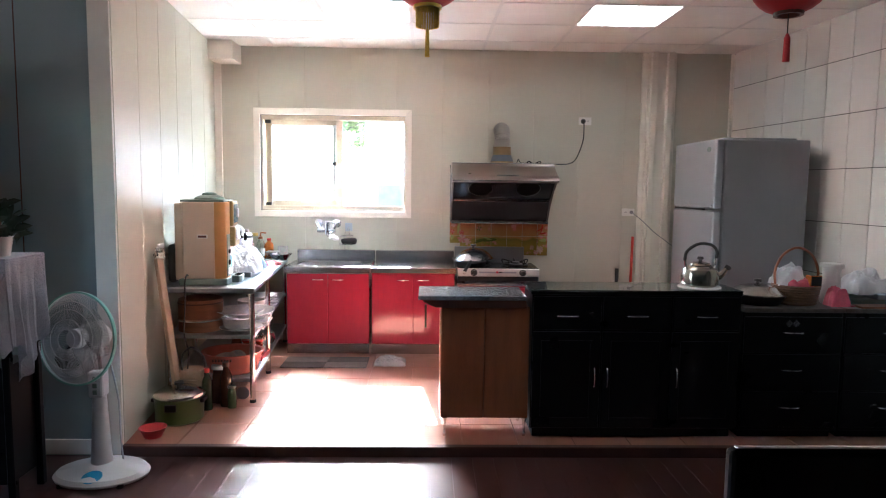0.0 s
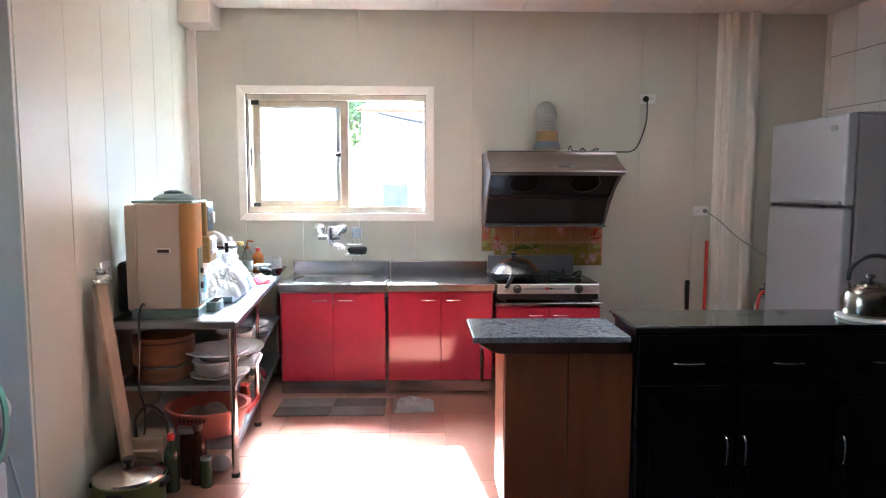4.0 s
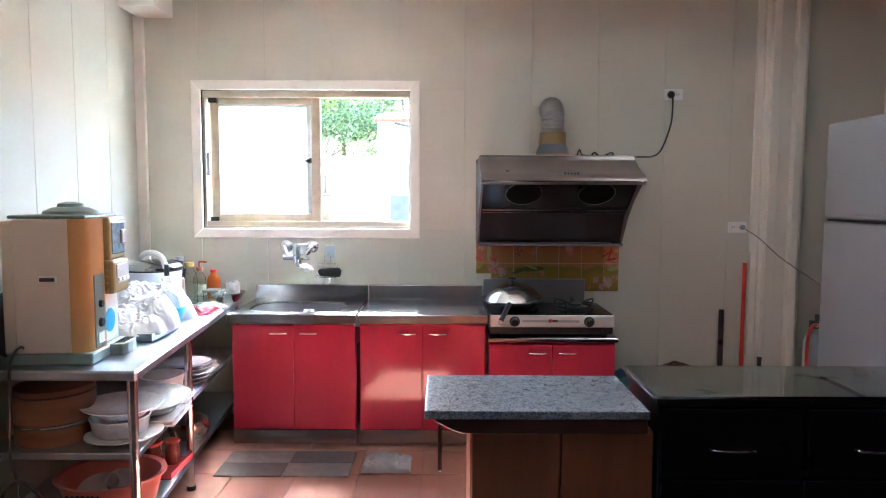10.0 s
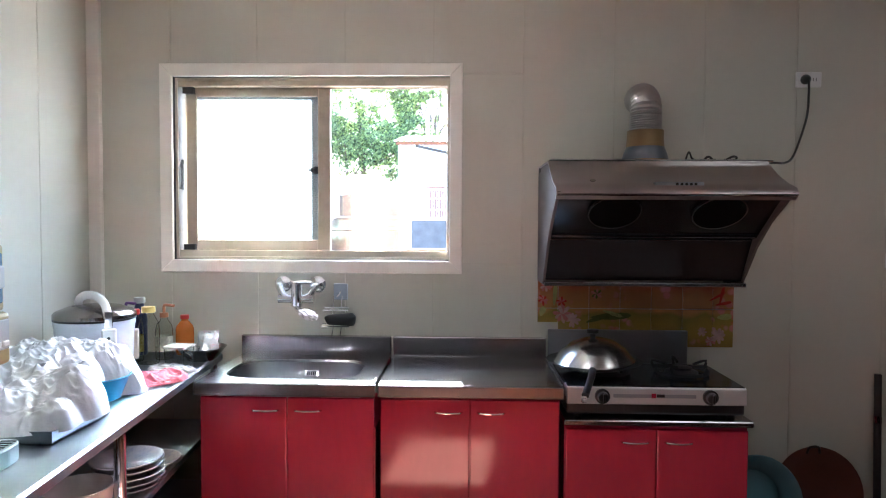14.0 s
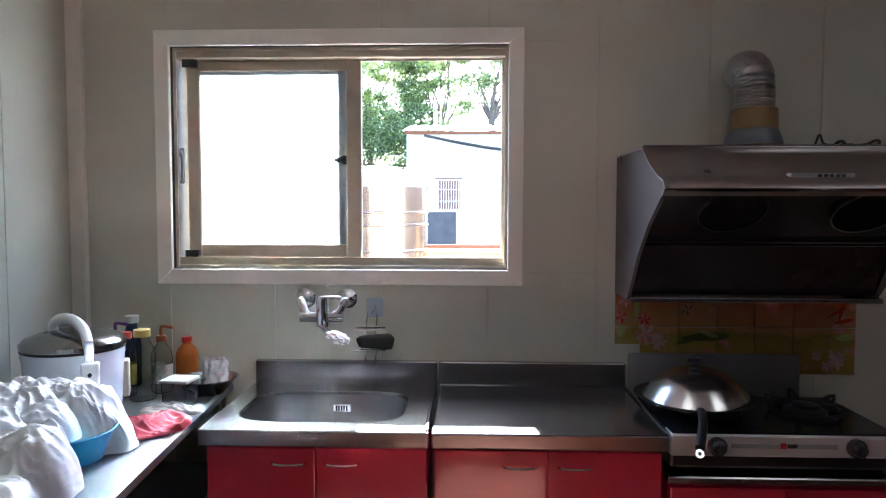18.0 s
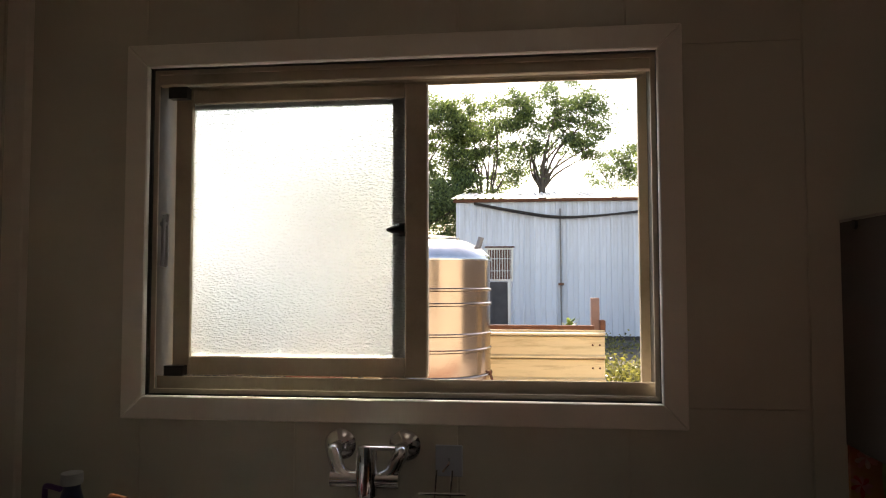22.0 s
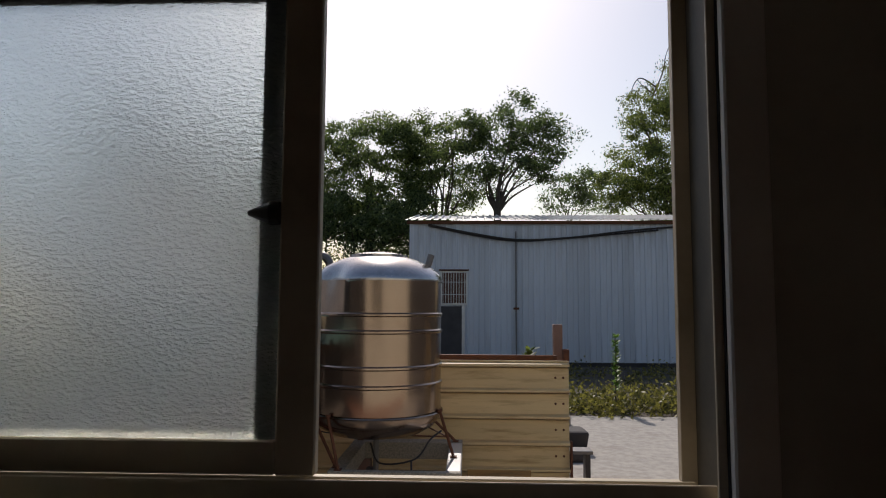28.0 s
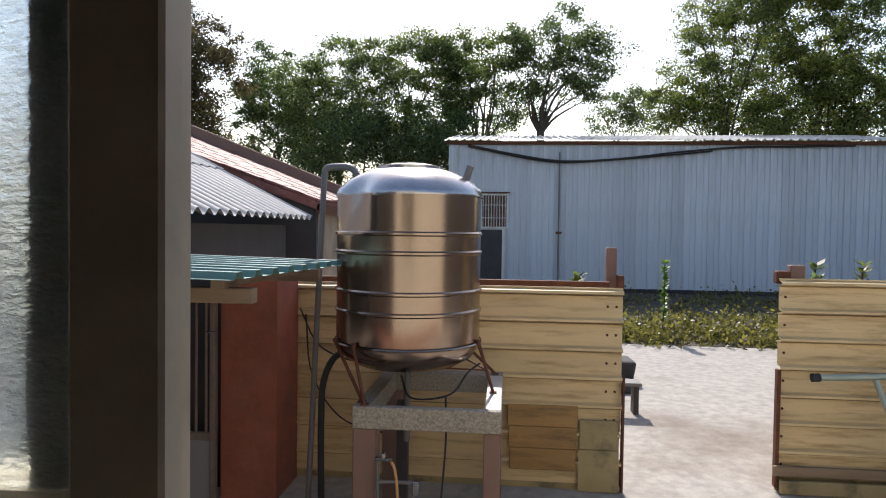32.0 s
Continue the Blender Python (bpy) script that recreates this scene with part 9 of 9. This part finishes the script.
for a, b in zip(SEAMS, SEAMS[1:]):
    b = min(b, RIGHT - 0.002)
    lo, hi = max(a, -1.62), b
    if hi <= WX0 or lo >= WX1:
        board(lo, hi, 0.001, CEILING - 0.001)
    else:
        if lo < WX0:
            board(lo, WX0, WZ0 - 0.001, WZ1 + 0.001)
        if hi > WX1:
            board(WX1, hi, WZ0 - 0.001, WZ1 + 0.001)
        board(lo, hi, 0.001, WZ0 - 0.002)
        board(lo, hi, WZ1 + 0.002, CEILING - 0.001)
start = Vector((left_x(STEP), STEP, 0))
s = 0.0
while s < 2.62:
    e = min(s + 0.432, 2.625)
    bm = box(-0.001, 0.004, s + 0.002, e - 0.002, 0.001, CEILING - 0.001, 0.0015)
    bmesh.ops.transform(bm, matrix=Matrix.Translation(start) @ Matrix.Rotation(ang, 4, "Z"), verts=bm.verts[:])
    part("panel", bm, PANEL, wall_left)
    s = e
    if e >= 2.625:
        break

# floor tiles, 0.30 m
TS = 0.33
bm = box(0.0015, TS - 0.0015, 0.0015, TS - 0.0015, -0.012, 0.0, 0.002)
tile0 = part("tile", bm, TERRA, floor)
tile_me = tile0.data
tile0.matrix_basis = Matrix.Translation((-1.72, STEP + 0.002, 0))
nx, ny = 15, 8
for i in range(nx):
    for j in range(ny):
        x, y = -1.72 + i * TS, STEP + 0.002 + j * TS
        if (i, j) == (0, 0) or y > BACK - 0.02 or x > 3.25:
            continue
        shared("tile", tile_me, Matrix.Translation((x, y, 0)), floor)

# dining room planks
PW, PL = 0.12, 1.2
ob = part("plank", box(0.0004, PW - 0.0004, 0.0004, PL - 0.0004, 0, 0.008), WOODFLOOR, lower)
plank_me = ob.data
first = True
for i in range(42):
    y = STEP - 0.047
    ln = PL * (0.25 + 0.75 * ((i * 0.38) % 1))
    while y > 0.4:
        m = Matrix.Translation((-2.0 + i * PW, y - ln, LOWER - 0.008)) @ Matrix.Diagonal((1, ln / PL, 1, 1))
        if first:
            ob.matrix_basis = m
            first = False
        else:
            shared("plank", plank_me, m, lower)
        y -= ln
        ln = PL

# wall tiles, 0.26 by 0.395 m, on the side wall
TW, TH = 0.262, 0.3945
bm = box(-0.006, 0.0, 0.0025, TW - 0.0025, 0.0025, TH - 0.0025, 0.0012)
wt = part("tile", bm, WTILE, wall_right)
wt_me = wt.data
wt.matrix_basis = RW @ Matrix.Translation((0, 0.02, 0.083))
for i in range(14):
    for j in range(7):
        z = 0.083 + j * TH
        if (i, j) != (0, 0) and z + TH < CEILING + 0.3:
            shared("tile", wt_me, RW @ Matrix.Translation((0, 0.02 + i * TW, z)), wall_right)
